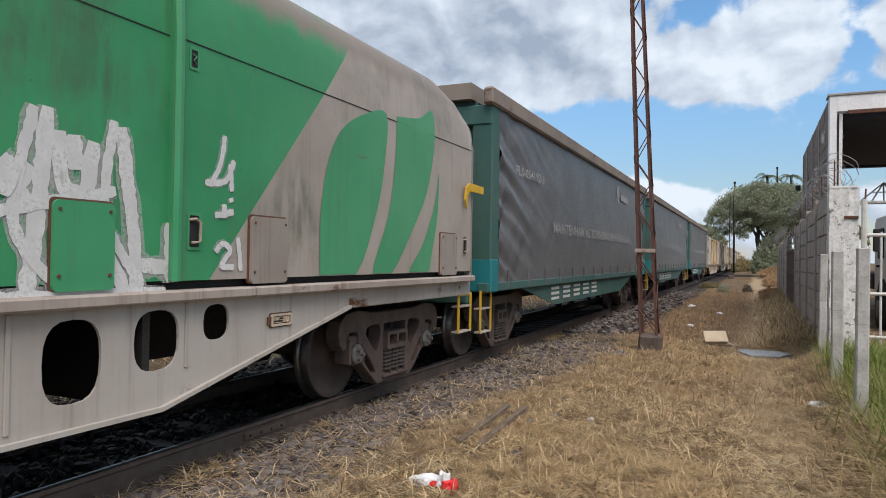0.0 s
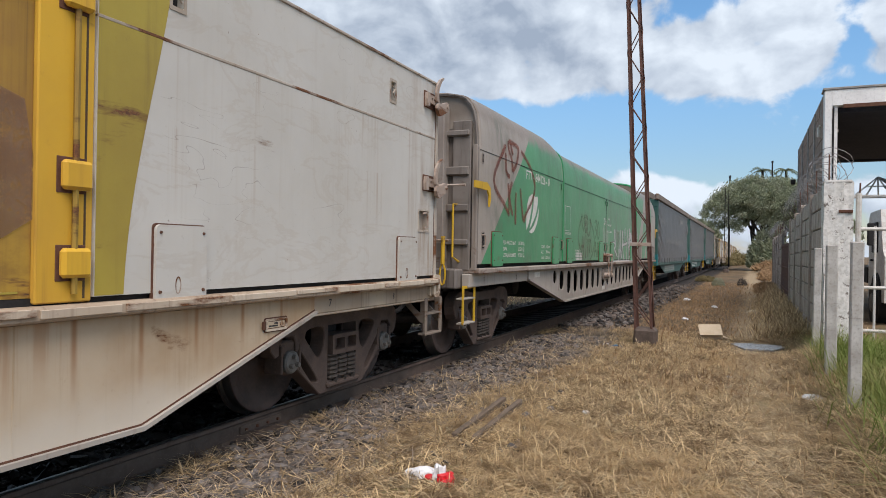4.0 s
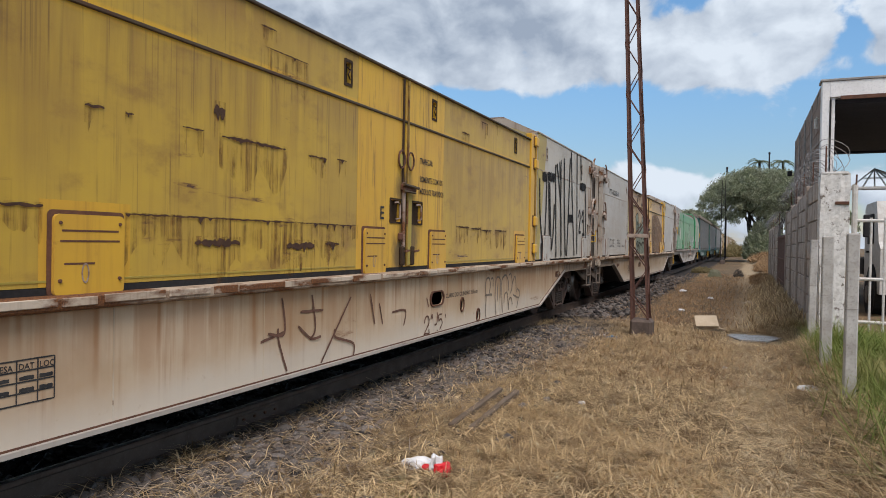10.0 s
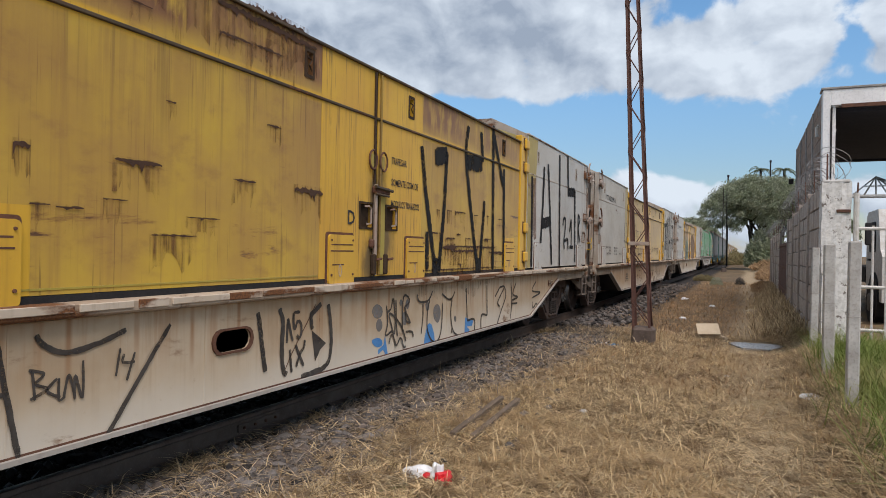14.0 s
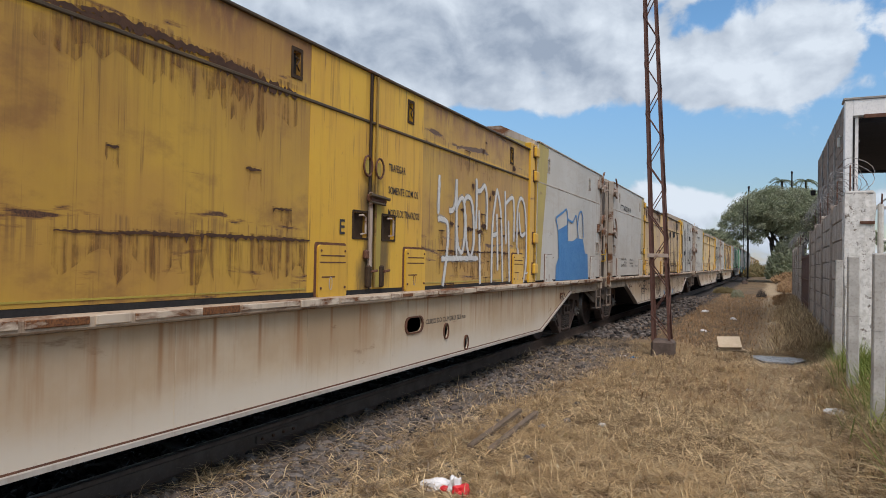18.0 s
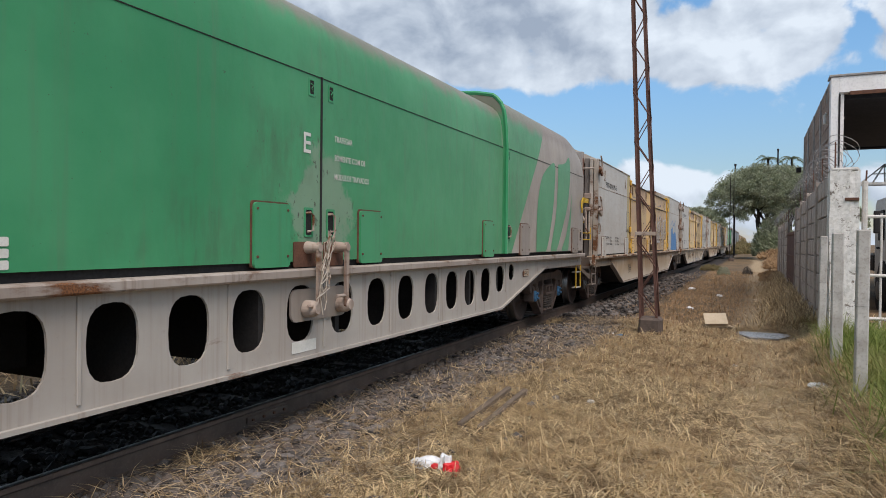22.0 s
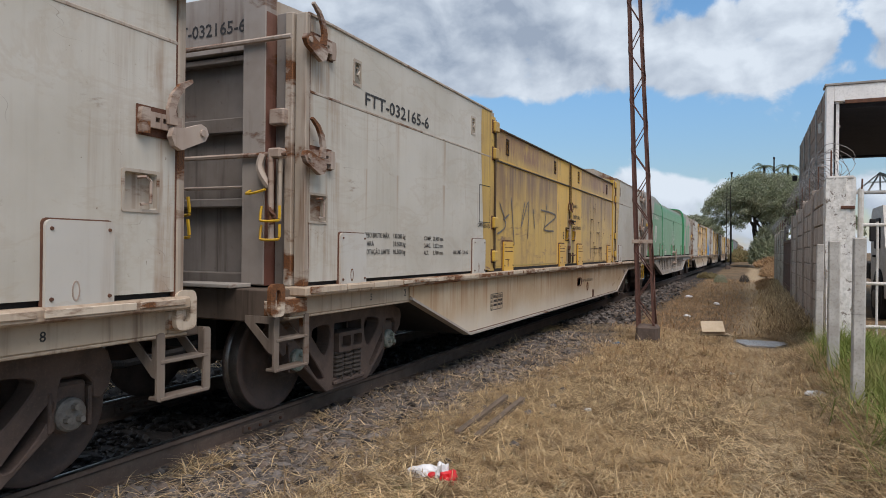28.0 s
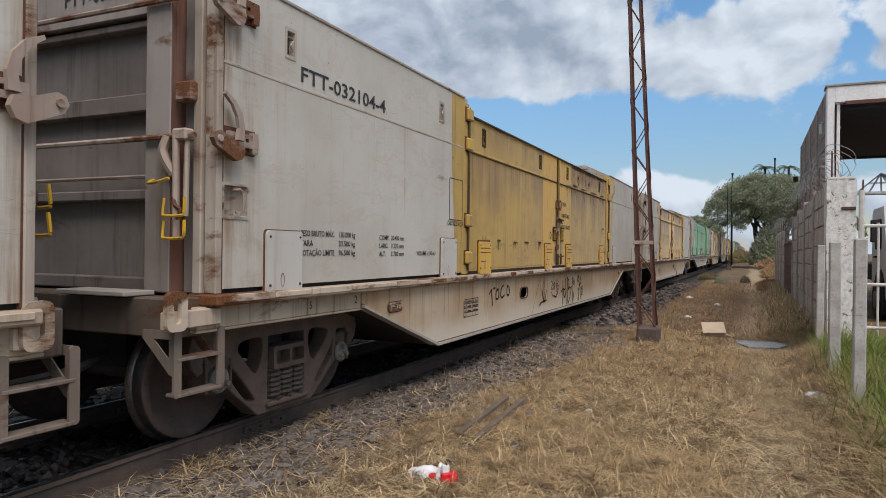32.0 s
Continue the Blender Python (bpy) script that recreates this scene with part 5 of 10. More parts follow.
def space_frame():
    """White lattice roof frame behind the lorry."""
    s = thing("space_frame_roof", "white tubular space-frame roof behind the yard", "roof frame", (7.7, 24.0, 0))
    apex = [(0.9 + 1.6 * i, 0.0, 4.05) for i in range(3)]
    for i in range(3):
        c = apex[i]
        feet = [(c[0] - 0.9 + 0.3 * k, -2.2, 3.3) for k in range(7)]
        bm = bmesh.new()
        for f in feet:
            rod([c, f], 0.022, 4, bm)
        rod([feet[0], feet[-1]], 0.03, 4, bm)
        for k in range(6):
            mid = tuple((a + b) / 2 for a, b in zip(c, feet[k]))
            mid2 = tuple((a + b) / 2 for a, b in zip(c, feet[k + 1]))
            rod([mid, mid2], 0.018, 4, bm)
        part("truss", bm, M["white_metal"], s)
    for x in (-0.1, 5.6):
        part("column", rod([(x, -2.2, 0), (x, -2.2, 3.3)], 0.07, 8), M["white_metal"], s)
    part("tie_beam", rod([(-0.1, -2.2, 3.3), (5.6, -2.2, 3.3)], 0.05, 8), M["white_metal"], s)


space_frame()


def tree(place, wide, high, label, seed, leaves=16000, size=0.3):
    """An umbrella-crowned tree: leaning trunk, spreading limbs and thousands of leaf sprays."""
    rng = random.Random(seed)
    t = thing("tree", label, "tree", place, "trees")
    bm = bmesh.new()
    tips = []

    def limb(p, d, length, r, depth):
        pts = [p]
        for i in range(4):
            d = (d + Vector((rng.uniform(-0.22, 0.22), rng.uniform(-0.22, 0.22), rng.uniform(-0.06, 0.16)))).normalized()
            pts.append(pts[-1] + d * length / 4)
        for i in range(4):
            k = 5
            a, b = pts[i], pts[i + 1]
            r1, r2 = r * (1 - 0.12 * i), r * (1 - 0.12 * (i + 1))
            dd = (b - a).normalized()
            u = dd.cross(Vector((0.3, 0.5, 0.8))).normalized()
            v = dd.cross(u)
            ra = [bm.verts.new(a + (u * math.cos(q * 6.283 / k) + v * math.sin(q * 6.283 / k)) * r1) for q in range(k)]
            rb = [bm.verts.new(b + (u * math.cos(q * 6.283 / k) + v * math.sin(q * 6.283 / k)) * r2) for q in range(k)]
            for q in range(k):
                bm.faces.new((ra[q], ra[(q + 1) % k], rb[(q + 1) % k], rb[q]))
        if depth == 0:
            tips.append(pts[-1])
            tips.append(pts[-2])
            return
        for i in range(rng.choice((3, 3, 4))):
            a = rng.uniform(0, 6.283)
            nd = (d + Vector((math.cos(a), math.sin(a), rng.uniform(-0.05, 0.5))) * 0.85).normalized()
            limb(pts[rng.choice((2, 3, 4))], nd, length * rng.uniform(0.6, 0.85), r * 0.6, depth - 1)

    for s in range(3):
        limb(Vector((0.4 * s - 0.4, 0, 0)), Vector((-0.35 + 0.35 * s, 0.1, 1)).normalized(), high * 0.42, 0.24, 3)
    part("trunk", bm, M["bark"], t)
    verts, faces = [], []
    clumps = []
    for i in range(330):
        a, rr = rng.uniform(0, 6.283), rng.uniform(0, 1) ** 0.5
        x, y = math.cos(a) * rr * wide / 2, math.sin(a) * rr * wide / 2
        dome = high * (0.96 - 0.34 * rr ** 3) + rng.uniform(-0.5, 0.3) * high * 0.08
        low = high * (0.52 - 0.14 * rr)
        z = dome if rng.random() < 0.7 else rng.uniform(low, dome)
        clumps.append((x, y, z, rng.uniform(0.4, 1.2) * wide * 0.05))
    for p in tips:
        if p.z > high * 0.35:
            clumps.append((p.x, p.y, min(p.z, high), wide * 0.05))
    for i in range(leaves):
        c = clumps[i % len(clumps)]
        d = Vector((rng.gauss(0, 1), rng.gauss(0, 1), rng.gauss(0, 0.6)))
        d = d.normalized() * c[3] * rng.uniform(0.35, 1.0) * 1.5
        p = Vector(c[:3]) + d
        if p.z < high * 0.22 or p.z > high * 1.02:
            continue
        n = Vector((rng.uniform(-1, 1), rng.uniform(-1, 1), rng.uniform(-0.2, 1))).normalized()
        u = n.orthogonal().normalized()
        v = n.cross(u)
        s = size * rng.uniform(0.5, 1.2)
        k = len(verts)
        verts += [tuple(p - u * s), tuple(p - v * s * 0.45), tuple(p + u * s), tuple(p + v * s * 0.45)]
        faces.append((k, k + 1, k + 2, k + 3))
    me = bpy.data.meshes.new("crown")
    me.from_pydata(verts, [], faces)
    me.materials.append(M["leaf"])
    crown = new("crown", me)
    crown.parent = t
    return t


tree((6.3, 84.0, 0.2), 12.6, 9.9, "broad umbrella-crowned tree with dark limbs beside the track", 5, 95000, 0.115)
tree((-2.6, 104.0, 0.2), 8.0, 6.4, "darker small-leaved tree behind the first", 8, 14000, 0.2)
tree((14.0, 118.0, 0.4), 12.0, 8.0, "distant rounded tree beyond the yard wall", 9, 6000, 0.45)


def palm(place, high, seed):
    rng = random.Random(seed)
    t = thing("palm", "feathery palm crown rising behind the trees", "palm", place, "palms")
    part("trunk", rod([(0, 0, 0), (0.1, 0, high * 0.5), (0.05, 0, high)], 0.16, 7), M["bark"], t)
    for i in range(13):
        a = 6.283 * i / 13 + rng.uniform(-0.2, 0.2)
        up = rng.uniform(0.1, 0.9)
        bm = bmesh.new()
        spine = []
        for k in range(8):
            s = k / 7 * rng.uniform(1.5, 1.9)
            spine.append(Vector((math.cos(a) * s, math.sin(a) * s, high + up * s - 0.5 * s * s)))
        rod(spine, 0.03, 4, bm)
        for k in range(1, 8):
            for side in (-1, 1):
                for f in (0.0, 0.5):
                    p = spine[k - 1].lerp(spine[k], f)
                    w = Vector((-math.sin(a), math.cos(a), 0)) * side
                    q = p + w * 0.45 + Vector((math.cos(a) * 0.2, math.sin(a) * 0.2, -0.22))
                    e = Vector((math.cos(a), math.sin(a), 0)) * 0.05
                    vs = [bm.verts.new(v) for v in (p - e, p + e, q)]
                    bm.faces.new(vs)
        part("frond", bm, M["palm"], t)
    return t


palm((6.4, 98.0, 0.2), 12.5, 3)
palm((9.2, 99.0, 0.2), 12.6, 4)


def pole(place, high, label):
    t = thing("utility_pole", label, "pole", place, "poles")
    part("shaft", rod([(0, 0, 0), (0, 0, high)], 0.09, 8), M["dark"], t)
    part("cap", rod([(0, 0, high), (0, 0, high + 0.25)], 0.13, 8), M["dark"], t)


pole((2.88, 86.0, 0.2), 10.4, "dark utility pole beside the far track")
pole((7.55, 96.0, 0.2), 13.2, "thin lamp pole above the trees")


def scrub(place, wide, high, material, seed, count=900, label="low dusty scrub bush on the verge"):
    rng = random.Random(seed)
    verts, faces = [], []
    for i in range(count):
        a, r = rng.uniform(0, 6.283), rng.uniform(0, 1) ** 0.5
        z = high * rng.uniform(0, 1) * math.sqrt(max(0.05, 1 - r * r))
        p = Vector((math.cos(a) * r * wide / 2, math.sin(a) * r * wide / 2, z))
        d = Vector((rng.uniform(-1, 1), rng.uniform(-1, 1), rng.uniform(0.2, 1.2))).normalized() * wide * 0.12
        e = d.orthogonal().normalized() * wide * 0.018
        k = len(verts)
        verts += [tuple(p - e), tuple(p + e), tuple(p + d)]
        faces.append((k, k + 1, k + 2))
    ob = mesh_of("bush", verts, faces, material, label, "bush", "")
    ob.location = place
    return tagged(ob, group="bushes")


scrub((3.55, 41.0, -0.12), 0.7, 0.5, M["leaf"], 1)
scrub((4.75, 42.0, -0.1), 0.55, 0.45, M["bark"], 2, label="withered dark bush on the verge")
scrub((6.9, 80.0, 0.3), 4.2, 4.2, M["leaf"], 6, 5200, "dense green bush at the big tree's foot")
scrub((2.6, 47.0, -0.1), 1.4, 0.35, M["scrub"], 3, 900)
for i, (x, y, w, h) in enumerate(((5.9, 33, 1.2, 0.28), (5.9, 37, 1.2, 0.3), (6.5, 46, 1.8, 0.4), (6.8, 54, 2.2, 0.45), (7.6, 62, 3, 0.7), (7.4, 74, 4, 0.9), (4.6, 120, 9, 1.3), (0.5, 150, 14, 1.4), (-8, 190, 20, 4.5))):
    scrub((x, y, ground_z(x, y) - 0.05), w, h, M["straw_red"] if y < 80 else M["scrub"], 20 + i, 1900, "rank dry scrub growing along the wall")


def litter():
    b = thing("cardboard_box", "flattened pale cardboard box lying on the ground", "cardboard box", (4.44, 15.2, ground_z(4.4, 15)), "")
    lid = part("lid", box(-0.24, 0.2, -0.14, 0.3, -0.006, 0.006, 0.003), M["cardboard"], b)
    lid.location, lid.rotation_euler = (0, -0.06, 0.16), (0.42, -0.05, 0.15)
    side = part("side", box(-0.22, 0.2, -0.14, 0.2, 0.0, 0.1, 0.006), M["cardboard"], b)
    side.location, side.rotation_euler = (0, 0.04, 0.03), (0, 0, 0.15)
    flap = part("flap", box(0.2, 0.34, -0.1, 0.2, 0.08, 0.088, 0.002), M["cardboard"], b)
    flap.location, flap.rotation_euler = (0, 0.02, 0.05), (0, 0.35, 0.15)
    w = thing("plastic_bag", "crumpled white and red plastic bag in the straw", "plastic bag", (3.02, 4.62, ground_z(3, 4.6) + 0.03))

    def crumple(r, seed, squash):
        bm = bmesh.new()
        bmesh.ops.create_icosphere(bm, subdivisions=3, radius=r)
        for v in bm.verts:
            d = 1 + 0.5 * noise.noise(v.co * 16 + Vector((seed, 0, 0))) + 0.25 * noise.noise(v.co * 38 + Vector((seed, 4, 0)))
            v.co = Vector((v.co.x * d * squash[0], v.co.y * d * squash[1], max(-0.02, v.co.z * d * squash[2])))
        return bm

    part("white_sheet", crumple(0.11, 1, (1.4, 0.8, 0.6)), M["plastic_white"], w).location = (-0.1, 0.02, 0.01)
    part("white_fold", crumple(0.1, 2, (0.55, 0.5, 1.0)), M["plastic_white"], w).location = (0.05, -0.02, 0.05)
    part("red_fold", crumple(0.09, 3, (0.9, 0.8, 0.75)), M["plastic_red"], w, "bright red plastic").location = (0.1, -0.02, 0.02)
    part("red_tab", crumple(0.035, 4, (1.3, 0.8, 0.7)), M["plastic_red"], w, "bright red plastic").location = (-0.01, -0.03, 0.04)
    for i, (x, y, r, m) in enumerate(((5.82, 8.75, 0.08, "plastic_white"), (3.55, 7.3, 0.035, "plastic_white"), (4.3, 16.9, 0.09, "plastic_white"), (2.95, 12.6, 0.08, "cap_blue"), (2.7, 12.9, 0.05, "plastic_white"), (4.9, 10.4, 0.03, "plastic_white"), (3.6, 19.0, 0.07, "plastic_white"), (4.1, 24.0, 0.08, "plastic_white"), (5.2, 22.5, 0.1, "cardboard"), (3.0, 27.0, 0.1, "plastic_white"))):
        ob = mesh_thing("litter_scrap", crumple(r, 10 + i, (1.2, 0.9, 0.6)), M[m], "small crumpled scrap of litter on the dry grass", "litter", "litter scraps")
        ob.location = (x, y, ground_z(x, y) + 0.04)
    pl = thing("plank", "weathered split plank half buried in straw", "plank", (2.77, 6.50, ground_z(2.77, 6.50) + 0.02))
    for side in (-1, 1):
        x = side * 0.096
        part("board", box(x - 0.03, x + 0.03, -0.80, 0.80, 0.0, 0.085, 0.008), M["wood"], pl).rotation_euler = (0.01, 0.03, 0.054)
    p2 = thing("plank", "short broken grey plank half buried in straw", "plank", (2.55, 10.9, ground_z(2.6, 10.9) + 0.02))
    part("board", box(-0.07, 0.07, -0.5, 0.5, 0.0, 0.05, 0.008), M["wood"], p2).rotation_euler = (0.02, 0.05, -0.3)
    bm = bmesh.new()
    pts = [(0.42 * math.cos(a) * (1 + 0.25 * math.sin(3 * a)), 0.62 * math.sin(a) * (1 + 0.3 * math.cos(2 * a))) for a in [i * 6.283 / 28 for i in range(28)]]
    rims = [[bm.verts.new((x, y, z)) for x, y in pts] for z in (-0.03, 0.0)]
    bm.faces.new(rims[1])
    for k in range(len(pts)):
        bm.faces.new((rims[0][k], rims[0][k - 1], rims[1][k - 1], rims[1][k]))
    bmesh.ops.recalc_face_normals(bm, faces=bm.faces[:])
    pd = mesh_thing("puddle", bm, M["water"], "shallow grey muddy puddle on the path", "puddle")
    pd.location = (5.3, 14.2, ground_z(5.3, 14.2) + 0.03)


litter()

# ---- the train ----
WHEEL_R, LIFT = 0.5, 0.06  # the wheels' radius and how high they run
XW, XY = 1.621, 1.576  # just outside the white and the yellow sheets


def bogie(wagon, c, cap, keyed, half=0.895):
    """A three-piece bogie at c along the wagon: side frames, bolsters, springs and two wheelsets."""
    frames = BOGIE_CACHE.setdefault("bogie", {})
    if "frame" not in frames:
        top = [(-1.12, 0.56), (-1.19, 0.63), (-1.22, 0.75), (-1.18, 0.87), (-1.06, 0.95), (-0.8, 0.975), (-0.5, 0.93), (0.5, 0.93), (0.8, 0.975), (1.06, 0.95), (1.18, 0.87), (1.22, 0.75), (1.19, 0.63), (1.12, 0.56)]
        low = [(1.06, 0.58), (1.06, 0.68), (1.0, 0.74), (0.84, 0.74), (0.82, 0.68), (0.8, 0.42), (0.4, 0.1), (-0.4, 0.1), (-0.8, 0.42), (-0.82, 0.68), (-0.84, 0.74), (-1.0, 0.74), (-1.06, 0.68), (-1.06, 0.58)]
        holes = [[(-0.66, 0.7), (-0.62, 0.77), (-0.4, 0.79), (-0.34, 0.73), (-0.35, 0.6), (-0.4, 0.5), (-0.47, 0.5)], [(0.34, 0.73), (0.4, 0.79), (0.62, 0.77), (0.66, 0.7), (0.47, 0.5), (0.4, 0.5), (0.35, 0.6)], [(-0.27, 0.22), (-0.27, 0.79), (0.27, 0.79), (0.27, 0.22)], [(-0.78, 0.56), (-0.74, 0.58), (-0.46, 0.28), (-0.48, 0.24), (-0.56, 0.27), (-0.72, 0.44)], [(0.46, 0.28), (0.74, 0.58), (0.78, 0.56), (0.72, 0.44), (0.56, 0.27), (0.48, 0.24)]]
        bm = plate(top + low, 1.02, 1.19, [dense(h) for h in holes[:2]] + holes[2:3] + [dense(h) for h in holes[3:]])
        bmesh.ops.bevel(bm, geom=[e for e in bm.edges if len(e.link_faces) == 2 and e.calc_face_angle(0) > 1.2], offset=0.009, segments=1, affect="EDGES")
        frames["frame"] = bm
        bm2 = box(0.98, 1.14, -0.255, 0.255, 0.5, 0.68, 0.015)
        plate(rounded(-0.25, 0.25, 0.485, 0.69, 0.02), 1.14, 1.24, [rounded(-0.205, -0.02, 0.53, 0.65, 0.02), rounded(0.02, 0.205, 0.53, 0.65, 0.02)], bm2)
        frames["bolster"] = bm2
        bm3 = bmesh.new()
        pts = []
        for i in range(49):
            a = i / 48 * 6 * 2 * math.pi
            pts.append((1.135 + 0.085 * math.cos(a), 0.085 * math.sin(a), 0.21 + 0.27 * i / 48))
        rod(pts, 0.022, 6, bm3)
        frames["spring"] = bm3
        bm4 = box(0.98, 1.23, -0.3, 0.3, 0.15, 0.2, 0.015)
        frames["seat"] = bm4
        bm5 = bmesh.new()
        box(1.03, 1.17, -0.14, 0.14, 0.52, 0.7, 0.02, bm5)
        for u in (-0.15, 0.13):
            box(1.0, 1.2, u, u + 0.03, 0.4, 0.66, 0.008, bm5)
        lathe_x([(1.0, 0.13), (1.15, 0.13), (1.17, 0.11)], 20, 0, WHEEL_R, bm5)
        frames["box"] = bm5
        frames["beam"] = box(-1.0, 1.0, -0.2, 0.2, 0.55, 0.85, 0.03)
        for k in ("frame", "bolster", "spring", "seat", "box", "beam"):
            me = bpy.data.meshes.new(k)
            frames[k].to_mesh(me)
            frames[k].free()
            me.materials.append({"beam": M["dark"], "spring": M["spring"]}.get(k, M["bogie"]))
            frames[k] = me
        bm = bmesh.new()
        for s in (-1, 1):
            lathe_x([(s * 0.73, 0.16), (s * 0.74, 0.4), (s * 0.745, 0.53), (s * 0.775, 0.53), (s * 0.79, 0.508), (s * 0.8, 0.502), (s * 0.885, 0.498), (s * 0.893, 0.488), (s * 0.893, 0.425), (s * 0.868, 0.405), (s * 0.838, 0.3), (s * 0.848, 0.18), (s * 0.9, 0.14), (s * 0.9, 0.07)], 40, 0, 0, bm)
        lathe_x([(-1.1, 0.075), (1.1, 0.075)], 12, 0, 0, bm)
        me = bpy.data.meshes.new("wheelset")
        bm.to_mesh(me)
        bm.free()
        me.materials.append(M["wheel"])
        me.materials.append(M["tread"])
        for p in me.polygons:
            p.use_smooth = len(p.vertices) == 4
            r = math.hypot(p.center.y, p.center.z)
            if 0.492 < r < 0.525:
                p.material_index = 1
        frames["wheelset"] = me
        bm = bmesh.new()
        lathe_x([(1.15, 0.108), (1.205, 0.108), (1.222, 0.094), (1.226, 0.06), (1.22, 0.02)], 22, 0, 0, bm)
        for k in range(3):
            a = 2 * math.pi * k / 3
            lathe_x([(1.2, 0.026), (1.262, 0.022)], 6, 0.053 * math.cos(a), 0.053 * math.sin(a), bm)
        me = bpy.data.meshes.new("axle_cap")
        bm.to_mesh(me)
        bm.free()
        me.materials.append(M["cap_grey"])
        frames["cap"] = me
    for side in (1, -1):
        m = Matrix.Translation((0, c, LIFT)) @ Matrix.Diagonal((side, 1, 1, 1))
        fr = new("bogie_frame", frames["frame"])
        fr.parent, fr.matrix_basis = wagon, m
        for k, name, ys in (("bolster", "bolster_end", (0,)), ("spring", "coil_spring", (-0.172, 0, 0.172)), ("seat", "spring_seat", (0,)), ("box", "axle_box", (-half, half))):
            for y in ys:
                o = new(name, frames[k])
                o.parent, o.location = fr, (0, y, 0)
    o = new("bolster_beam", frames["beam"])
    o.parent, o.location = wagon, (0, c, LIFT)
    for s in (-1, 1):
        w = new("wheelset", frames["wheelset"])
        w.parent, w.location = wagon, (0, c + s * half, WHEEL_R + LIFT)
        for side in (1, -1):
            o = new("axle_cap", frames["cap"])
            o.parent, o.matrix_basis = w, Matrix.Diagonal((side, 1, 1, 1))
            if cap != "cap_grey":
                o.material_slots[0].link = "OBJECT"
                o.material_slots[0].material = M[cap]
        if keyed:
            WHEELSETS.append(w)


BOGIE_CACHE = {}
WHEELSETS = []
WAGONS = []


def plate_y(outer, y0, y1, holes=(), bm=None):
    """A plate in the (x, z) plane from y0 to y1."""
    made = plate(outer, y0, y1, holes)
    for v in made.verts:
        v.co = Vector((v.co.y, v.co.x, v.co.z))
    bmesh.ops.recalc_face_normals(made, faces=made.faces[:])
    return made


def step_ladder(wagon, y, x, material, z0=0.6, z1=1.06, braced=True):
    """A hanging step at a wagon's corner: two flat side irons with gussets, and two treads."""
    for yy in (y - 0.21, y + 0.21):
        wide = 0.034 if braced else 0.024
        part("step_side", plate(rounded(yy - wide, yy + wide, z0, z1, wide * 0.8), x - 0.009, x + 0.009), material, wagon)
        if braced:
            tri = [(x - 0.01, z1), (x - 0.32, z1), (x - 0.32, z1 - 0.06), (x - 0.07, z0 + 0.16), (x - 0.01, z0 + 0.14)]
            gap = [(x - 0.07, z1 - 0.06), (x - 0.22, z1 - 0.06), (x - 0.07, z1 - 0.2)]
            part("step_brace", plate_y(tri, yy - 0.006, yy + 0.006, [gap]), material, wagon)
    if not braced:
        part("step_head", box(x - 0.008, x + 0.008, y - 0.19, y + 0.19, z1 - 0.045, z1 - 0.005, 0.004), material, wagon)
    for z in (z0 + 0.012, z0 + (0.26 if braced else 0.36)):
        part("step_tread", box(x - 0.1, x + 0.014, y - 0.215, y + 0.215, z - 0.01, z + 0.014, 0.004), material if braced else M["sill_grey"], wagon)


def end_gear(wagon, L, end_material, bracket_material, ladder_material, ladder_x=1.5):
    """Couplers, headstocks, brackets and corner steps at both ends."""
    for y, d in ((0.0, -1), (L, 1)):
        a, b = sorted((y + d * 0.3, y - d * 0.1))
        part("headstock", box(-1.5, 1.5, a, b, 1.0, 1.28, 0.012), end_material, wagon)
        a, b = sorted((y + d * 0.75, y))
        part("coupler", box(-0.13, 0.13, a, b, 0.78, 1.02, 0.03), M["dark"], wagon, "sooty cast coupler")
        part("coupler_pipe", rod([(0.5, y, 0.78), (0.5, y + d * 0.3, 0.7), (0.25, y + d * 0.72, 0.62)], 0.035, 7), M["dark"], wagon)
        k = y + (0.05 if d > 0 else -0.395)
        bm = plate(rounded(k - 0.09, k + 0.09, 1.07, 1.34, 0.05), 1.6, 1.64, [rounded(k - 0.035, k + 0.035, 1.12, 1.29, 0.034)])
        part("jacking_bracket", bm, bracket_material, wagon)
        part("bracket_arm", box(1.54, 1.599, *sorted((k + d * 0.06, y - d * 0.06)), 1.08, 1.2, 0.006), bracket_material, wagon)
        step_ladder(wagon, y + d * 0.11, ladder_x + 0.06, ladder_material)


def vent(wagon, y, z, x, material, deep=0.0, k=1.0):
    """A small latched opening; k scales it."""
    part("vent_frame", plate(rounded(y - 0.075 * k, y + 0.075 * k, z - 0.13 * k, z + 0.13 * k, 0.008, 1), x, x + 0.006, [rounded(y - 0.05 * k, y + 0.05 * k, z - 0.1 * k, z + 0.1 * k, 0.006, 1)]), material, wagon)
    # black plate: the hollow's shade is put into its colour
    o = part("vent_hollow", box(x - deep - 0.02, x - deep + 0.0025, y - 0.055 * k, y + 0.055 * k, z - 0.105 * k, z + 0.105 * k), M["dark"], wagon)
    part("vent_latch", rod([(x + 0.004, y - 0.03 * k, z + 0.05 * k), (x + 0.012, y + 0.02 * k, z + 0.03 * k), (x + 0.012, y - 0.02 * k, z - 0.02 * k), (x + 0.004, y + 0.03 * k, z - 0.06 * k)], 0.008 * k, 4), material, o)


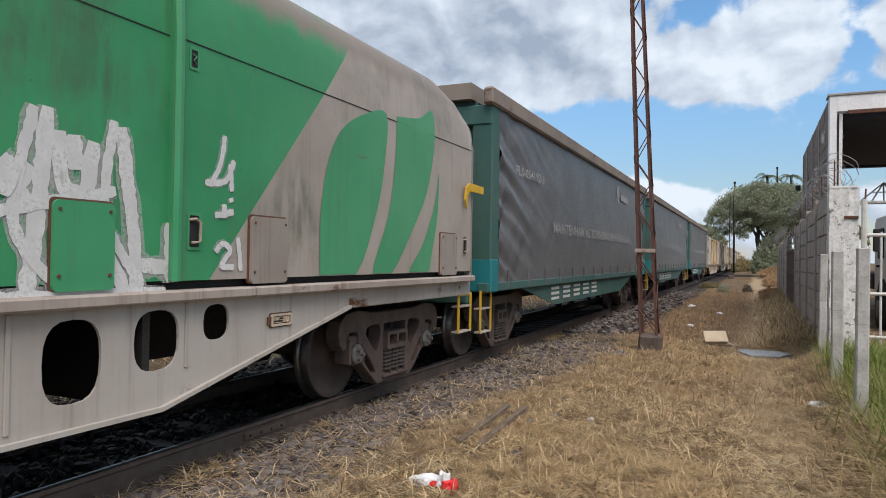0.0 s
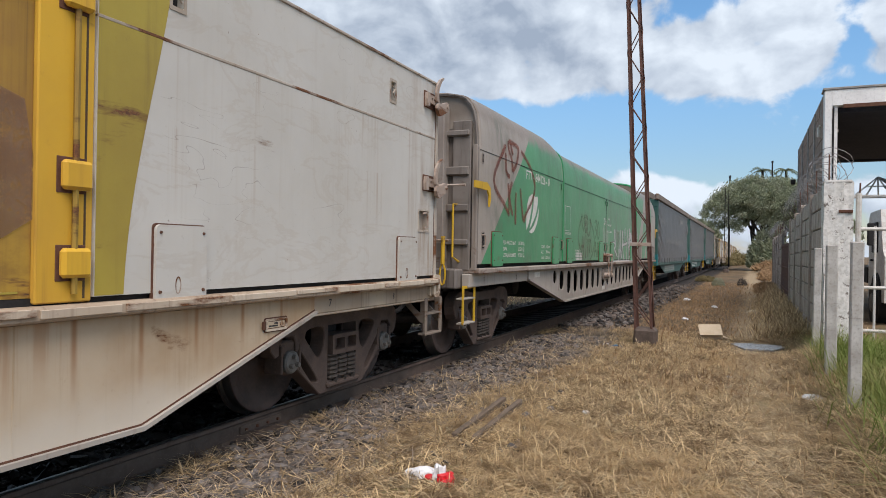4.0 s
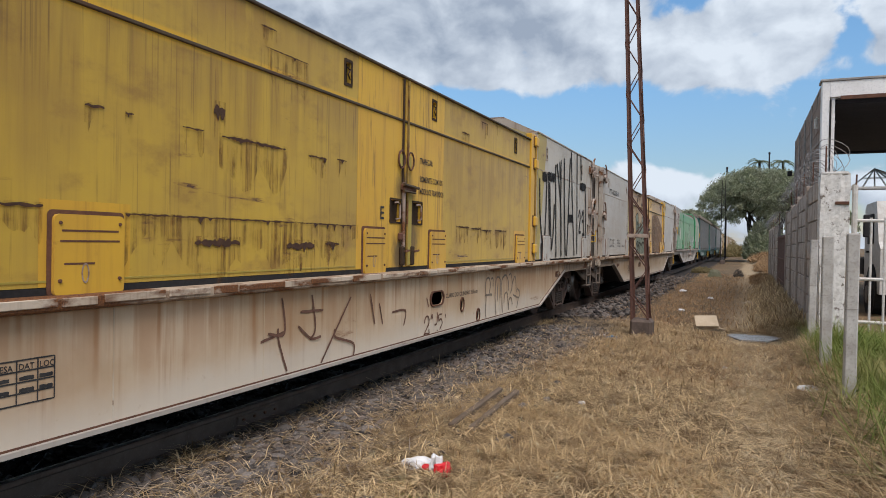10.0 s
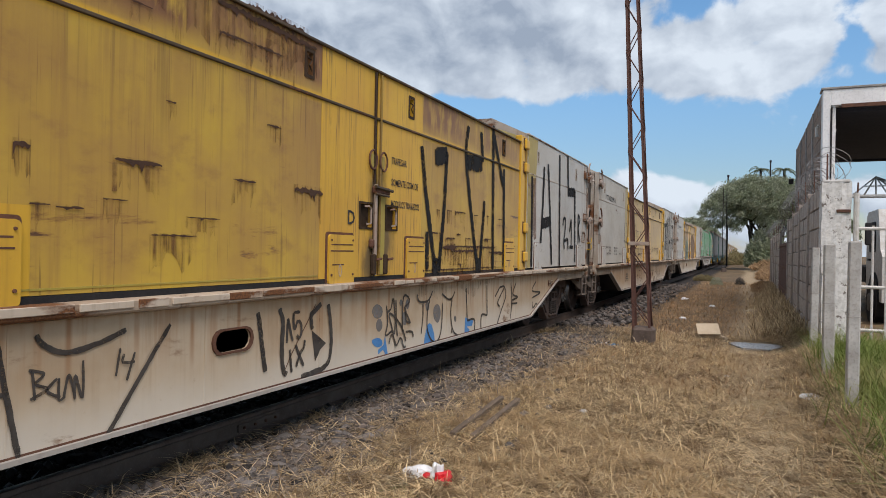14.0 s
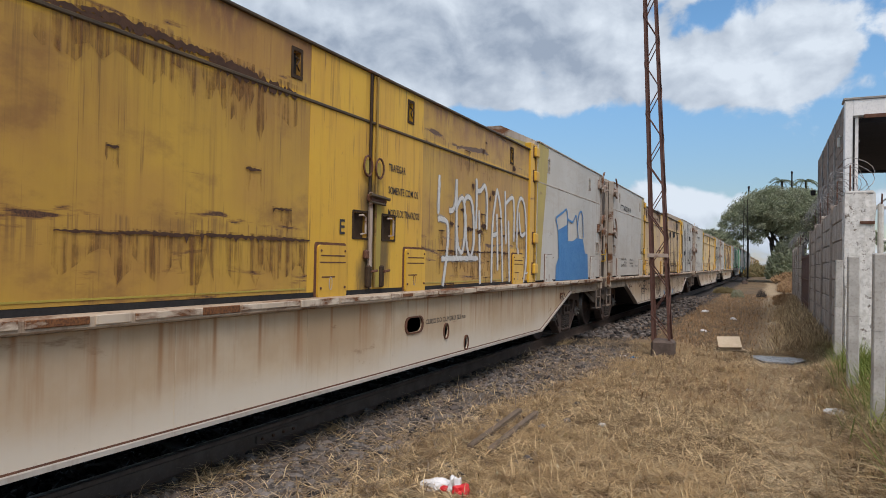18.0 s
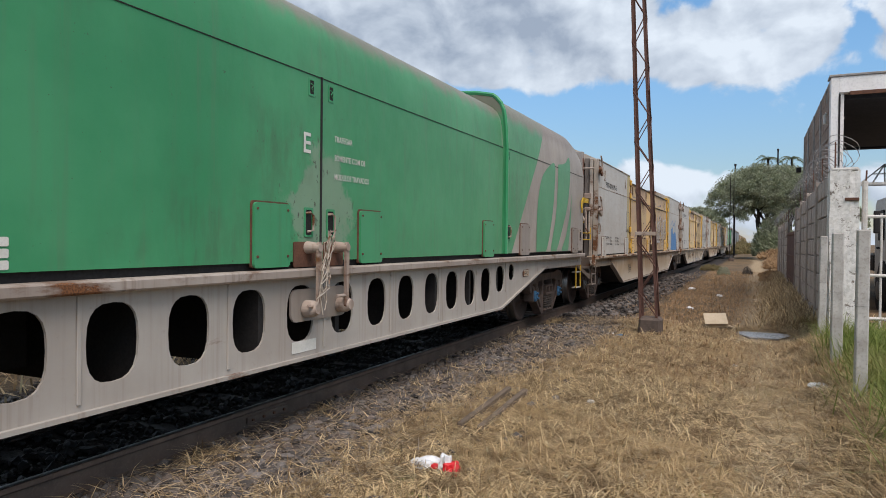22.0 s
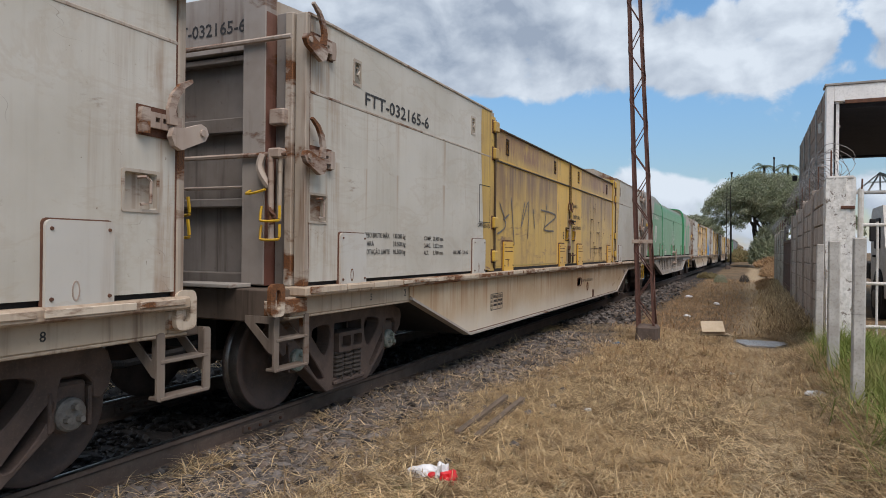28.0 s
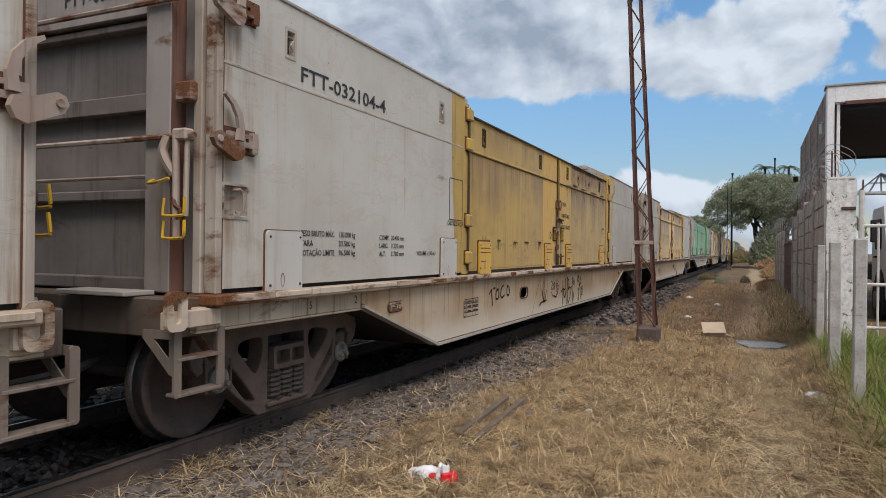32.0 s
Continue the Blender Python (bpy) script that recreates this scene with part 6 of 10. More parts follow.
def hatch(wagon, y0, y1, z0, z1, x, material, slot=True, rim=0.009):
    h = part("hatch", plate(rounded(y0, y1, z0, z1, 0.035), x - 0.01, x + 0.035), material, wagon)
    part("hatch_rim", plate(rounded(y0 - rim, y1 + rim * 0.6, z0 - 0.0, z1 + rim, 0.03), x - 0.01, x + 0.012), M["rust"], h)
    if slot:
        cy = y0 + 0.42 * (y1 - y0)
        part("finger_slot", plate(oval(cy, z0 + 0.13, 0.026, 0.06, 12), x + 0.035, x + 0.038, [oval(cy, z0 + 0.13, 0.018, 0.05, 12)]), M["lever"], h)
    for yy in (y0 + 0.015, y1 - 0.015):
        part("hatch_bolt", lathe_x([(x + 0.034, 0.013), (x + 0.044, 0.011)], 7, yy + (0.02 if yy < (y0 + y1) / 2 else -0.02), z0 + 0.09), M["rust"], h)
        part("hatch_bolt", lathe_x([(x + 0.034, 0.012), (x + 0.042, 0.01)], 7, yy + (0.02 if yy < (y0 + y1) / 2 else -0.02), z1 - 0.05), M["rust"], h)
    return h


def pocket(wagon, y0, y1, z0, z1, x, material, deep=0.0):
    p = part("grip_pocket", plate(rounded(y0, y1, z0, z1, 0.01, 1), x, x + 0.008, [rounded(y0 + 0.02, y1 - 0.02, z0 + 0.02, z1 - 0.02, 0.008, 1)]), material, wagon)
    # a flat pocket's back is coloured black for the shade of a recess
    part("pocket_back", box(x - deep - 0.02, x - deep + 0.003, y0 + 0.02, y1 - 0.02, z0 + 0.02, z1 - 0.02), material if deep else M["dark"], p)
    yy = y0 + 0.62 * (y1 - y0)
    part("grip", rod([(x + 0.0, yy - 0.06, z1 - 0.05), (x + 0.03, yy - 0.02, z1 - 0.045), (x + 0.03, yy + 0.02, z1 - 0.07), (x + 0.03, yy + 0.02, z0 + 0.06), (x + 0.02, yy - 0.05, z0 + 0.05)], 0.011, 6), M["lever"], p)


def corner_lever(wagon, y, d, z, x, material):
    """A module lock at a body corner: rusty base, slotted bar, drop-shaped arm and a curved horn."""

    def at(points):
        return [(y - d * a, z + h) for a, h in points]

    k = part("lock_base", plate(at([(0.04, -0.09), (0.37, -0.09), (0.37, 0.1), (0.04, 0.1)]), x, x + 0.01), M["rust"], wagon)
    part("lock_pivot", plate(at([(0.3, -0.08), (0.36, -0.08), (0.37, 0.0), (0.36, 0.08), (0.3, 0.08)]), x + 0.01, x + 0.05), M["lever"], k)
    slots = [at([(c - 0.018, 0.0), (c + 0.018, 0.0), (c + 0.018, 0.03), (c - 0.018, 0.03)]) for c in (0.12, 0.18, 0.24)]
    part("lock_bar", plate(at([(0.04, -0.04), (0.3, -0.04), (0.3, 0.06), (0.04, 0.06)]), x + 0.02, x + 0.05, slots), material, k)
    part("lock_arm", plate(at([(0.15, -0.02), (0.05, -0.01), (-0.09, 0.04), (-0.14, 0.025), (-0.16, -0.02), (-0.13, -0.07), (0.08, -0.16), (0.14, -0.14), (0.17, -0.08)]), x + 0.052, x + 0.095), material, k)
    part("lock_pin", lathe_x([(x + 0.09, 0.026), (x + 0.11, 0.024)], 10, y + d * 0.1, z - 0.02), M["lever"], k)
    part("lock_horn", plate(at([(0.1, 0.0), (0.17, 0.0), (0.18, 0.1), (0.15, 0.2), (0.08, 0.28), (-0.02, 0.33), (-0.03, 0.31), (0.05, 0.25), (0.1, 0.17), (0.12, 0.09)]), x + 0.05, x + 0.08), M["lever"], k)


def card_holder(w, y0, z0, x):
    """A framed card holder on the side girder."""
    holder = part("card_holder", plate(rounded(y0, y0 + 0.3, z0, z0 + 0.12, 0.02), x, x + 0.006), M["rust"], w, "rust-rimmed cream card holder")
    part("holder_rim", plate(rounded(y0 + 0.01, y0 + 0.29, z0 + 0.01, z0 + 0.11, 0.018), x + 0.006, x + 0.018, [rounded(y0 + 0.03, y0 + 0.27, z0 + 0.028, z0 + 0.092, 0.01)]), M["lip"], holder)
    part("holder_card", box(x + 0.006, x + 0.01, y0 + 0.04, y0 + 0.26, z0 + 0.035, z0 + 0.085), M["cream"], holder)
    bm = bmesh.new()
    for h, a, b in ((0.07, 0.12, 0.17), (0.05, 0.05, 0.17)):
        ribbon(bm, [(y0 + a, z0 + h), (y0 + b, z0 + h)], 0.014, lambda z: x + 0.012, False, 0.2)
    part("card_bars", bm, M["black_ink"], holder)
    part("holder_clip", box(x + 0.004, x + 0.024, y0 - 0.03, y0 + 0.012, z0 + 0.025, z0 + 0.095, 0.006), M["rust"], holder)
    part("holder_loop", rod([(x + 0.014, y0 + 0.2, z0 + 0.085), (x + 0.014, y0 + 0.2, z0 + 0.05), (x + 0.014, y0 + 0.215, z0 + 0.04), (x + 0.014, y0 + 0.235, z0 + 0.05), (x + 0.014, y0 + 0.235, z0 + 0.085)], 0.006, 5), M["lip"], holder)


LB = 19.48  # length of a box wagon's body
LG = 19.73  # and of a green wagon's
BELLY = [(2.07, 1.05), (3.85, 0.45), (LB - 4.35, 0.45), (LB - 2.45, 1.05)]


def belly(w, letter):
    """The deep box girder under a wagon: side plates, sloping ends, floor and rims of its holes."""
    L = LB
    hole_at = [rounded(10.28, 10.65, 0.84, 1.0, 0.078), oval(11.3, 0.78, 0.062, 0.085, 14), oval(11.92, 0.58, 0.062, 0.085, 14)] if letter == "E" else [rounded(7.18, 7.57, 0.84, 1.0, 0.078)]
    outer = [(BELLY[0][0], 1.2)] + BELLY + [(BELLY[-1][0], 1.2)]
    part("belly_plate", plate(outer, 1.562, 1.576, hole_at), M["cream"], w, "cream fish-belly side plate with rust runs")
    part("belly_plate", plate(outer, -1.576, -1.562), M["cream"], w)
    low = BELLY + [(y, z + 0.03) for y, z in BELLY[::-1]]
    part("belly_flange", plate(low, 1.5, 1.612), M["sill_grey"], w)
    part("flange_weld", plate([(y, z + 0.03) for y, z in BELLY] + [(y, z + 0.042) for y, z in BELLY[::-1]], 1.57, 1.582), M["rust"], w)
    part("belly_flange", plate(low, -1.612, -1.5), M["cream"], w)
    part("belly_floor", plate([(y, z + 0.004) for y, z in BELLY] + [(y, z + 0.026) for y, z in BELLY[::-1]], -1.499, 1.499), M["dark"], w)
    for rim in hole_at:
        c = (sum(p[0] for p in rim) / len(rim), sum(p[1] for p in rim) / len(rim))
        big = [(c[0] + (p[0] - c[0]) * 1.16, c[1] + (p[1] - c[1]) * 1.2) for p in rim]
        part("hole_rim", plate(big, 1.576, 1.592, [rim]), M["rust"], w)
    for y0 in ((2.62, L - 3.15) if letter == "D" else (L - 3.15,)):
        card_holder(w, y0, 0.95, 1.576)
    for i in range(8):
        y = 4.2 + 1.44 * i
        part("seam_rib", box(1.576, 1.579, y, y + 0.01, 0.485, 1.2), M["cream"], w)


def box_wagon_body():
    """The white-and-yellow wagon in its common parts, at the origin; rear end at y = 0."""
    w = thing("box_wagon", "white and yellow steel box wagon of the freight train", "freight wagon", (0, 0, 0), "wagons of the train")
    L = LB
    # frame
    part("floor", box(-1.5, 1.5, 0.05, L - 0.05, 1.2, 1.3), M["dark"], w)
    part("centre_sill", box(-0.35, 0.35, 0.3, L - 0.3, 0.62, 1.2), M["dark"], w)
    part("ledge", box(1.38, 1.672, -0.06, L + 0.06, 1.213, 1.3, 0.014), M["ledge"], w, "chipped rusty ledge")
    part("ledge", box(-1.672, -1.38, -0.06, L + 0.06, 1.213, 1.3, 0.014), M["ledge"], w)
    rng = random.Random(12)
    y = 0.0
    while y < L - 0.2:
        n = rng.uniform(0.25, 0.95)
        h = rng.uniform(0.018, 0.034)
        part("ledge_lip", box(1.668, 1.68 + rng.uniform(0, 0.008), y, min(L, y + n - rng.uniform(0.004, 0.05)), 1.268 - h, 1.296 - rng.uniform(0, 0.012), 0.004), M["lip"], w)
        y += n
    part("beam_flange", box(1.42, 1.558, -0.14, L + 0.14, 1.022, 1.042, 0.005), M["beam"], w)
    part("side_beam", box(1.4, 1.56, -0.14, L + 0.14, 1.042, 1.21, 0.01), M["beam"], w, "dirty brown side beam")
    part("side_beam", box(-1.56, -1.4, -0.14, L + 0.14, 1.04, 1.21, 0.01), M["beam"], w)
    # shell
    part("far_wall", box(-1.616, -1.55, 0.03, L - 0.03, 1.3, 3.48), M["white_worn"], w)
    part("roof", box(-1.6, 1.55, 4.72, 14.6, 3.43, 3.485), M["roof"], w, "dusty roof sheet")
    for a, b in ((0.03, 4.72), (14.6, L - 0.03)):
        bm = bmesh.new()
        ends = [[bm.verts.new((x, y, z)) for x, z in ((-1.6, 3.6), (1.6, 3.6), (1.6, 3.668), (0.98, 3.96), (-0.98, 3.96), (-1.6, 3.668))] for y in (a, b)]
        for i in range(6):
            bm.faces.new((ends[0][i], ends[0][(i + 1) % 6], ends[1][(i + 1) % 6], ends[1][i]))
        bm.faces.new(ends[0])
        bm.faces.new(ends[1])
        bmesh.ops.recalc_face_normals(bm, faces=bm.faces[:])
        part("end_roof", bm, M["white_worn"], w, "pitched white roof of the end module")
        part("roof_step", box(-1.55, 1.55, (b - 0.06) if a < 1 else a, b if a < 1 else a + 0.06, 3.3, 3.598), M["roof"], w)
    # unseen block added behind the sheets to stop light leaking through openings
    part("inner_shell", box(1.2, 1.52, 0.1, L - 0.1, 1.3, 3.43), M["dark"], w)
    for a, b, where in ((0.03, 4.56, "rear"), (14.73, L - 0.03, "front")):
        recess = rounded(*((0.05, 0.30) if a < 1 else (L - 0.45, L - 0.2)), 1.87, 2.1, 0.012, 1)
        slots = [rounded(v - 0.05, v + 0.05, 3.24, 3.44, 0.008, 1) for v in ((0.82, 3.85) if a < 1 else (15.34, 18.36))]
        part("side_panel", plate([(a, 1.335), (b, 1.335), (b, 2.992), (a, 2.992)], 1.54, 1.616, [recess]), M["white"], w)
        part("upper_panel", plate([(a, 3.004), (b, 3.004), (b, 3.665), (a, 3.665)], 1.54, 1.616, slots), M["white"], w)
        part("seam_rail", box(1.6, 1.6205, a, b, 2.985, 3.011, 0.005), M["white_worn"], w)
        part("gap_strip", box(1.535, 1.58, a, b, 1.3, 1.335), M["dark"], w)
        part("top_rim", box(1.5, 1.63, a - 0.02, b + 0.02, 3.655, 3.685, 0.006), M["white_worn"], w)
    # corner frames
    for y, d in ((0.0, -1), (L, 1)):
        part("corner_frame", box(1.515, 1.628, *sorted((y + d * 0.035, y - d * 0.03)), 1.3, 3.67, 0.008), M["white_worn"], w)
        part("corner_gap", box(1.5, 1.6185, *sorted((y - d * 0.032, y - d * 0.044)), 1.3, 3.66), M["rust"], w)
        part("corner_strip", box(1.42, 1.5, *sorted((y + d * 0.055, y - d * 0.05)), 1.3, 3.68, 0.008), M["white_worn"], w)
        part("narrow_panel", box(1.285, 1.41, *sorted((y + d * 0.0, y - d * 0.05)), 1.3, 3.7, 0.006), M["grey_end"], w)
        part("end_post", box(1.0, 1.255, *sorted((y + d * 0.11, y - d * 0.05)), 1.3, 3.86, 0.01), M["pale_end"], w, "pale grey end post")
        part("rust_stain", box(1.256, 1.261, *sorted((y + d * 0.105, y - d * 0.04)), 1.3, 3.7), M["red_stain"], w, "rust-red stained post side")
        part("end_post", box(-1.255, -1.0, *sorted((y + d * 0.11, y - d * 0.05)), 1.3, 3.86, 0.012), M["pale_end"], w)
        part("end_wall", box(-1.0, 1.0, *sorted((y - d * 0.1, y - d * 0.16)), 1.26, 3.4), M["grey_end"], w, "streaked grey end wall")
        part("number_board", box(-1.0, 1.0, *sorted((y + d * 0.03, y - d * 0.1)), 3.41, 3.94, 0.008), M["pale_end"], w, "white number board")
        part("board_groove", box(-1.0, 1.0, *sorted((y - d * 0.01, y - d * 0.11)), 3.33, 3.39, 0.01), M["grey_end"], w)
        for z, h in ((2.0, 0.08), (2.68, 0.14), (1.3, 0.1)):
            if h:
                part("end_rib", box(-1.0, 1.0, *sorted((y + d * 0.0, y - d * 0.11)), z, z + h, 0.01), M["grey_end"], w)
        part("tread", box(0.43, 1.13, *sorted((y + d * 0.4, y + d * 0.12)), 1.285, 1.32, 0.006), M["sill_grey"], w)
        part("grab_rung", rod([(-0.9, y - d * 0.02, 2.18), (1.0, y - d * 0.02, 2.18)], 0.016, 6), M["lever"], w)
        part("lock_bar", rod([(-1.0, y + d * 0.14, 2.44), (1.52, y + d * 0.14, 2.44)], 0.022, 7), M["lever"], w)
        part("lock_bar", rod([(-1.0, y + d * 0.14, 3.44), (1.55, y + d * 0.14, 3.44)], 0.022, 7), M["lever"], w)
        part("lock_rod", rod([(1.36, y + d * 0.16, 2.44), (1.38, y + d * 0.17, 1.7)], 0.026, 6), M["lever"], w)
        part("lock_box", box(1.3, 1.46, *sorted((y + d * 0.12, y + d * 0.02)), 2.7, 2.84, 0.012), M["lever"], w)
        part("lock_rod", rod([(1.44, y + d * 0.13, 2.44), (1.44, y + d * 0.14, 1.86)], 0.02, 6), M["white_worn"], w)
        part("lock_lever", rod(curve_points([(1.27, y + d * 0.15, 2.44), (1.25, y + d * 0.17, 2.34), (1.29, y + d * 0.17, 2.24), (1.34, y + d * 0.15, 2.16)], 4), 0.034, 6), M["lever"], w)
        part("link", rod(curve_points([(1.36, y + d * 0.17, 2.0), (1.39, y + d * 0.19, 1.94), (1.42, y + d * 0.17, 1.9), (1.39, y + d * 0.18, 1.84)], 4), 0.016, 5), M["rust"], w)
        part("clamp", box(1.33, 1.47, *sorted((y + d * 0.18, y + d * 0.08)), 2.4, 2.49, 0.015), M["lever"], w)
        for z in (1.86, 1.7):
            part("grip_loop", rod(curve_points([(1.3, y + d * 0.2, z + 0.13), (1.295, y + d * 0.21, z + 0.02), (1.33, y + d * 0.22, z), (1.46, y + d * 0.22, z), (1.495, y + d * 0.21, z + 0.02), (1.49, y + d * 0.2, z + 0.13)], 4), 0.012, 5), M["yellow_grip"], w, "yellow grab loop")
        part("grip_loop", rod(curve_points([(1.12, y + d * 0.13, 2.13), (1.13, y + d * 0.2, 2.1), (1.22, y + d * 0.22, 2.1), (1.34, y + d * 0.2, 2.13)], 4), 0.012, 5), M["yellow_grip"], w)
        corner_lever(w, y, d, 2.43, 1.62, M["lever"])
        corner_lever(w, y, d, 3.42, 1.62, M["lever"])
    pocket(w, 0.03, 0.32, 1.85, 2.12, 1.616, M["white_worn"], 0.06)
    pocket(w, L - 0.47, L - 0.18, 1.85, 2.12, 1.616, M["white_worn"], 0.06)
    for y in (0.82, 3.85, 15.34, 18.36):
        vent(w, y, 3.34, 1.616, M["white_worn"], 0.06)
    for a, b in ((0.51, 0.97), (3.84, 4.29), (15.16, 15.61), (18.5, 18.94)):
        hatch(w, a, b, 1.25, 1.78, 1.616, M["white"])
    # yellow doors
    for y0, y1, mat, nm, pk in ((4.78, 8.5, "faded_a", "door_sheet", ()), (8.5, 9.485, "edge_yellow", "door_edge", ((9.18, 9.46),)), (9.535, 10.61, "edge_yellow", "door_edge", ((9.72, 10.0),)), (10.61, 14.37, "faded_a", "door_sheet", ())):
        x = 1.574 if mat == "edge_yellow" else 1.572
        part(nm, plate([(y0, 1.345), (y1, 1.345), (y1, 2.985), (y0, 2.985)], 1.5, x, [rounded(a + 0.02, b - 0.02, 1.85, 2.09, 0.012, 1) for a, b in pk]), M[mat], w)
        part(nm + "_upper", plate([(y0, 3.0), (y1, 3.0), (y1, 3.475), (y0, 3.475)], 1.5, x, [rounded(v - 0.05, v + 0.05, 3.16, 3.36, 0.008, 1) for v in (5.42, 8.3, 10.3, 13.55) if y0 < v < y1]), M[mat], w)
    part("seam_rail", box(1.56, 1.588, 4.78, 14.36, 2.978, 3.006, 0.006), M["seam"], w)
    for a, b in ((4.8, 8.48), (10.63, 14.3)):
        part("door_rib", box(1.568, 1.5765, a, b, 1.372, 1.384), M["olive"], w)
    part("door_sill", box(1.5, 1.575, 4.72, 14.6, 1.3, 1.342), M["dark"], w, "black gap under the doors")
    part("door_top", box(1.48, 1.6, 4.7, 14.72, 3.472, 3.498, 0.005), M["seam"], w)
    part("door_gap", box(1.49, 1.565, 9.487, 9.533, 1.33, 3.48), M["dark"], w)
    for y, z0 in ((9.45, 2.3), (9.57, 1.36)):
        part("lock_rod", rod([(1.594, y, z0), (1.594, y, 3.46)], 0.013, 6), M["grime"] if y < 9.5 else M["rod_yellow"], w)
    part("lock_rod", rod([(1.605, 9.46, 1.36), (1.605, 9.46, 2.3)], 0.022, 6), M["lever"], w)
    for y in (9.4, 9.62):
        part("lock_ring", rod([(1.605, y + 0.075 * math.cos(a), 2.55 + 0.1 * math.sin(a)) for a in [i * 6.283 / 14 for i in range(14)]], 0.011, 5, None, True), M["rust"], w)
        part("ring_plate", box(1.574, 1.6, y - 0.03, y + 0.03, 2.47, 2.61, 0.008), M["olive"], w)
    part("door_lock", box(1.575, 1.63, 9.42, 9.74, 2.2, 2.28, 0.015), M["rust"], w, "rusty door lock")
    part("lock_bolt", rod([(1.64, 9.4, 2.27), (1.64, 9.76, 2.25)], 0.018, 6), M["seam"], w)
    part("lock_bolt", rod([(1.64, 9.4, 2.2), (1.64, 9.68, 2.19)], 0.014, 6), M["seam"], w)
    part("lock_guard", box(1.575, 1.6, 9.57, 9.68, 1.36, 2.2, 0.008), M["olive"], w)
    part("lock_catch", box(1.575, 1.62, 9.37, 9.44, 1.64, 1.73, 0.015), M["rust"], w)
    for y in (9.44, 9.68):
        part("foot_latch", box(1.575, 1.63, y - 0.03, y + 0.035, 1.36, 1.58, 0.015), M["grime"], w)
        part("latch_handle", rod([(1.64, y, 1.52), (1.645, y + 0.1, 1.53)], 0.014, 5), M["rust"], w)
    pocket(w, 9.18, 9.46, 1.83, 2.11, 1.574, M["grime"], 0.05)
    pocket(w, 9.72, 10.0, 1.83, 2.11, 1.574, M["grime"], 0.05)
    for y in (5.42, 8.3, 10.3, 13.55):
        vent(w, y, 3.26, 1.574, M["grime"], 0.05)
    for a, b in ((5.22, 5.69), (8.62, 9.06), (10.2, 10.66), (13.62, 14.09)):
        if a < 6 or a > 13:
            part("hatch_surround", box(1.56, 1.5742, a - 0.07, b + 0.07, 1.346, 1.84), M["bright"], w)
        h = hatch(w, a, b, 1.29, 1.76, 1.572, M["bright"], True, 0.024)
        for k, z, n in ((0.5, 1.66, 0.19), (0.5, 1.6, 0.2), (0.34, 1.47, 0.1)):
            part("hatch_scratch", box(1.606, 1.6085, a + k * (b - a) - n, a + k * (b - a) + n, z, z + 0.012), M["rust"], h)
    # hinge columns
    for y0, y1 in ((4.56, 4.776), (14.374, 14.726)):
        part("hinge_column", box(1.5, 1.606, y0, y1, 1.31, 3.62 if y0 < 5 else 3.6, 0.008), M["bright"], w)
        c = (y0 + 0.17) if y0 < 5 else (y0 + 0.22)
        part("hinge_rod", rod([(1.628, c, 1.36), (1.628, c, 3.55)], 0.018, 6), M["rod_yellow"], w)
        part("hinge_seam", box(1.6, 1.6075, c + 0.07, c + 0.085, 1.33, 3.58), M["seam"], w)
        for z in (1.45, 1.95, 2.98, 3.38):
            part("hinge_bracket", box(1.604, 1.66, c - 0.09, c + 0.1, z, z + 0.17, 0.02), M["bright"], w)
            part("bracket_rim", box(1.604, 1.611, c - 0.105, c + 0.085, z - 0.018, z + 0.188, 0.003), M["rust"], w)
    part("top_bracket", plate([(13.3, 3.49), (14.6, 3.49), (14.6, 3.62), (13.5, 3.56)], 1.42, 1.5), M["olive"], w)
    part("door_frame", plate(rounded(4.11, 4.54, 2.02, 2.56, 0.01, 1), 1.616, 1.62, [rounded(4.12, 4.53, 2.03, 2.55, 0.008, 1)]), M["black_ink"], w)
    # yellow wave on the white ends
    bm = bmesh.new()
    rng = random.Random(4)
    left = [(4.1 + 0.12 * math.sin(z * 1.3) + 0.05 * z, z) for z in [1.34 + i * 0.1 for i in range(24)]]
    patch(bm, left + [(4.555, 3.66), (4.555, 1.34)], lambda z: 1.6185)
    part("yellow_wave", bm, M["olive"], w, "wavy olive-yellow band")
    bm = bmesh.new()
    right = [(15.06 - 0.16 * math.sin(1.2 * z) + 0.03 * z, z) for z in [1.34 + i * 0.1 for i in range(24)]]
    patch(bm, [(14.735, 1.34), *right, (14.735, 3.66)], lambda z: 1.6185)
    part("yellow_wave", bm, M["olive"], w)
    end_gear(w, L, M["headstock"], M["lip"], M["step_iron"])
    return w


def repaint(w, table):
    """Gives a wagon's parts, by name, another paint."""
    for o in w.children:
        key = o.name.split(".")[0]
        if key in table and o.material_slots:
            o.material_slots[0].link = "OBJECT"
            o.material_slots[0].material = M[table[key]]


def line(w, material, text, y, z, high, width=None, x=1.62):
    """One stencilled line as a part of its own."""
    if not text:
        return
    bm = bmesh.new()
    write(bm, text, y, z, high, width, x)
    part("stencilled_line", bm, material, w)


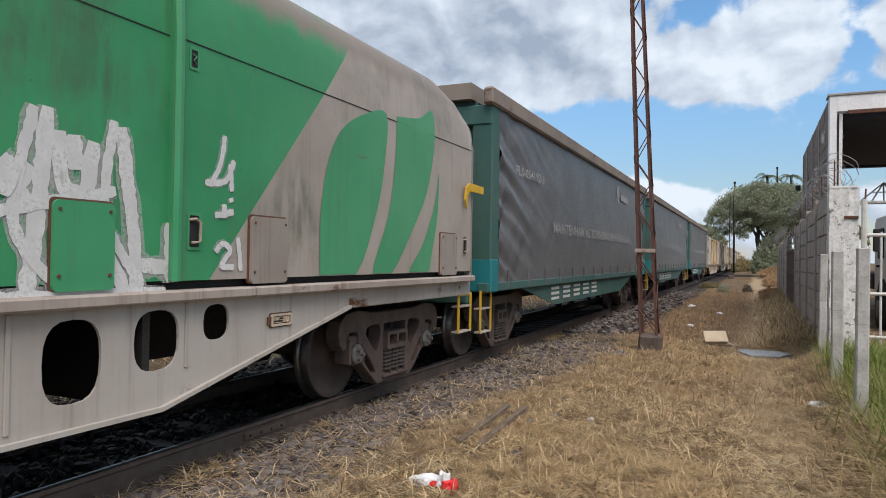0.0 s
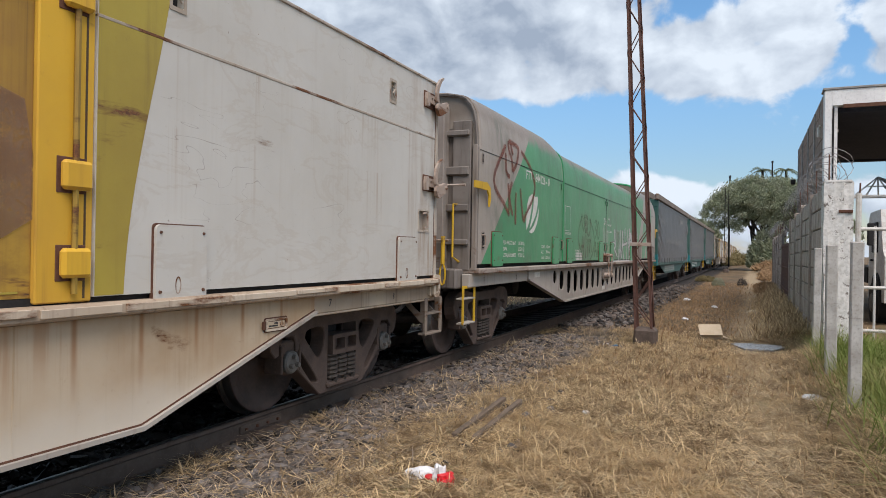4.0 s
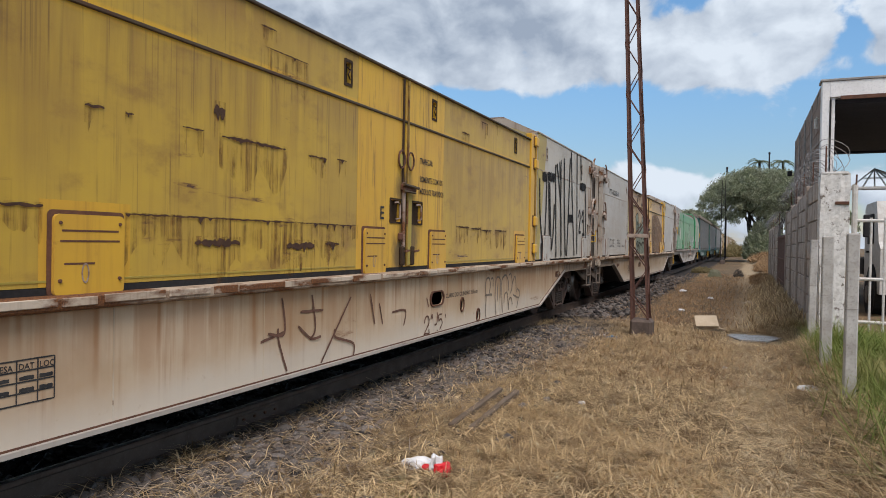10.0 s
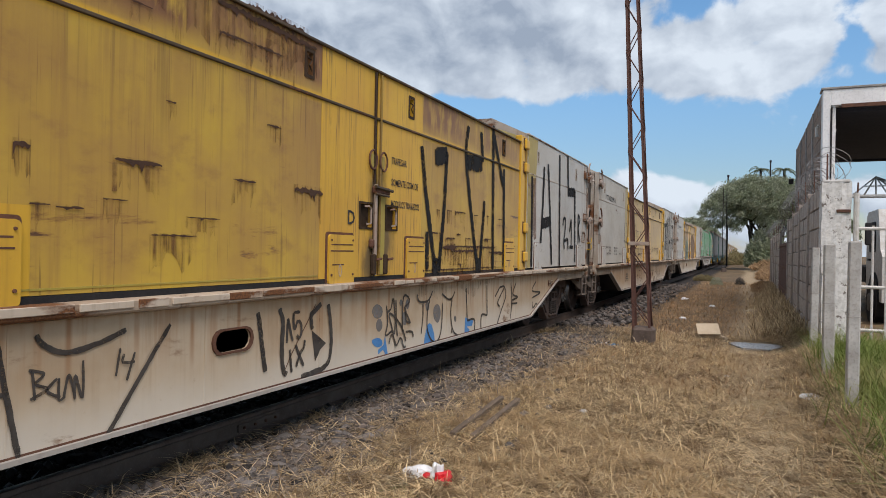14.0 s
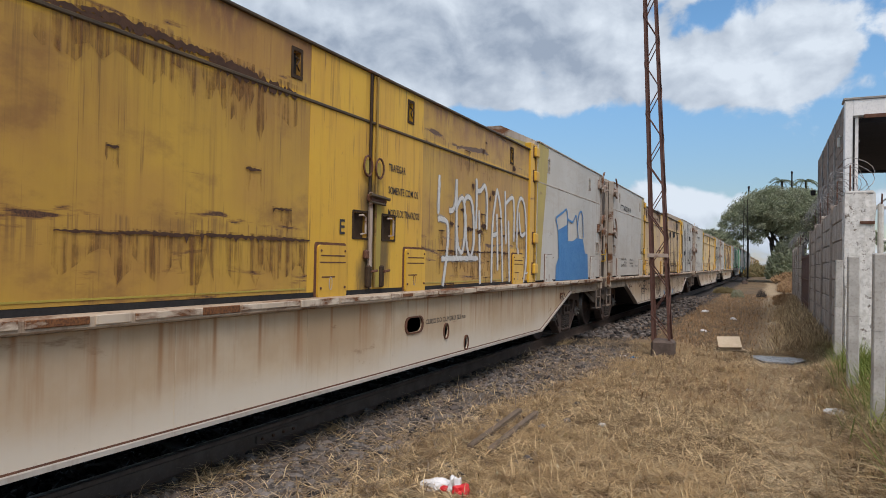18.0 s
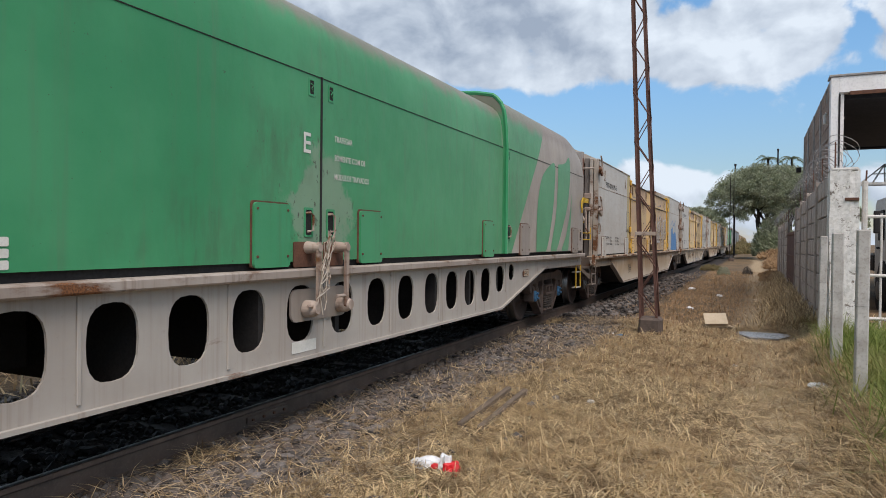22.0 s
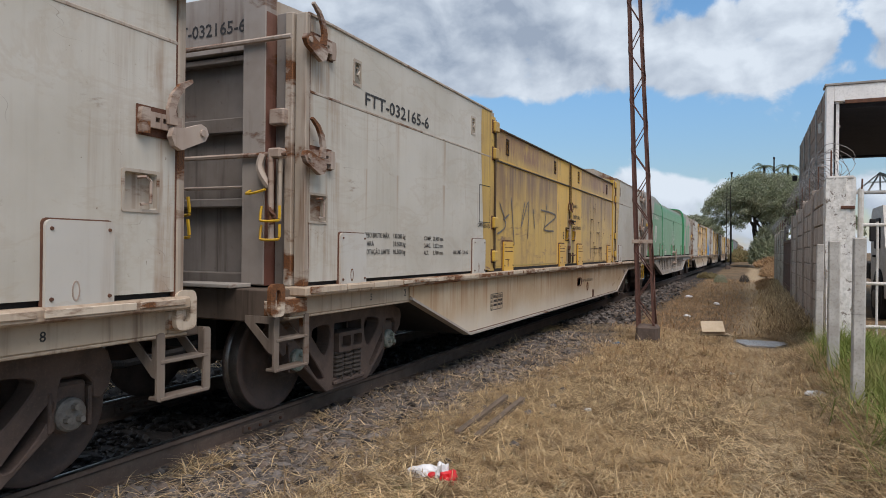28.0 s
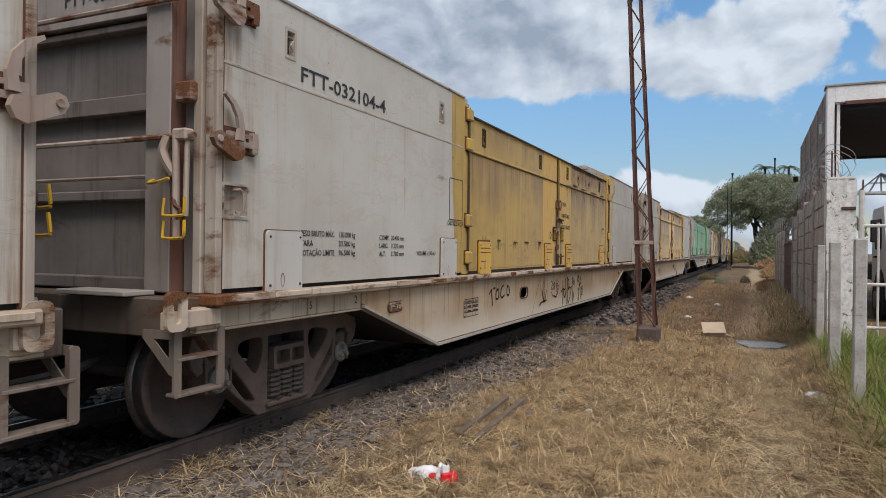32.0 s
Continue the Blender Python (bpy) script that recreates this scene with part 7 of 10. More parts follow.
def box_marks(w, number, letter, tight=False):
    """Stencilled lettering on a box wagon."""
    L = LB
    line(w, M["black_ink"], number, 0.95, 3.06, 0.135, 1.48, XW)
    for i, (a, b) in enumerate((("PESO BRUTO MÁX.", "130.000 kg"), ("TARA", "33.500 kg"), ("LOTAÇÃO LIMITE", "96.500 kg"))):
        line(w, M["black_ink"], a, 0.98, 1.745 - 0.085 * i, 0.052, None if i == 1 else 0.52 + 0.0 * i, XW)
        line(w, M["black_ink"], b, 1.57, 1.745 - 0.085 * i, 0.052, 0.29, XW)
    for i, (a, b) in enumerate((("COMP.", "20.430 mm"), ("LARG.", "3.232 mm"), ("ALT.", "3.700 mm"))):
        line(w, M["black_ink"], a, 2.33, 1.735 - 0.085 * i, 0.05, None, XW)
        line(w, M["black_ink"], b, 2.58, 1.735 - 0.085 * i, 0.05, 0.3, XW)
    line(w, M["black_ink"], "VOLUME - 130 m3", 3.19, 1.57, 0.05, 0.51, XW)
    line(w, M["black_ink"], "CARTAZES AQUI", 4.05, 1.95, 0.06, 0.5, XW)
    line(w, M["black_ink"], letter, 8.96, 1.87, 0.14, None, XY + 0.003)
    for i, t in enumerate(("TRAFEGAR", "SOMENTE COM OS", "MODULOS TRAVADOS")):
        line(w, M["black_ink"], t, 9.91 if tight else 9.84, 2.56 - (0.0, 0.215, 0.36)[i] if tight else 2.56 - 0.235 * i, 0.07 if tight else 0.078, (0.36, 0.66, 0.7)[i], XY + 0.003)
    if letter == "E":
        line(w, M["black_ink"], "CURSO DO CILINDRO 203 mm", 10.75, 0.9, 0.06, 1.14, 1.578)
    line(w, M["black_ink"], "5", 1.2, 1.1, 0.07, None, 1.563)
    line(w, M["black_ink"], "2", 1.95, 1.1, 0.08, None, 1.563)
    line(w, M["black_ink"], "3" if letter == "E" else "7", L - 2.2, 1.1, 0.07, None, 1.563)
    line(w, M["black_ink"], "4" if letter == "E" else "8", L - 0.95, 1.1, 0.06, None, 1.563)
    bm = bmesh.new()
    y0, z0, z1 = 4.72, 0.72, 0.96
    y1 = y0 + 0.53
    for i in range(5):
        z = z0 + (z1 - z0) * i / 4
        ribbon(bm, [(y0, z), (y1, z)], 0.009, lambda z: 1.579, False, 0)
    for y in (y0, y0 + 0.09, y0 + 0.31, y0 + 0.43, y1):
        ribbon(bm, [(y, z0), (y, z1)], 0.009, lambda z: 1.5795, False, 0)
    for i, (a, b, c, d) in enumerate((("TIP", "EMPRESA", "DAT", "LOC"), ("RO", "", "", ""), ("RB", "", "", ""), ("MC", "", "", ""))):
        z = z1 - 0.065 * (i + 1) + 0.012
        for t, y, ww in ((a, y0 + 0.012, 0.06), (b, y0 + 0.11, 0.18), (c, y0 + 0.32, 0.09), (d, y0 + 0.44, 0.09)):
            if t:
                write(bm, t, y, z, 0.035, ww, 1.579)
    for i in (1, 2):
        for a, b in ((0.13, 0.27), (0.325, 0.41), (0.44, 0.52)):
            z = z1 - 0.065 * (i + 1) + 0.03
            ribbon(bm, [(y0 + a, z), (y0 + b, z)], 0.022, lambda z: 1.579, False, 0.2)
    part("inspection_table", bm, M["black_ink"], w, "black stencilled inspection table")
    if not number:
        return
    bm = bmesh.new()
    write_end(bm, number, 0.96, -0.034, 3.58, 0.12, True)
    part("end_number", bm, M["black_ink"], w)


def spray(w, name, strokes, width, material, lift, label="", seed=1):
    """Painted strokes, each one a thin layer of its own over those before it."""
    rng = random.Random(seed)
    soft = {M["spray_white"]: M["overspray"], M["spray_red"]: M["overspray_red"]}.get(material)
    for k, pts in enumerate(strokes):
        if soft:
            bm = bmesh.new()
            under = 0.0003 * (k % 6)
            ribbon(bm, pts, width * 1.55, lambda z: lift(z) - 0.0025 + under, True, 0.2, rng, 0.00004)
            part(name + "_overspray", bm, soft, w, label)
        bm = bmesh.new()
        off = 0.0007 * (k % 9)
        ribbon(bm, pts, width, lambda z: lift(z) + off, True, 0.17, rng, 0.0001, 0.03)
        part(name + "_stroke", bm, material, w, label)


def on_white(z):
    return XW + 0.004


def on_yellow(z):
    return XY + 0.004


def on_belly(z):
    return 1.581


def on_green(z):
    return green_side(z) + 0.005


def on_green_mid(z):
    return green_side(z, 0.035) + 0.006


def scabs(w, spots, seed):
    """Flaked rust on the doors: ragged dark scabs along (y, z, length, height), each with its bleeding runs."""
    rng = random.Random(seed)
    for j, (y, z, n, h) in enumerate(spots):
        lift = (j * 3 + seed) % 8
        k = max(6, int(n / 0.022))
        top = [(y - n / 2 + n * i / k, z + h * 0.5 * rng.uniform(0.25, 1.0) * math.sin(math.pi * (i + 0.6) / (k + 1.2)) ** 0.4) for i in range(k + 1)]
        low = []
        for i in range(k, -1, -1):
            dip = rng.uniform(0.015, 0.06) if rng.random() < 0.06 else 0.0
            low.append((y - n / 2 + n * i / k + rng.uniform(-0.004, 0.004), z - h * 0.5 * rng.uniform(0.1, 1.0) * math.sin(math.pi * (i + 0.6) / (k + 1.2)) ** 0.4 - dip))
        bm = bmesh.new()
        patch(bm, top + low, lambda z: XY + 0.0035 + 0.0005 * lift)
        part("rust_scab", bm, M["scab"], w, "dark flaked rust scab")
        run = min(0.42, 0.12 + n * 0.35)
        halo = [(y - n * 0.54, z + h * 0.6), (y + n * 0.54, z + h * 0.6)]
        m = 9
        halo += [(y + n * 0.54 - n * 1.08 * i / m, z - h * 0.5 - run * rng.uniform(0.25, 1.0)) for i in range(m + 1)]
        bm = bmesh.new()
        patch(bm, halo, lambda z: XY + 0.0012 + 0.0003 * lift)
        part("rust_bleed", bm, M["rust_bleed"], w, "faint rust runs")


def fill(w, name, pts, material, lift, label):
    bm = bmesh.new()
    patch(bm, pts, lambda z: lift(z) - 0.0015)
    part(name, bm, material, w, label)


def green_side(z, inset=0.0):
    """The x of a green wagon's side at height z."""
    if z < 3.1:
        return 1.6 - inset
    t = min(1.0, (z - 3.1) / 0.8)
    return 1.6 - inset - 0.05 * t - 0.2 * t ** 6


def green_section(top, inset):
    half = [(1.6 - inset, 1.45), (1.6 - inset, 2.2), (1.6 - inset, 3.1)]
    for t in (0.286, 0.5, 0.686, 0.83, 0.93, 0.985):
        half.append((green_side(3.1 + 0.8 * t, inset), 3.1 + t * (top - 3.1)))
    half += [(1.1, top + 0.04), (0.6, top + 0.08), (0.0, top + 0.1)]
    return half + [(-x, z) for x, z in half[-2::-1]]


def shell(y0, y1, top, inset, drop0=0.0, drop1=0.0, n=8):
    """A closed module of the green wagon's body; drop0 and drop1 round its top down at the ends."""
    bm = bmesh.new()
    rings = []
    ys = [y0, y0 + 0.12, y0 + 0.4, y0 + 0.9] + [y0 + 0.9 + (y1 - y0 - 1.8) * i / n for i in range(1, n)] + [y1 - 0.9, y1 - 0.4, y1 - 0.12, y1]
    for y in ys:
        a, b = max(0.0, 1 - (y - y0) / 1.0), max(0.0, 1 - (y1 - y) / 1.0)
        t = top - drop0 * a ** 2.2 - drop1 * b ** 2.2
        rings.append([bm.verts.new((x, y, z)) for x, z in green_section(t, inset)])
    for ra, rb in zip(rings, rings[1:]):
        for k in range(len(ra) - 1):
            bm.faces.new((ra[k], ra[k + 1], rb[k + 1], rb[k]))
        bm.faces.new((ra[-1], ra[0], rb[0], rb[-1]))
    bm.faces.new(rings[0])
    bm.faces.new(rings[-1])
    bmesh.ops.recalc_face_normals(bm, faces=bm.faces[:])
    return bm


def leaf_shapes(y, z, s):
    """The plain three-blade leaf emblem: outlines in (y, z)."""
    a = [(0.0, 0.35), (0.02, 0.62), (0.12, 0.86), (0.28, 0.97), (0.42, 1.0), (0.38, 0.72), (0.3, 0.48), (0.18, 0.24), (0.03, 0.05), (0.0, 0.15)]
    b = [(0.48, 1.0), (0.62, 0.96), (0.8, 0.97), (0.78, 0.72), (0.68, 0.5), (0.5, 0.3), (0.24, 0.08), (0.36, 0.34), (0.46, 0.62), (0.5, 0.84)]
    c = [(0.86, 0.7), (0.88, 0.5), (0.8, 0.3), (0.62, 0.08), (0.42, -0.03), (0.22, 0.0), (0.48, 0.14), (0.68, 0.34), (0.8, 0.52)]
    return [[(y + p[0] * s[0], z + p[1] * s[1]) for p in shape] for shape in (a, b, c)]


def big_leaf():
    """The large leaf pattern at the wagon's front: three bent blades."""
    a = [(16.17, 1.46), (16.17, 1.97), (16.26, 2.44), (16.48, 2.81), (16.89, 3.04), (17.33, 3.13), (17.31, 2.62), (17.16, 2.09), (16.78, 1.46)]
    b = [(17.56, 3.15), (18.1, 3.23), (18.47, 3.38), (18.5, 2.94), (18.32, 2.39), (17.95, 1.92), (17.5, 1.46), (17.1, 1.46), (17.41, 2.07), (17.54, 2.66)]
    c = [(18.66, 2.67), (18.63, 2.16), (18.47, 1.63), (18.38, 1.46), (17.9, 1.46), (18.24, 1.78), (18.54, 2.26)]
    return a, b, c


def green_wagon(number, letter, cap, keyed=True, paint_name="livery"):
    w = thing("curtain_wagon", "green and taupe steel wagon with a leaf emblem", "freight wagon", (0, 0, 0), "wagons of the train")
    L = LG
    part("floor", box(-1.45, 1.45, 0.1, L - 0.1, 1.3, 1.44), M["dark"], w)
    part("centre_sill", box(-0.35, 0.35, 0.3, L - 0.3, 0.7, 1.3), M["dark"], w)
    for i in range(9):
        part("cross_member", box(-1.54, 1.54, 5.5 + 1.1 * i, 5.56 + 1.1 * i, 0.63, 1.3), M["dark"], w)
    part("ledge", box(1.38, 1.66, -0.04, L + 0.04, 1.31, 1.39, 0.014), M["ledge_grey"], w, "chipped ledge under the body")
    part("ledge", box(-1.66, -1.38, -0.04, L + 0.04, 1.31, 1.39, 0.014), M["ledge_grey"], w)
    for a, b in ((-0.14, 2.9), (L - 3.3, L + 0.14)):
        part("side_beam", box(1.42, 1.54, a, b, 1.12, 1.31, 0.01), M["sill_grey"], w)
        part("side_beam", box(-1.54, -1.42, a, b, 1.12, 1.31, 0.01), M["sill_grey"], w)
    bel = [(2.6, 1.13), (5.15, 0.59), (L - 5.3, 0.59), (L - 3.0, 1.13)]
    holes = []
    for i in range(18):
        y = 4.4 if i == 0 else 14.94 if i == 17 else 8.67 - 0.62 * (7 - i) if i < 8 else 14.4 - 0.61 * (16 - i) if i > 11 else 8.67 + 0.655 * (i - 7)
        k = min(i, 17 - i)
        ry, rz, cz = ((0.13, 0.13, 1.14), (0.185, 0.2, 1.06), (0.19, 0.245, 1.0))[min(k, 2)]
        holes.append(oval(y, cz, ry, rz, 20, 0.72))
    outer = [(bel[0][0], 1.305)] + bel + [(bel[-1][0], 1.305)]
    part("belly_plate", plate(outer, 1.545, 1.565, holes), M["sill_grey"], w, "pale side girder with a row of oval holes")
    part("belly_plate", plate(outer, -1.565, -1.545, holes), M["sill_grey"], w)
    part("belly_flange", plate(bel + [(y, z + 0.03) for y, z in bel[::-1]], 1.49, 1.6), M["sill_grey"], w)
    part("belly_flange", plate(bel + [(y, z + 0.03) for y, z in bel[::-1]], -1.6, -1.49), M["sill_grey"], w)
    for i in range(9):
        part("girder_rib", box(1.564, 1.578, 4.69 + 1.243 * i, 4.72 + 1.243 * i, 0.66 if 0 < i < 8 else 0.85, 1.3, 0.004), M["sill_grey"], w)
    part("air_tank", lathe_x([(0.2, 0.05), (0.22, 0.2), (1.0, 0.2), (1.02, 0.05)], 14, 3.6, 1.0), M["dark"], w)
    for yy in (5.6, 8.0, 11.5, 13.6):
        part("brake_pipe", box(0.6, 0.75, yy, yy + 0.5, 0.75, 1.25, 0.02), M["dark"], w)
    part("rear_module", smooth_flat(shell(0.02, 4.82, 3.9, 0.0, 0.02, 0.16)), M[paint_name], w)
    part("middle_module", smooth_flat(shell(4.78, 14.52, 3.76, 0.035)), M[paint_name], w)
    part("front_module", smooth_flat(shell(14.47, L - 0.02, 3.9, 0.0, 0.0, 0.34)), M[paint_name], w)
    lip = [(x * 1.012, z + (0.03 if z > 3.2 else 0)) for x, z in green_section(3.9, 0.0)]
    part("module_lip", rod([(x, 14.49, z) for x, z in lip], 0.035, 6), M["green"], w, "bent green edge strip")
    part("module_lip", rod([(x, 4.8, z) for x, z in green_section(3.76, -0.01)], 0.018, 5), M["green"], w)
    part("door_gap", box(1.55, 1.572, 9.598, 9.624, 1.45, 3.1), M["dark"], w)
    part("seam_strip", box(1.6, 1.605, 0.05, 4.78, 3.088, 3.095), M["dark"], w)
    part("seam_strip", box(1.56, 1.57, 4.84, 14.45, 3.088, 3.095), M["dark"], w)
    part("seam_strip", box(1.6, 1.605, 14.53, L - 0.05, 3.088, 3.095), M["dark"], w)
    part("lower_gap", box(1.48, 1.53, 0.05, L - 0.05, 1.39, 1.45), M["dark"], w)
    for a, b, x, mat in ((0.57, 1.01, 1.6, "green"), (3.99, 4.44, 1.6, "green"), (5.29, 5.7, 1.565, "green"), (8.68, 9.13, 1.565, "green"), (10.25, 10.68, 1.565, "green"), (13.63, 14.03, 1.565, "green"), (15.23, 15.67, 1.6, "taupe"), (18.71, 19.18, 1.6, "taupe")):
        hatch(w, a, b, 1.41, 1.93, x, M[mat], False, 0.014)
    for y, x, m in ((4.64, 1.6, "green"), (9.36, 1.565, "green"), (9.7, 1.565, "green"), (14.6, 1.6, "green"), (0.14, 1.6, "taupe"), (L - 0.3, 1.6, "taupe")):
        pocket(w, y, y + 0.13, 1.66, 1.92, x, M[m])
    for y, x in ((4.66, 1.6), (9.46, 1.565), (9.76, 1.565), (14.64, 1.6), (0.16, 1.6)):
        vent(w, y, 2.98, x, M["green"] if y > 1 else M["taupe"], 0.0, 0.6)
    for y, d in ((9.4, -1), (9.84, 1)):
        lock = part("door_lock", plate(rounded(y - 0.19, y + 0.13, 1.4, 1.62, 0.02), 1.565, 1.575), M["rust"], w, "rusty door lock with a hanging arm")
        part("lock_arm", plate(rounded(y - 0.03, y + 0.03, 1.02, 1.62, 0.028), 1.69, 1.712), M["lever"], lock)
        part("lock_drum", lathe_x([(1.575, 0.055), (1.63, 0.05), (1.72, 0.035)], 16, y, 1.57), M["lever"], lock)
        part("lock_drum", lathe_x([(1.6, 0.075), (1.68, 0.072), (1.73, 0.045)], 18, y + 0.04 * d, 1.04), M["lever"], lock)
        part("lock_bolt", rod([(1.7, y - 0.16, 1.1 + 0.03 * d), (1.7, y - 0.02, 1.1 + 0.03 * d)], 0.014, 6), M["lever"], lock)
    if letter == "E":
        rng = random.Random(77)
        for i in range(11):
            pts = [(1.735 + rng.uniform(0, 0.03), 9.52 + rng.uniform(-0.08, 0.08) - 0.03 * k, 1.7 - 0.115 * k + rng.uniform(-0.03, 0.03)) for k in range(rng.randint(4, 7))]
            part("tie_cord", rod(pts, 0.0055, 4), M["white_worn"], w, "frayed pale tie cord")
    part("bracket_box", plate(rounded(9.16, 10.0, 0.93, 1.21, 0.07), 1.57, 1.592), M["taupe"], w)
    # ends
    for y, d in ((0.0, -1), (L, 1)):
        sec = green_section(3.86 if d < 0 else 3.54, 0.02)
        part("end_arch", rod([(x, y + d * 0.01, z) for x, z in sec], 0.025, 6), M["grey_end"], w)
        part("edge_post", box(1.52, 1.6, *sorted((y + d * 0.05, y)), 1.36, 3.15, 0.01), M["taupe"], w)
        part("side_post", box(1.22, 1.5, *sorted((y + d * 0.06, y)), 1.36, 3.5, 0.01), M["grey_end"], w)
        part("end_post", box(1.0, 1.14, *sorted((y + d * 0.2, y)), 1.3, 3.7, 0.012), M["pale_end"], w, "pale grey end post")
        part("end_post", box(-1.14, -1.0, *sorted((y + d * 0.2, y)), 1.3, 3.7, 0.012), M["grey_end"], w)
        for z, h in ((1.72, 0.08), (2.2, 0.1), (2.72, 0.12), (3.28, 0.08)):
            part("end_rib", box(-1.45, 1.48, *sorted((y + d * 0.1, y)), z, z + h, 0.012), M["grey_end"], w)
        part("end_cover", box(-1.5, 1.5, *sorted((y + d * 0.012, y - d * 0.01)), 1.3, 3.4), M["grey_end"], w)
        part("end_sill", box(-1.4, 1.4, *sorted((y + d * 0.3, y)), 1.1, 1.38, 0.02), M["grey_end"], w)
        part("cross_rod", rod([(-1.2, y + d * 0.24, 2.56), (1.5, y + d * 0.24, 2.56)], 0.018, 6), M["lever"], w)
        part("cross_rod", rod([(-1.2, y + d * 0.24, 1.78), (1.25, y + d * 0.24, 1.78)], 0.018, 6), M["lever"], w)
        hook = [(y + d * 0.28, 2.52), (y + d * 0.28, 2.62), (y - d * 0.2, 2.63), (y - d * 0.33, 2.56), (y - d * 0.36, 2.4), (y - d * 0.3, 2.28), (y - d * 0.29, 2.44), (y - d * 0.22, 2.52)]
        part("hook", plate(hook, 1.64, 1.665), M["yellow_grip"], w, "yellow hooked locking arm")
        part("grab_rail", rod([(1.3, y + d * 0.06, 2.3), (1.3, y + d * 0.2, 2.3), (1.3, y + d * 0.2, 1.55), (1.34, y + d * 0.06, 1.48)], 0.016, 6), M["yellow_grip"], w, "yellow grab rail")
        part("release_lever", rod([(1.2, y + d * 0.3, 1.84), (1.2, y + d * 0.31, 1.45)], 0.03, 6), M["yellow_grip"], w)
        part("release_loop", rod([(1.2 + 0.04 * math.cos(a), y + d * 0.31, 1.3 + 0.15 * math.sin(a)) for a in [i * 6.283 / 12 for i in range(12)]], 0.014, 5, None, True), M["yellow_grip"], w)
        part("coupler", box(-0.13, 0.13, *sorted((y + d * 0.75, y)), 0.78, 1.02, 0.03), M["dark"], w)
        part("hose", rod([(0.5, y, 0.9), (0.5, y + d * 0.3, 0.75), (0.25, y + d * 0.72, 0.65)], 0.035, 7), M["dark"], w)
        step_ladder(w, y + d * 0.05, 1.5, M["yellow_grip"], 0.6, 1.15, False)
    # lettering and emblem
    line(w, M["white_ink"], number, 2.24, 2.9, 0.155, 1.5, 1.604)
    for i, (a, b) in enumerate((("PESO BRUTO MAX.", "130.000 Kg"), ("TARA", "32.500 Kg"), ("LOTAÇÃO LIMITE", "97.500 Kg"))):
        line(w, M["white_ink"], a, 1.08, 1.75 - 0.1 * i, 0.062, 0.66 if i != 1 else None, 1.604)
        line(w, M["white_ink"], b, 1.86, 1.75 - 0.1 * i, 0.062, 0.34, 1.604)
    for i, (a, b) in enumerate((("COMP.", "21600 mm"), ("ALT.", "3900 mm"), ("LARG.", "3200 mm"))):
        line(w, M["white_ink"], a, 3.24, 1.71 - 0.1 * i, 0.06, None, 1.604)
        line(w, M["white_ink"], b, 3.54, 1.71 - 0.1 * i, 0.06, 0.3, 1.604)
    line(w, M["white_ink"], letter, 9.33, 2.4, 0.18, None, 1.57)
    for i, t in enumerate(("TRAFEGAR", "SOMENTE COM OS", "MODULOS TRAVADOS")):
        line(w, M["white_ink"], t, 9.82, 2.55 - 0.175 * i, 0.055, (0.31, 0.55, 0.62)[i], 1.57)
    line(w, M["white_ink"], "CARTAZES AQUI", 5.14, 2.02, 0.05, 0.5, 1.57)
    bm = bmesh.new()
    for y0, y1, z0, z1 in ((5.13, 5.58, 2.1, 2.62),):
        for p in ([(y0, z0), (y1, z0)], [(y1, z0), (y1, z1)], [(y1, z1), (y0, z1)], [(y0, z1), (y0, z0)]):
            ribbon(bm, p, 0.012, lambda z: 1.57, False, 0)
    for i in range(3):
        for a, b in ((6.18, 6.5), (6.515, 6.67), (6.685, 6.78)):
            ribbon(bm, [(a, 1.49 + 0.062 * i), (b, 1.49 + 0.062 * i)], 0.05, lambda z: 1.57, False, 0)
        line(w, M["white_ink"], ("MC", "RB", "RG")[i], 6.05, 1.47 + 0.062 * i, 0.045, 0.09, 1.57)
    for t, a, n in (("TIP", 6.05, 0.09), ("EMPRESA", 6.19, 0.3), ("DAT", 6.53, 0.1)):
        line(w, M["white_ink"], t, a, 1.66, 0.045, n, 1.57)
    part("poster_frame", bm, M["white_ink"], w, "white stencilled frame and bars")
    bm = bmesh.new()
    for sh in leaf_shapes(2.29, 1.99, (0.84, 0.66)):
        patch(bm, dense(sh), lambda z: 1.604)
    part("leaf_emblem", bm, M["white_ink"], w, "pale three-blade leaf emblem")
    bm = bmesh.new()
    for sh in big_leaf():
        patch(bm, [(p[0], max(1.46, p[1])) for p in dense(sh)], lambda z: green_side(z) + 0.006)
    part("leaf_pattern", bm, M["green"], w, "large green leaf pattern on the taupe end")
    bm = bmesh.new()
    write(bm, "2", 1.95, 1.17, 0.08, None, 1.543)
    write(bm, "5", 0.42, 1.19, 0.06, None, 1.543)
    write(bm, "4", L - 0.26, 1.2, 0.07, None, 1.543)
    part("frame_digits", bm, M["black_ink"], w)
    bm = bmesh.new()
    write_end(bm, letter.replace("E", "A").replace("D", "B"), 0.86, -0.304, 1.18, 0.1)
    write_end(bm, number, 0.96, -0.018, 3.42, 0.13, True)
    part("end_number", bm, M["black_ink"], w)
    for y0, y1, z0, z1 in ((2.95, 3.3, 1.17, 1.27), (9.2, 9.55, 0.66, 0.76)):
        bm = bmesh.new()
        patch(bm, [(y0, z0), (y1, z0), (y1, z1), (y0, z1)], lambda z: 1.57)
        part("blank_label", bm, M["white_ink"], w)
    card_holder(w, L - 4.2, 1.04, 1.565)
    bogie(w, 1.36, cap, keyed, 0.86)
    bogie(w, L - 1.38, cap, keyed, 0.86)
    return w


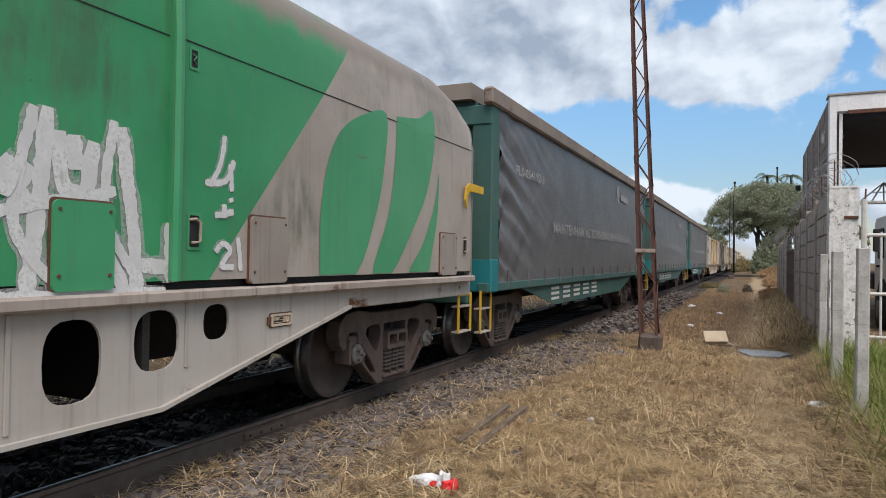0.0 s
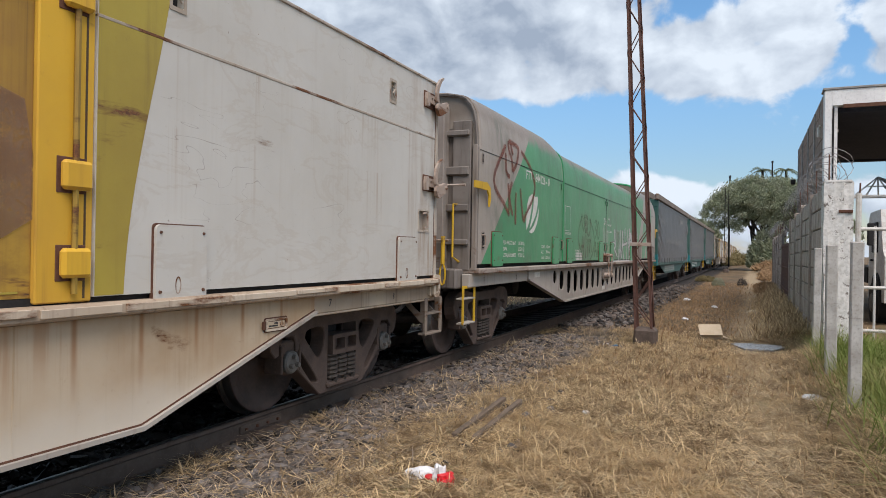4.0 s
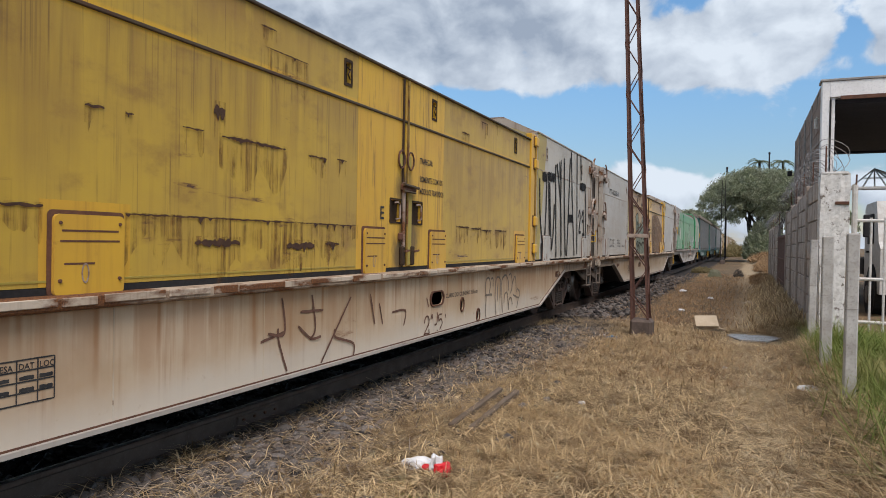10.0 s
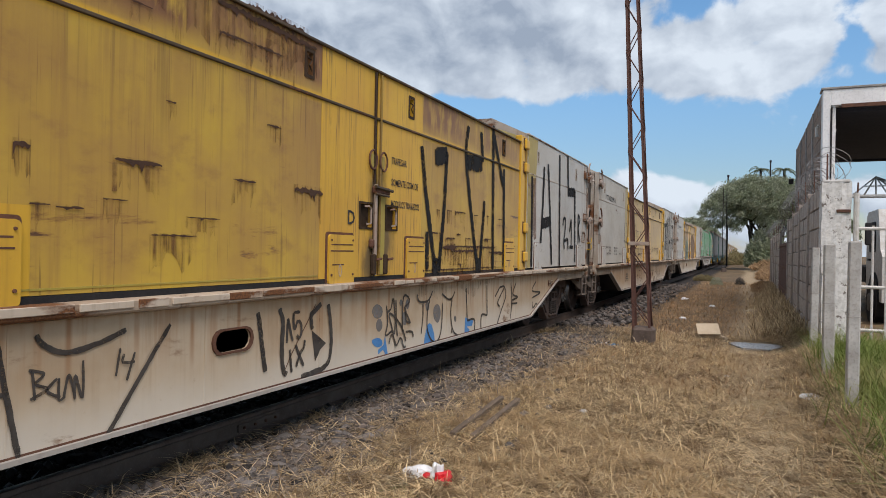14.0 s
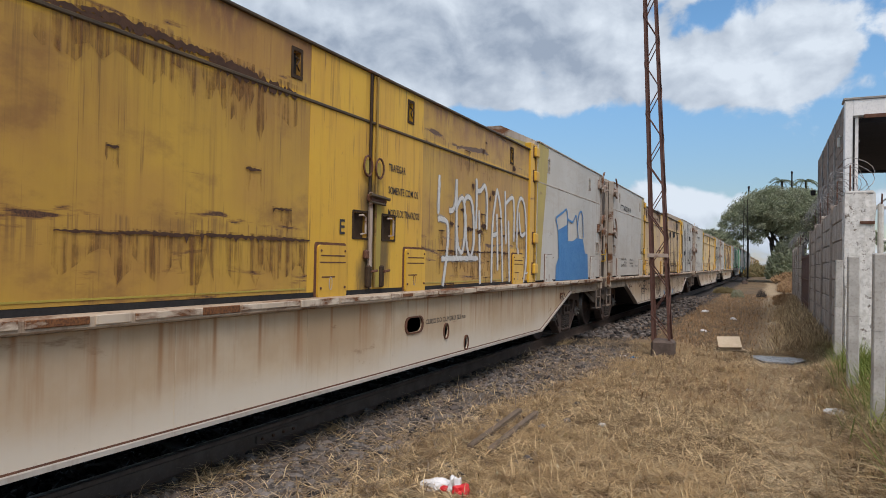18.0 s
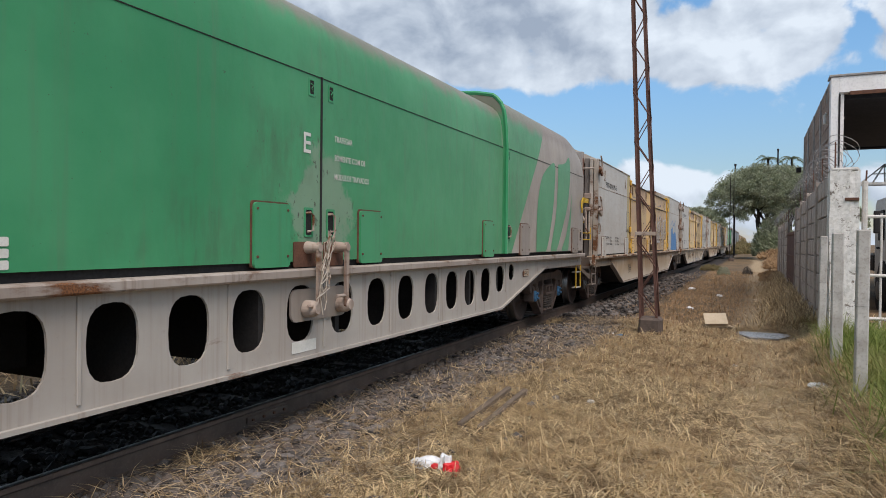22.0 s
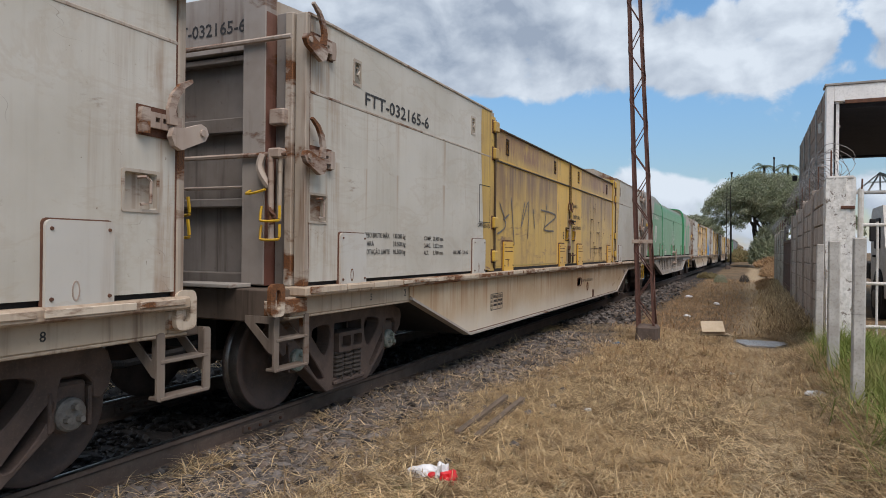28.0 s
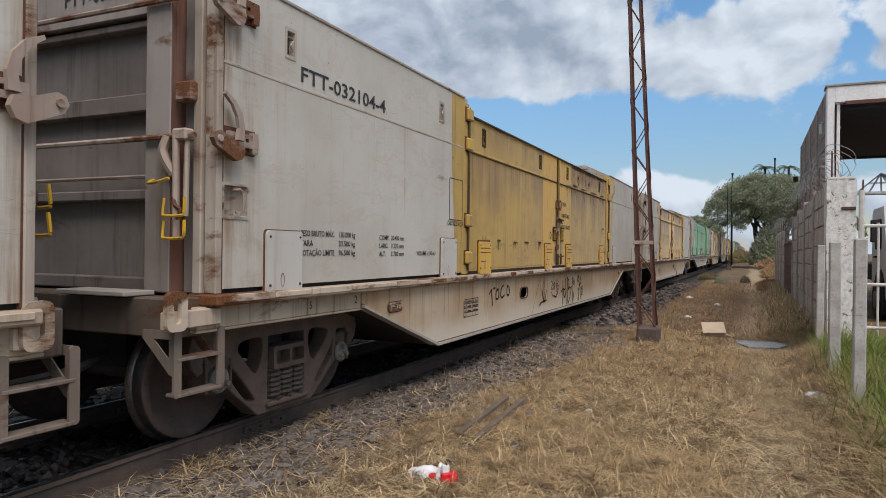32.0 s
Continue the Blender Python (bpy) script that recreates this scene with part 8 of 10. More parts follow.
def dense(pts):
    return curve_points(pts + pts[:1], 4)[:-1]


def smooth_flat(bm):
    for f in bm.faces:
        f.smooth = len(f.verts) == 4 and abs(f.normal.y) < 0.6 and f.calc_center_median().z > 3.12
    return bm


def tarp_wagon(number, keyed):
    """A wagon with black tarpaulin curtains on a dark green frame."""
    w = thing("tarpaulin_wagon", "black tarpaulin-sided wagon on a dark green frame", "freight wagon", (0, 0, 0), "wagons of the train")
    L = 15.3
    part("floor", box(-1.45, 1.45, 0.0, L, 1.15, 1.25), M["dark"], w)
    part("side_sill", box(1.44, 1.6, -0.1, L + 0.1, 1.13, 1.26, 0.01), M["tarp_frame"], w)
    part("side_sill", box(-1.6, -1.44, -0.1, L + 0.1, 1.13, 1.26, 0.01), M["tarp_frame"], w)
    bel = [(1.7, 1.13), (3.9, 0.72), (L - 4.2, 0.72), (L - 2.0, 1.13)]
    part("belly_plate", plate(bel, 1.5, 1.52), M["tarp_frame"], w)
    part("belly_plate", plate(bel, -1.52, -1.5), M["tarp_frame"], w)
    part("centre_sill", box(-0.3, 0.3, 0.2, L - 0.2, 0.75, 1.15), M["dark"], w)
    part("roof", plate([(-0.1, 3.98), (L + 0.1, 3.98), (L + 0.1, 4.22), (-0.1, 4.22)], -1.3, 1.3), M["roof"], w)
    part("eave", box(1.5, 1.66, -0.12, L + 0.12, 3.88, 4.14, 0.03), M["roof"], w, "dusty grey eave sheet")
    part("eave", box(-1.62, -1.5, -0.08, L + 0.08, 3.88, 4.14, 0.03), M["roof"], w)
    for y in (0.0, L - 0.32):
        part("end_post", box(1.28, 1.61, y, y + 0.32, 1.26, 3.9, 0.02), M["tarp_frame"], w)
        part("post_foot", box(1.27, 1.62, y - 0.003, y + 0.323, 1.12, 1.62, 0.02), M["teal"], w, "teal repainted post foot")
        part("end_wall", box(-1.5, 1.3, y + 0.1, y + 0.2, 1.26, 3.98), M["tarp_frame"], w)
        part("gable", box(-1.5, 1.6, y - 0.02, y + 0.3, 3.6, 3.9, 0.02), M["tarp_frame"], w)
    bm = bmesh.new()
    ny, nz = 200, 60
    grid = []
    for i in range(ny + 1):
        y = 0.34 + (L - 0.68) * i / ny
        row = []
        for j in range(nz + 1):
            z = 1.2 + 2.72 * j / nz
            near = math.exp(-(y - 0.34) / 1.1) + 0.6 * math.exp(-(L - 0.34 - y) / 1.2)
            fold = 0.075 * near * noise.noise((y * 2.6 - z * 1.6, z * 1.1, 3)) + 0.085 * near * noise.noise((y * 1.6 + z * 4.2, z * 0.8, 8)) + 0.03 * near * noise.noise((y * 4.0 + z * 8.0, z, 5)) + 0.012 * noise.noise((y * 0.9, z * 1.5, 1))
            row.append(bm.verts.new((1.585 + fold, y, z)))
        grid.append(row)
    for i in range(ny):
        for j in range(nz):
            f = bm.faces.new((grid[i][j], grid[i + 1][j], grid[i + 1][j + 1], grid[i][j + 1]))
            f.smooth = True
    part("curtain", bm, M["tarp"], w, "creased black tarpaulin curtain")
    part("curtain", box(-1.6, -1.57, 0.34, L - 0.34, 1.2, 3.92), M["tarp"], w)
    part("curtain_backing", box(-1.5, 1.5, 0.4, L - 0.4, 1.3, 3.85), M["dark"], w)
    for y in (0.8 + 1.05 * i for i in range(14)):
        part("strap", box(1.59, 1.612, y, y + 0.05, 1.16, 1.45, 0.004), M["tarp"], w)
    line(w, M["faint_white"], number, 1.05, 2.99, 0.15, 1.62, 1.625)
    line(w, M["faint_white"], "MANTENHAM AS TORNEIRAS BEM FECHADAS", 3.36, 2.13, 0.21, 8.58, 1.615)
    for sh in leaf_shapes(9.85, 3.2, (0.5, 0.5)):
        bm = bmesh.new()
        patch(bm, sh, lambda z: 1.615)
        part("curtain_emblem", bm, M["faint_white"], w, "worn pale emblem on the curtain")
    bm = bmesh.new()
    ribbon(bm, [(10.5, 3.4), (11.7, 3.4)], 0.17, lambda z: 1.615, False, 0.1)
    part("curtain_bar", bm, M["faint_white"], w, "worn pale bar on the curtain")
    bm = bmesh.new()
    for i in range(5):
        for j in range(3):
            ribbon(bm, [(3.6 + 0.9 * i, 1.05 - 0.1 * j), (4.2 + 0.9 * i, 1.05 - 0.1 * j)], 0.055, lambda z: 1.526, False, 0.1)
    part("frame_lettering", bm, M["white_ink"], w)
    for y, d in ((0.0, -1), (L, 1)):
        step_ladder(w, y - d * 0.1, 1.5, M["yellow_grip"], 0.52, 1.15, False)
        part("coupler", box(-0.13, 0.13, *sorted((y + d * 0.75, y)), 0.78, 1.02, 0.03), M["dark"], w)
        part("headstock", box(-1.4, 1.3, *sorted((y + d * 0.15, y)), 0.95, 1.2, 0.02), M["tarp_frame"], w)
    bogie(w, 1.6, "cap_grey", keyed)
    bogie(w, L - 1.6, "cap_grey", keyed)
    return w

# ---- the wagons in their order ----
RUN = [0.0, 5.04, 10.07, 15.1, 20.14, 25.17, 30.2, 35.24, 40.29, 45.34, 50.35, 55.38, 60.43, 65.48, 70.54, 75.61, 80.7, 85.8, 90.89, 96.0, 101.11, 106.26, 111.38, 116.48, 121.58, 126.65, 131.68, 136.69, 141.68, 146.67, 151.63, 156.57, 161.52]  # metres the train has gone, second by second


def place(w, rear):
    w.location = (0, rear, 0)
    WAGONS.append((w, rear))
    return w


proto = box_wagon_body()
TINT = {
    "A": ("FTT-032052-8", "D", "cap_grey", "ochre_a"), "B": ("FTT-032199-1", "E", "cap_grey", "faded_a"), "C": ("FTT-032141-9", "D", "cap_grey", "scabbed"),
    "D": ("FTT-032479-5", "E", "cap_grey", "faded_b"), "F": ("FTT-032165-6", "E", "cap_green", "rusted"), "G": ("FTT-032104-4", "D", "cap_grey", "rusted"),
    "H": ("", "E", "cap_grey", "faded_a"),
}
REAR = {"A": -32.05, "B": -52.97, "C": -73.83, "D": -94.63, "F": -136.79, "G": -157.70, "H": -178.6}
BOX = {}
for i, (key, (number, letter, cap, tone)) in enumerate(TINT.items()):
    w = proto if i == 0 else copy_thing(proto, Matrix())
    BOX[key] = w
for key, w in BOX.items():
    number, letter, cap, tone = TINT[key]
    place(w, REAR[key])
    belly(w, letter)
    box_marks(w, number, letter, key == "B")
    repaint(w, {"door_sheet": tone, "door_sheet_upper": tone})
    if key == "G":
        for o in w.children:
            if o.name.startswith("door_sheet") and o.bound_box[0][1] < 8:
                o.material_slots[0].material = M["olive_sheet"]
    if key in "FGH":
        repaint(w, {"hinge_column": "soiled_yellow", "hinge_bracket": "soiled_yellow", "hatch_surround": "soiled_yellow", "yellow_wave": "soiled_yellow", "hinge_rod": "seam"})
    if key == "B":
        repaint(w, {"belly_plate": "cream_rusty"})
    if key in "BFGH":
        repaint(w, {"side_panel": "white_dirty", "upper_panel": "white_dirty"})
    bogie(w, 1.375, cap, True)
    bogie(w, LB - 1.375, cap, True)
far = None
for i in range(6):
    if far is None:
        far = copy_thing(BOX["F"], Matrix())
        WHEELSETS += [o for o in far.children if o.name.startswith("wheelset")]
        w = far
    else:
        w = copy_thing(far, Matrix())
        WHEELSETS += [o for o in w.children if o.name.startswith("wheelset")]
    place(w, 59.2 + 20.9 * i)
GREEN = {"N": place(green_wagon("FTT - 844126 - 0", "D", "cap_grey", True, "livery_dirty"), -11.09), "M": place(green_wagon("FTT - 844140 - 5", "E", "cap_blue"), -115.85)}
TARP = [place(tarp_wagon("FLS-054192-3", True), 9.4)]
for i in (1, 2):
    w = copy_thing(TARP[0], Matrix())
    WHEELSETS += [o for o in w.children if o.name.startswith("wheelset")]
    TARP.append(place(w, 9.4 + 16.6 * i))
tagged(BOX["A"], "white and ochre-yellow box wagon with grey bubble graffiti")
tagged(BOX["B"], "white and yellow box wagon with black zebra-like graffiti")
tagged(BOX["C"], "white and yellow box wagon with tall black graffiti letters")
tagged(BOX["D"], "white and ochre box wagon with blue and white graffiti")
tagged(BOX["F"], "white and yellow box wagon with scratched rusty doors")
tagged(BOX["G"], "white and faded yellow box wagon, black tags on the frame")
tagged(BOX["H"], "dirty white and yellow box wagon, last of the train")
tagged(GREEN["N"], "green and taupe wagon with white and red graffiti")
tagged(GREEN["M"], "clean green and taupe wagon with blue axle caps")

# ---- graffiti and stains on the wagons ----
spray(BOX["C"], "graffiti", [[(10.58, 2.86), (10.7, 2.36), (10.84, 1.92), (11.03, 1.34)], [(11.32, 2.9), (11.25, 2.09), (11.12, 1.36)], [(12.05, 3.35), (11.97, 2.95), (12.19, 2.16), (12.47, 1.36)], [(12.53, 3.35), (12.62, 2.92)], [(12.71, 2.36), (12.55, 1.36)], [(13.04, 3.53), (13.11, 1.34)], [(13.04, 3.44), (13.53, 2.66)], [(13.56, 2.93), (13.61, 1.38)], [(10.75, 1.85), (10.77, 1.39)]], 0.1, M["spray_black"], on_yellow, "tall black painted letters", 1)
spray(BOX["C"], "graffiti", [[(10.96, 2.78), (11.34, 2.85)], [(11.98, 2.85), (12.6, 2.89)], [(10.93, 1.42), (11.18, 1.41)], [(12.4, 1.42), (12.61, 1.4)]], 0.22, M["spray_black"], on_yellow, "tall black painted letters", 2)
spray(BOX["C"], "graffiti", [[(14.97, 2.96), (15.01, 1.35)], [(15.75, 3.22), (15.65, 2.27), (15.49, 1.32)], [(16.01, 3.3), (16.19, 2.39), (16.37, 1.37)], [(16.86, 3.59), (16.98, 1.34)], [(17.54, 3.66), (17.61, 2.99)], [(18.22, 2.98), (18.32, 1.4)]], 0.11, M["spray_black"], on_white, "tall black painted letters", 3)
spray(BOX["C"], "graffiti", [[(15.6, 2.14), (16.25, 2.22)], [(17.59, 2.9), (18.26, 2.94)]], 0.2, M["spray_black"], on_white, "tall black painted letters", 4)
spray(BOX["C"], "graffiti", [[(17.22, 2.17), (17.28, 2.32), (17.42, 2.3), (17.41, 2.08), (17.32, 1.88), (17.35, 1.69)], [(17.34, 1.85), (17.64, 1.89), (17.69, 1.68)], [(17.8, 2.05), (17.93, 2.32), (17.97, 1.77)], [(17.83, 1.74), (18.14, 1.73)], [(18.58, 2.49), (18.61, 1.82)], [(18.58, 2.46), (18.76, 2.37), (18.62, 2.16), (18.8, 1.85)]], 0.07, M["spray_black"], on_white, "black painted numbers", 5)
fill(BOX["C"], "paint_patch", [(15.02, 2.93), (15.23, 2.96), (15.25, 2.38), (15.29, 1.87), (15.15, 1.83), (15.06, 2.03)], M["brown_fade"], on_white, "bleached brown patch")
spray(BOX["B"], "graffiti", [[(14.86, 2.84), (14.92, 2.2), (15.08, 1.73), (15.26, 1.28)], [(15.36, 2.97), (15.32, 2.1), (15.22, 1.45)], [(15.44, 3.01), (15.55, 2.32), (15.65, 1.37)], [(15.56, 2.83), (15.66, 2.13), (15.76, 1.5)], [(15.94, 2.42), (15.89, 1.87), (15.78, 1.51)], [(16.08, 3.24), (16.3, 2.8), (16.46, 2.31), (16.54, 1.37)], [(15.98, 3.21), (16.05, 2.33), (16.13, 1.37)], [(16.29, 3.31), (16.38, 2.94)], [(16.68, 3.43), (16.74, 2.52), (16.9, 1.38)], [(16.43, 3.35), (16.46, 2.35)], [(17.2, 3.49), (17.13, 2.3), (17.03, 1.37)], [(17.29, 3.63), (17.48, 2.49), (17.73, 1.37)], [(17.84, 3.68), (17.99, 1.41)], [(18.21, 3.69), (18.29, 3.09)], [(18.74, 3.01), (18.92, 1.32)], [(15.04, 1.64), (15.08, 1.29)]], 0.075, M["spray_black"], on_white, "black zebra-like painted strokes", 11)
spray(BOX["B"], "graffiti", [[(15.04, 2.89), (15.32, 2.9)], [(15.47, 2.93), (15.94, 2.94)], [(17.09, 2.17), (17.55, 2.2)], [(18.19, 2.96), (18.77, 2.97)]], 0.18, M["spray_black"], on_white, "black zebra-like painted strokes", 12)
spray(BOX["B"], "graffiti", [[(18.11, 2.25), (18.21, 2.4), (18.28, 2.22), (18.15, 1.9)], [(18.15, 1.9), (18.34, 1.9)], [(18.41, 2.24), (18.58, 2.4), (18.63, 1.88)], [(18.44, 2.15), (18.58, 2.19)], [(18.5, 1.85), (18.74, 1.86)]], 0.07, M["spray_black"], on_white, "black painted numbers", 13)
spray(BOX["B"], "graffiti", [[(10.1, 0.64), (10.13, 0.7), (10.18, 0.72), (10.23, 0.69), (10.23, 0.63), (10.18, 0.58), (10.1, 0.51)], [(10.09, 0.5), (10.15, 0.51), (10.24, 0.5), (10.23, 0.55)], [(10.29, 0.67), (10.32, 0.73), (10.34, 0.67)], [(10.48, 0.74), (10.47, 0.61), (10.4, 0.59)], [(10.62, 0.71), (10.52, 0.7), (10.53, 0.63)], [(10.53, 0.63), (10.59, 0.65), (10.63, 0.6), (10.6, 0.56), (10.55, 0.52)], [(10.73, 0.7), (10.74, 0.65)], [(10.23, 0.56), (10.24, 0.47)], [(10.47, 0.52), (10.48, 0.5)], [(10.16, 0.95), (10.22, 0.83)]], 0.022, M["tag_brown"], on_belly, "brown scratched tag on the frame", 14)
spray(BOX["B"], "graffiti", [[(12.2, 0.96), (12.25, 1.08), (12.37, 1.09), (12.42, 0.97), (12.37, 0.86)], [(12.2, 0.84), (12.48, 0.84), (12.44, 0.82)], [(12.25, 0.8), (12.23, 0.59), (12.26, 0.49)], [(12.2, 0.96), (12.25, 0.8)], [(12.45, 1.08), (12.53, 1.08), (12.54, 0.96)], [(12.64, 0.78), (12.66, 1.04), (12.77, 1.1), (12.88, 1.02), (12.87, 0.76)], [(12.64, 0.78), (12.69, 0.51)], [(12.95, 0.81), (12.95, 1.04), (13.13, 1.11), (13.26, 1.01), (13.27, 0.85)], [(12.95, 0.81), (13.0, 0.51)], [(12.75, 0.71), (12.77, 1.0)], [(13.08, 0.66), (13.11, 0.8), (13.24, 0.8), (13.31, 0.53)], [(13.31, 0.53), (13.34, 0.7), (13.44, 0.72), (13.51, 0.61)], [(13.3, 1.1), (13.4, 1.12), (13.48, 0.94), (13.4, 0.8)]], 0.03, M["tag_grey"], on_belly, "faint outlined bubble tag on the frame", 15)
spray(BOX["B"], "graffiti", [[(13.47, 0.94), (13.64, 1.07), (13.72, 0.8)], [(13.54, 0.77), (13.84, 0.7), (13.9, 0.79), (13.76, 0.86)], [(13.84, 0.7), (13.75, 0.53)]], 0.03, M["tag_grey"], on_belly, "faint outlined bubble tag on the frame", 16)
spray(BOX["B"], "graffiti", [[(7.04, 0.8), (7.35, 0.85)], [(7.31, 1.14), (7.35, 0.84), (7.13, 0.86)], [(7.26, 0.89), (7.28, 0.76), (7.39, 0.51)], [(7.57, 1.0), (7.92, 0.99)], [(7.74, 1.14), (7.8, 0.84), (7.72, 0.74)], [(7.54, 0.88), (7.73, 0.75), (7.89, 0.75)], [(8.12, 0.79), (8.14, 0.71), (8.46, 0.61), (8.45, 0.48)], [(8.4, 1.08), (7.89, 0.5)], [(8.78, 1.08), (8.88, 0.76)], [(8.98, 0.97), (9.06, 0.74)], [(9.27, 0.85), (9.59, 0.84), (9.55, 0.67)]], 0.024, M["tag_brown"], on_belly, "rust-brown scratched tags on the frame", 17)
fill(BOX["A"], "graffiti_fill", [(6.26, 2.63), (6.41, 2.71), (6.64, 2.75), (6.85, 2.68), (6.99, 2.37), (7.34, 2.45), (7.67, 2.38), (7.77, 2.62), (7.99, 2.69), (8.24, 2.52), (8.4, 2.2), (8.53, 2.16), (8.61, 1.28), (6.52, 1.29), (6.39, 2.26)], M["spray_grey"], on_yellow, "grey-green bubble graffiti")
spray(BOX["A"], "graffiti", [[(6.27, 2.63), (6.38, 2.35), (6.42, 1.7), (6.52, 1.3)], [(6.27, 2.63), (6.47, 2.74), (6.77, 2.72), (6.9, 2.51), (7.01, 2.12), (7.16, 1.92)], [(6.6, 2.37), (6.73, 2.43), (6.79, 2.0), (6.61, 1.94), (6.6, 2.37)], [(6.99, 2.37), (7.09, 1.95), (7.28, 1.67)], [(7.32, 2.45), (7.55, 2.19), (7.31, 2.12), (7.49, 1.94), (7.7, 1.99)], [(7.67, 2.38), (7.89, 2.07), (7.73, 1.83), (8.25, 2.14)], [(7.71, 2.44), (7.82, 2.64), (8.11, 2.67), (8.32, 2.47), (8.42, 2.2), (8.01, 2.07)], [(8.26, 1.85), (8.46, 1.89), (8.52, 2.11)], [(6.47, 1.65), (6.75, 1.76), (7.0, 1.6), (7.28, 1.72), (7.69, 1.6), (7.96, 1.73), (8.57, 1.68)]], 0.05, M["spray_black"], on_yellow, "black outline of bubble graffiti", 18)
spray(BOX["A"], "graffiti", [[(6.75, 1.58), (6.83, 1.65), (6.92, 1.48), (6.75, 1.46), (6.75, 1.58)], [(7.28, 1.61), (7.33, 1.29)], [(7.04, 1.81), (7.1, 1.3)], [(7.69, 1.6), (7.75, 1.28)], [(6.51, 1.47), (6.59, 1.32)]], 0.05, M["spray_black"], on_yellow, "black outline of bubble graffiti", 19)
spray(BOX["A"], "graffiti", [[(8.0, 1.52), (8.09, 1.55), (8.03, 1.35), (8.15, 1.37)], [(8.27, 1.52), (8.19, 1.4), (8.32, 1.4), (8.27, 1.52)], [(8.44, 1.56), (8.52, 1.46), (8.42, 1.37)], [(5.46, 2.19), (5.55, 2.23), (5.57, 2.01), (5.47, 1.95), (5.44, 2.12)], [(5.4, 2.23), (5.43, 1.89)], [(5.79, 2.23), (5.77, 1.96)], [(5.91, 2.25), (5.85, 2.09)], [(6.04, 2.09), (6.21, 2.04), (6.07, 1.99)], [(6.0, 1.92), (6.02, 1.88)]], 0.03, M["spray_black"], on_yellow, "small black tags", 20)
fill(BOX["A"], "torn_patch", [(10.64, 2.24), (10.82, 2.83), (11.78, 2.93), (12.45, 2.93), (13.25, 2.74), (14.32, 2.42), (14.43, 1.81), (13.76, 1.38), (12.52, 1.27), (11.1, 1.29), (10.82, 1.86)], M["brown_fade"], on_yellow, "torn rusty poster patch")
spray(BOX["A"], "scrape", [[(11.4, 2.94), (11.46, 2.34), (11.56, 1.29)]], 0.16, M["pale_run"], on_yellow, "pale scraped stripe", 21)
spray(BOX["A"], "torn_patch", [[(10.99, 2.77), (11.1, 2.31), (11.03, 1.74), (11.24, 1.36)], [(11.86, 2.79), (12.2, 2.62), (12.0, 2.18), (12.32, 1.84), (11.96, 1.41)], [(12.46, 2.65), (12.3, 2.27), (12.61, 1.85)], [(11.72, 2.57), (11.69, 1.76), (11.83, 1.31)], [(11.27, 2.52), (11.24, 2.0)]], 0.06, M["tag_grey"], on_yellow, "dark torn paper scraps", 22)
spray(BOX["A"], "scrape", [[(5.66, 2.79), (5.68, 2.35), (5.71, 1.77)], [(5.7, 3.25), (5.64, 2.87)]], 0.12, M["pale_run"], on_yellow, "pale run of paint", 23)
spray(BOX["A"], "scratches", [[(10.26, 0.93), (10.18, 0.72), (10.44, 0.48), (10.74, 0.59), (10.63, 0.84), (10.38, 0.91)], [(10.49, 0.89), (10.85, 0.82), (10.86, 0.52)], [(8.24, 1.11), (8.33, 1.0), (7.95, 0.45)]], 0.02, M["sill_grey"], on_belly, "faint scratched tag", 24)
fill(BOX["D"], "graffiti_fill", [(15.85, 1.31), (15.86, 1.59), (16.04, 1.74), (15.96, 2.24), (16.56, 2.37), (16.63, 2.06), (17.0, 2.07), (17.3, 2.14), (17.82, 2.14), (18.02, 1.85), (18.24, 1.83), (18.32, 1.3)], M["spray_blue"], on_white, "solid blue painted shape")
spray(BOX["D"], "graffiti", [[(15.8, 2.45), (16.24, 2.58), (16.56, 2.63), (16.63, 2.07)], [(15.8, 2.45), (15.96, 2.22), (16.04, 1.73)], [(16.61, 2.48), (16.98, 2.45), (17.25, 2.58), (17.43, 2.14)], [(17.37, 2.4), (17.48, 2.65), (17.72, 2.66), (17.84, 2.16)], [(15.88, 1.26), (16.65, 1.25), (18.31, 1.28)]], 0.045, M["spray_blue"], on_white, "blue painted outline", 25)
spray(BOX["F"], "graffiti", [[(5.07, 2.36), (5.36, 2.02), (4.96, 1.87)], [(5.62, 2.48), (5.8, 1.71)], [(6.35, 2.46), (6.16, 2.02), (6.55, 2.47), (6.52, 1.82)], [(7.32, 2.37), (8.38, 2.31), (7.52, 2.03), (8.22, 2.0)], [(7.71, 2.51), (7.58, 2.08)], [(6.84, 2.36), (6.94, 2.01)], [(5.23, 2.1), (5.52, 2.2)]], 0.03, M["cap_grey"], on_yellow, "faded blue-grey tags on the doors", 26)
spray(BOX["F"], "scrape", [[(11.53, 2.93), (11.55, 2.33), (11.61, 1.42)], [(11.91, 2.73), (11.96, 2.04)], [(12.83, 2.97), (12.87, 1.45)], [(13.33, 2.97), (13.28, 2.39)]], 0.06, M["pale_run"], on_yellow, "vertical bleached scrapes", 27)
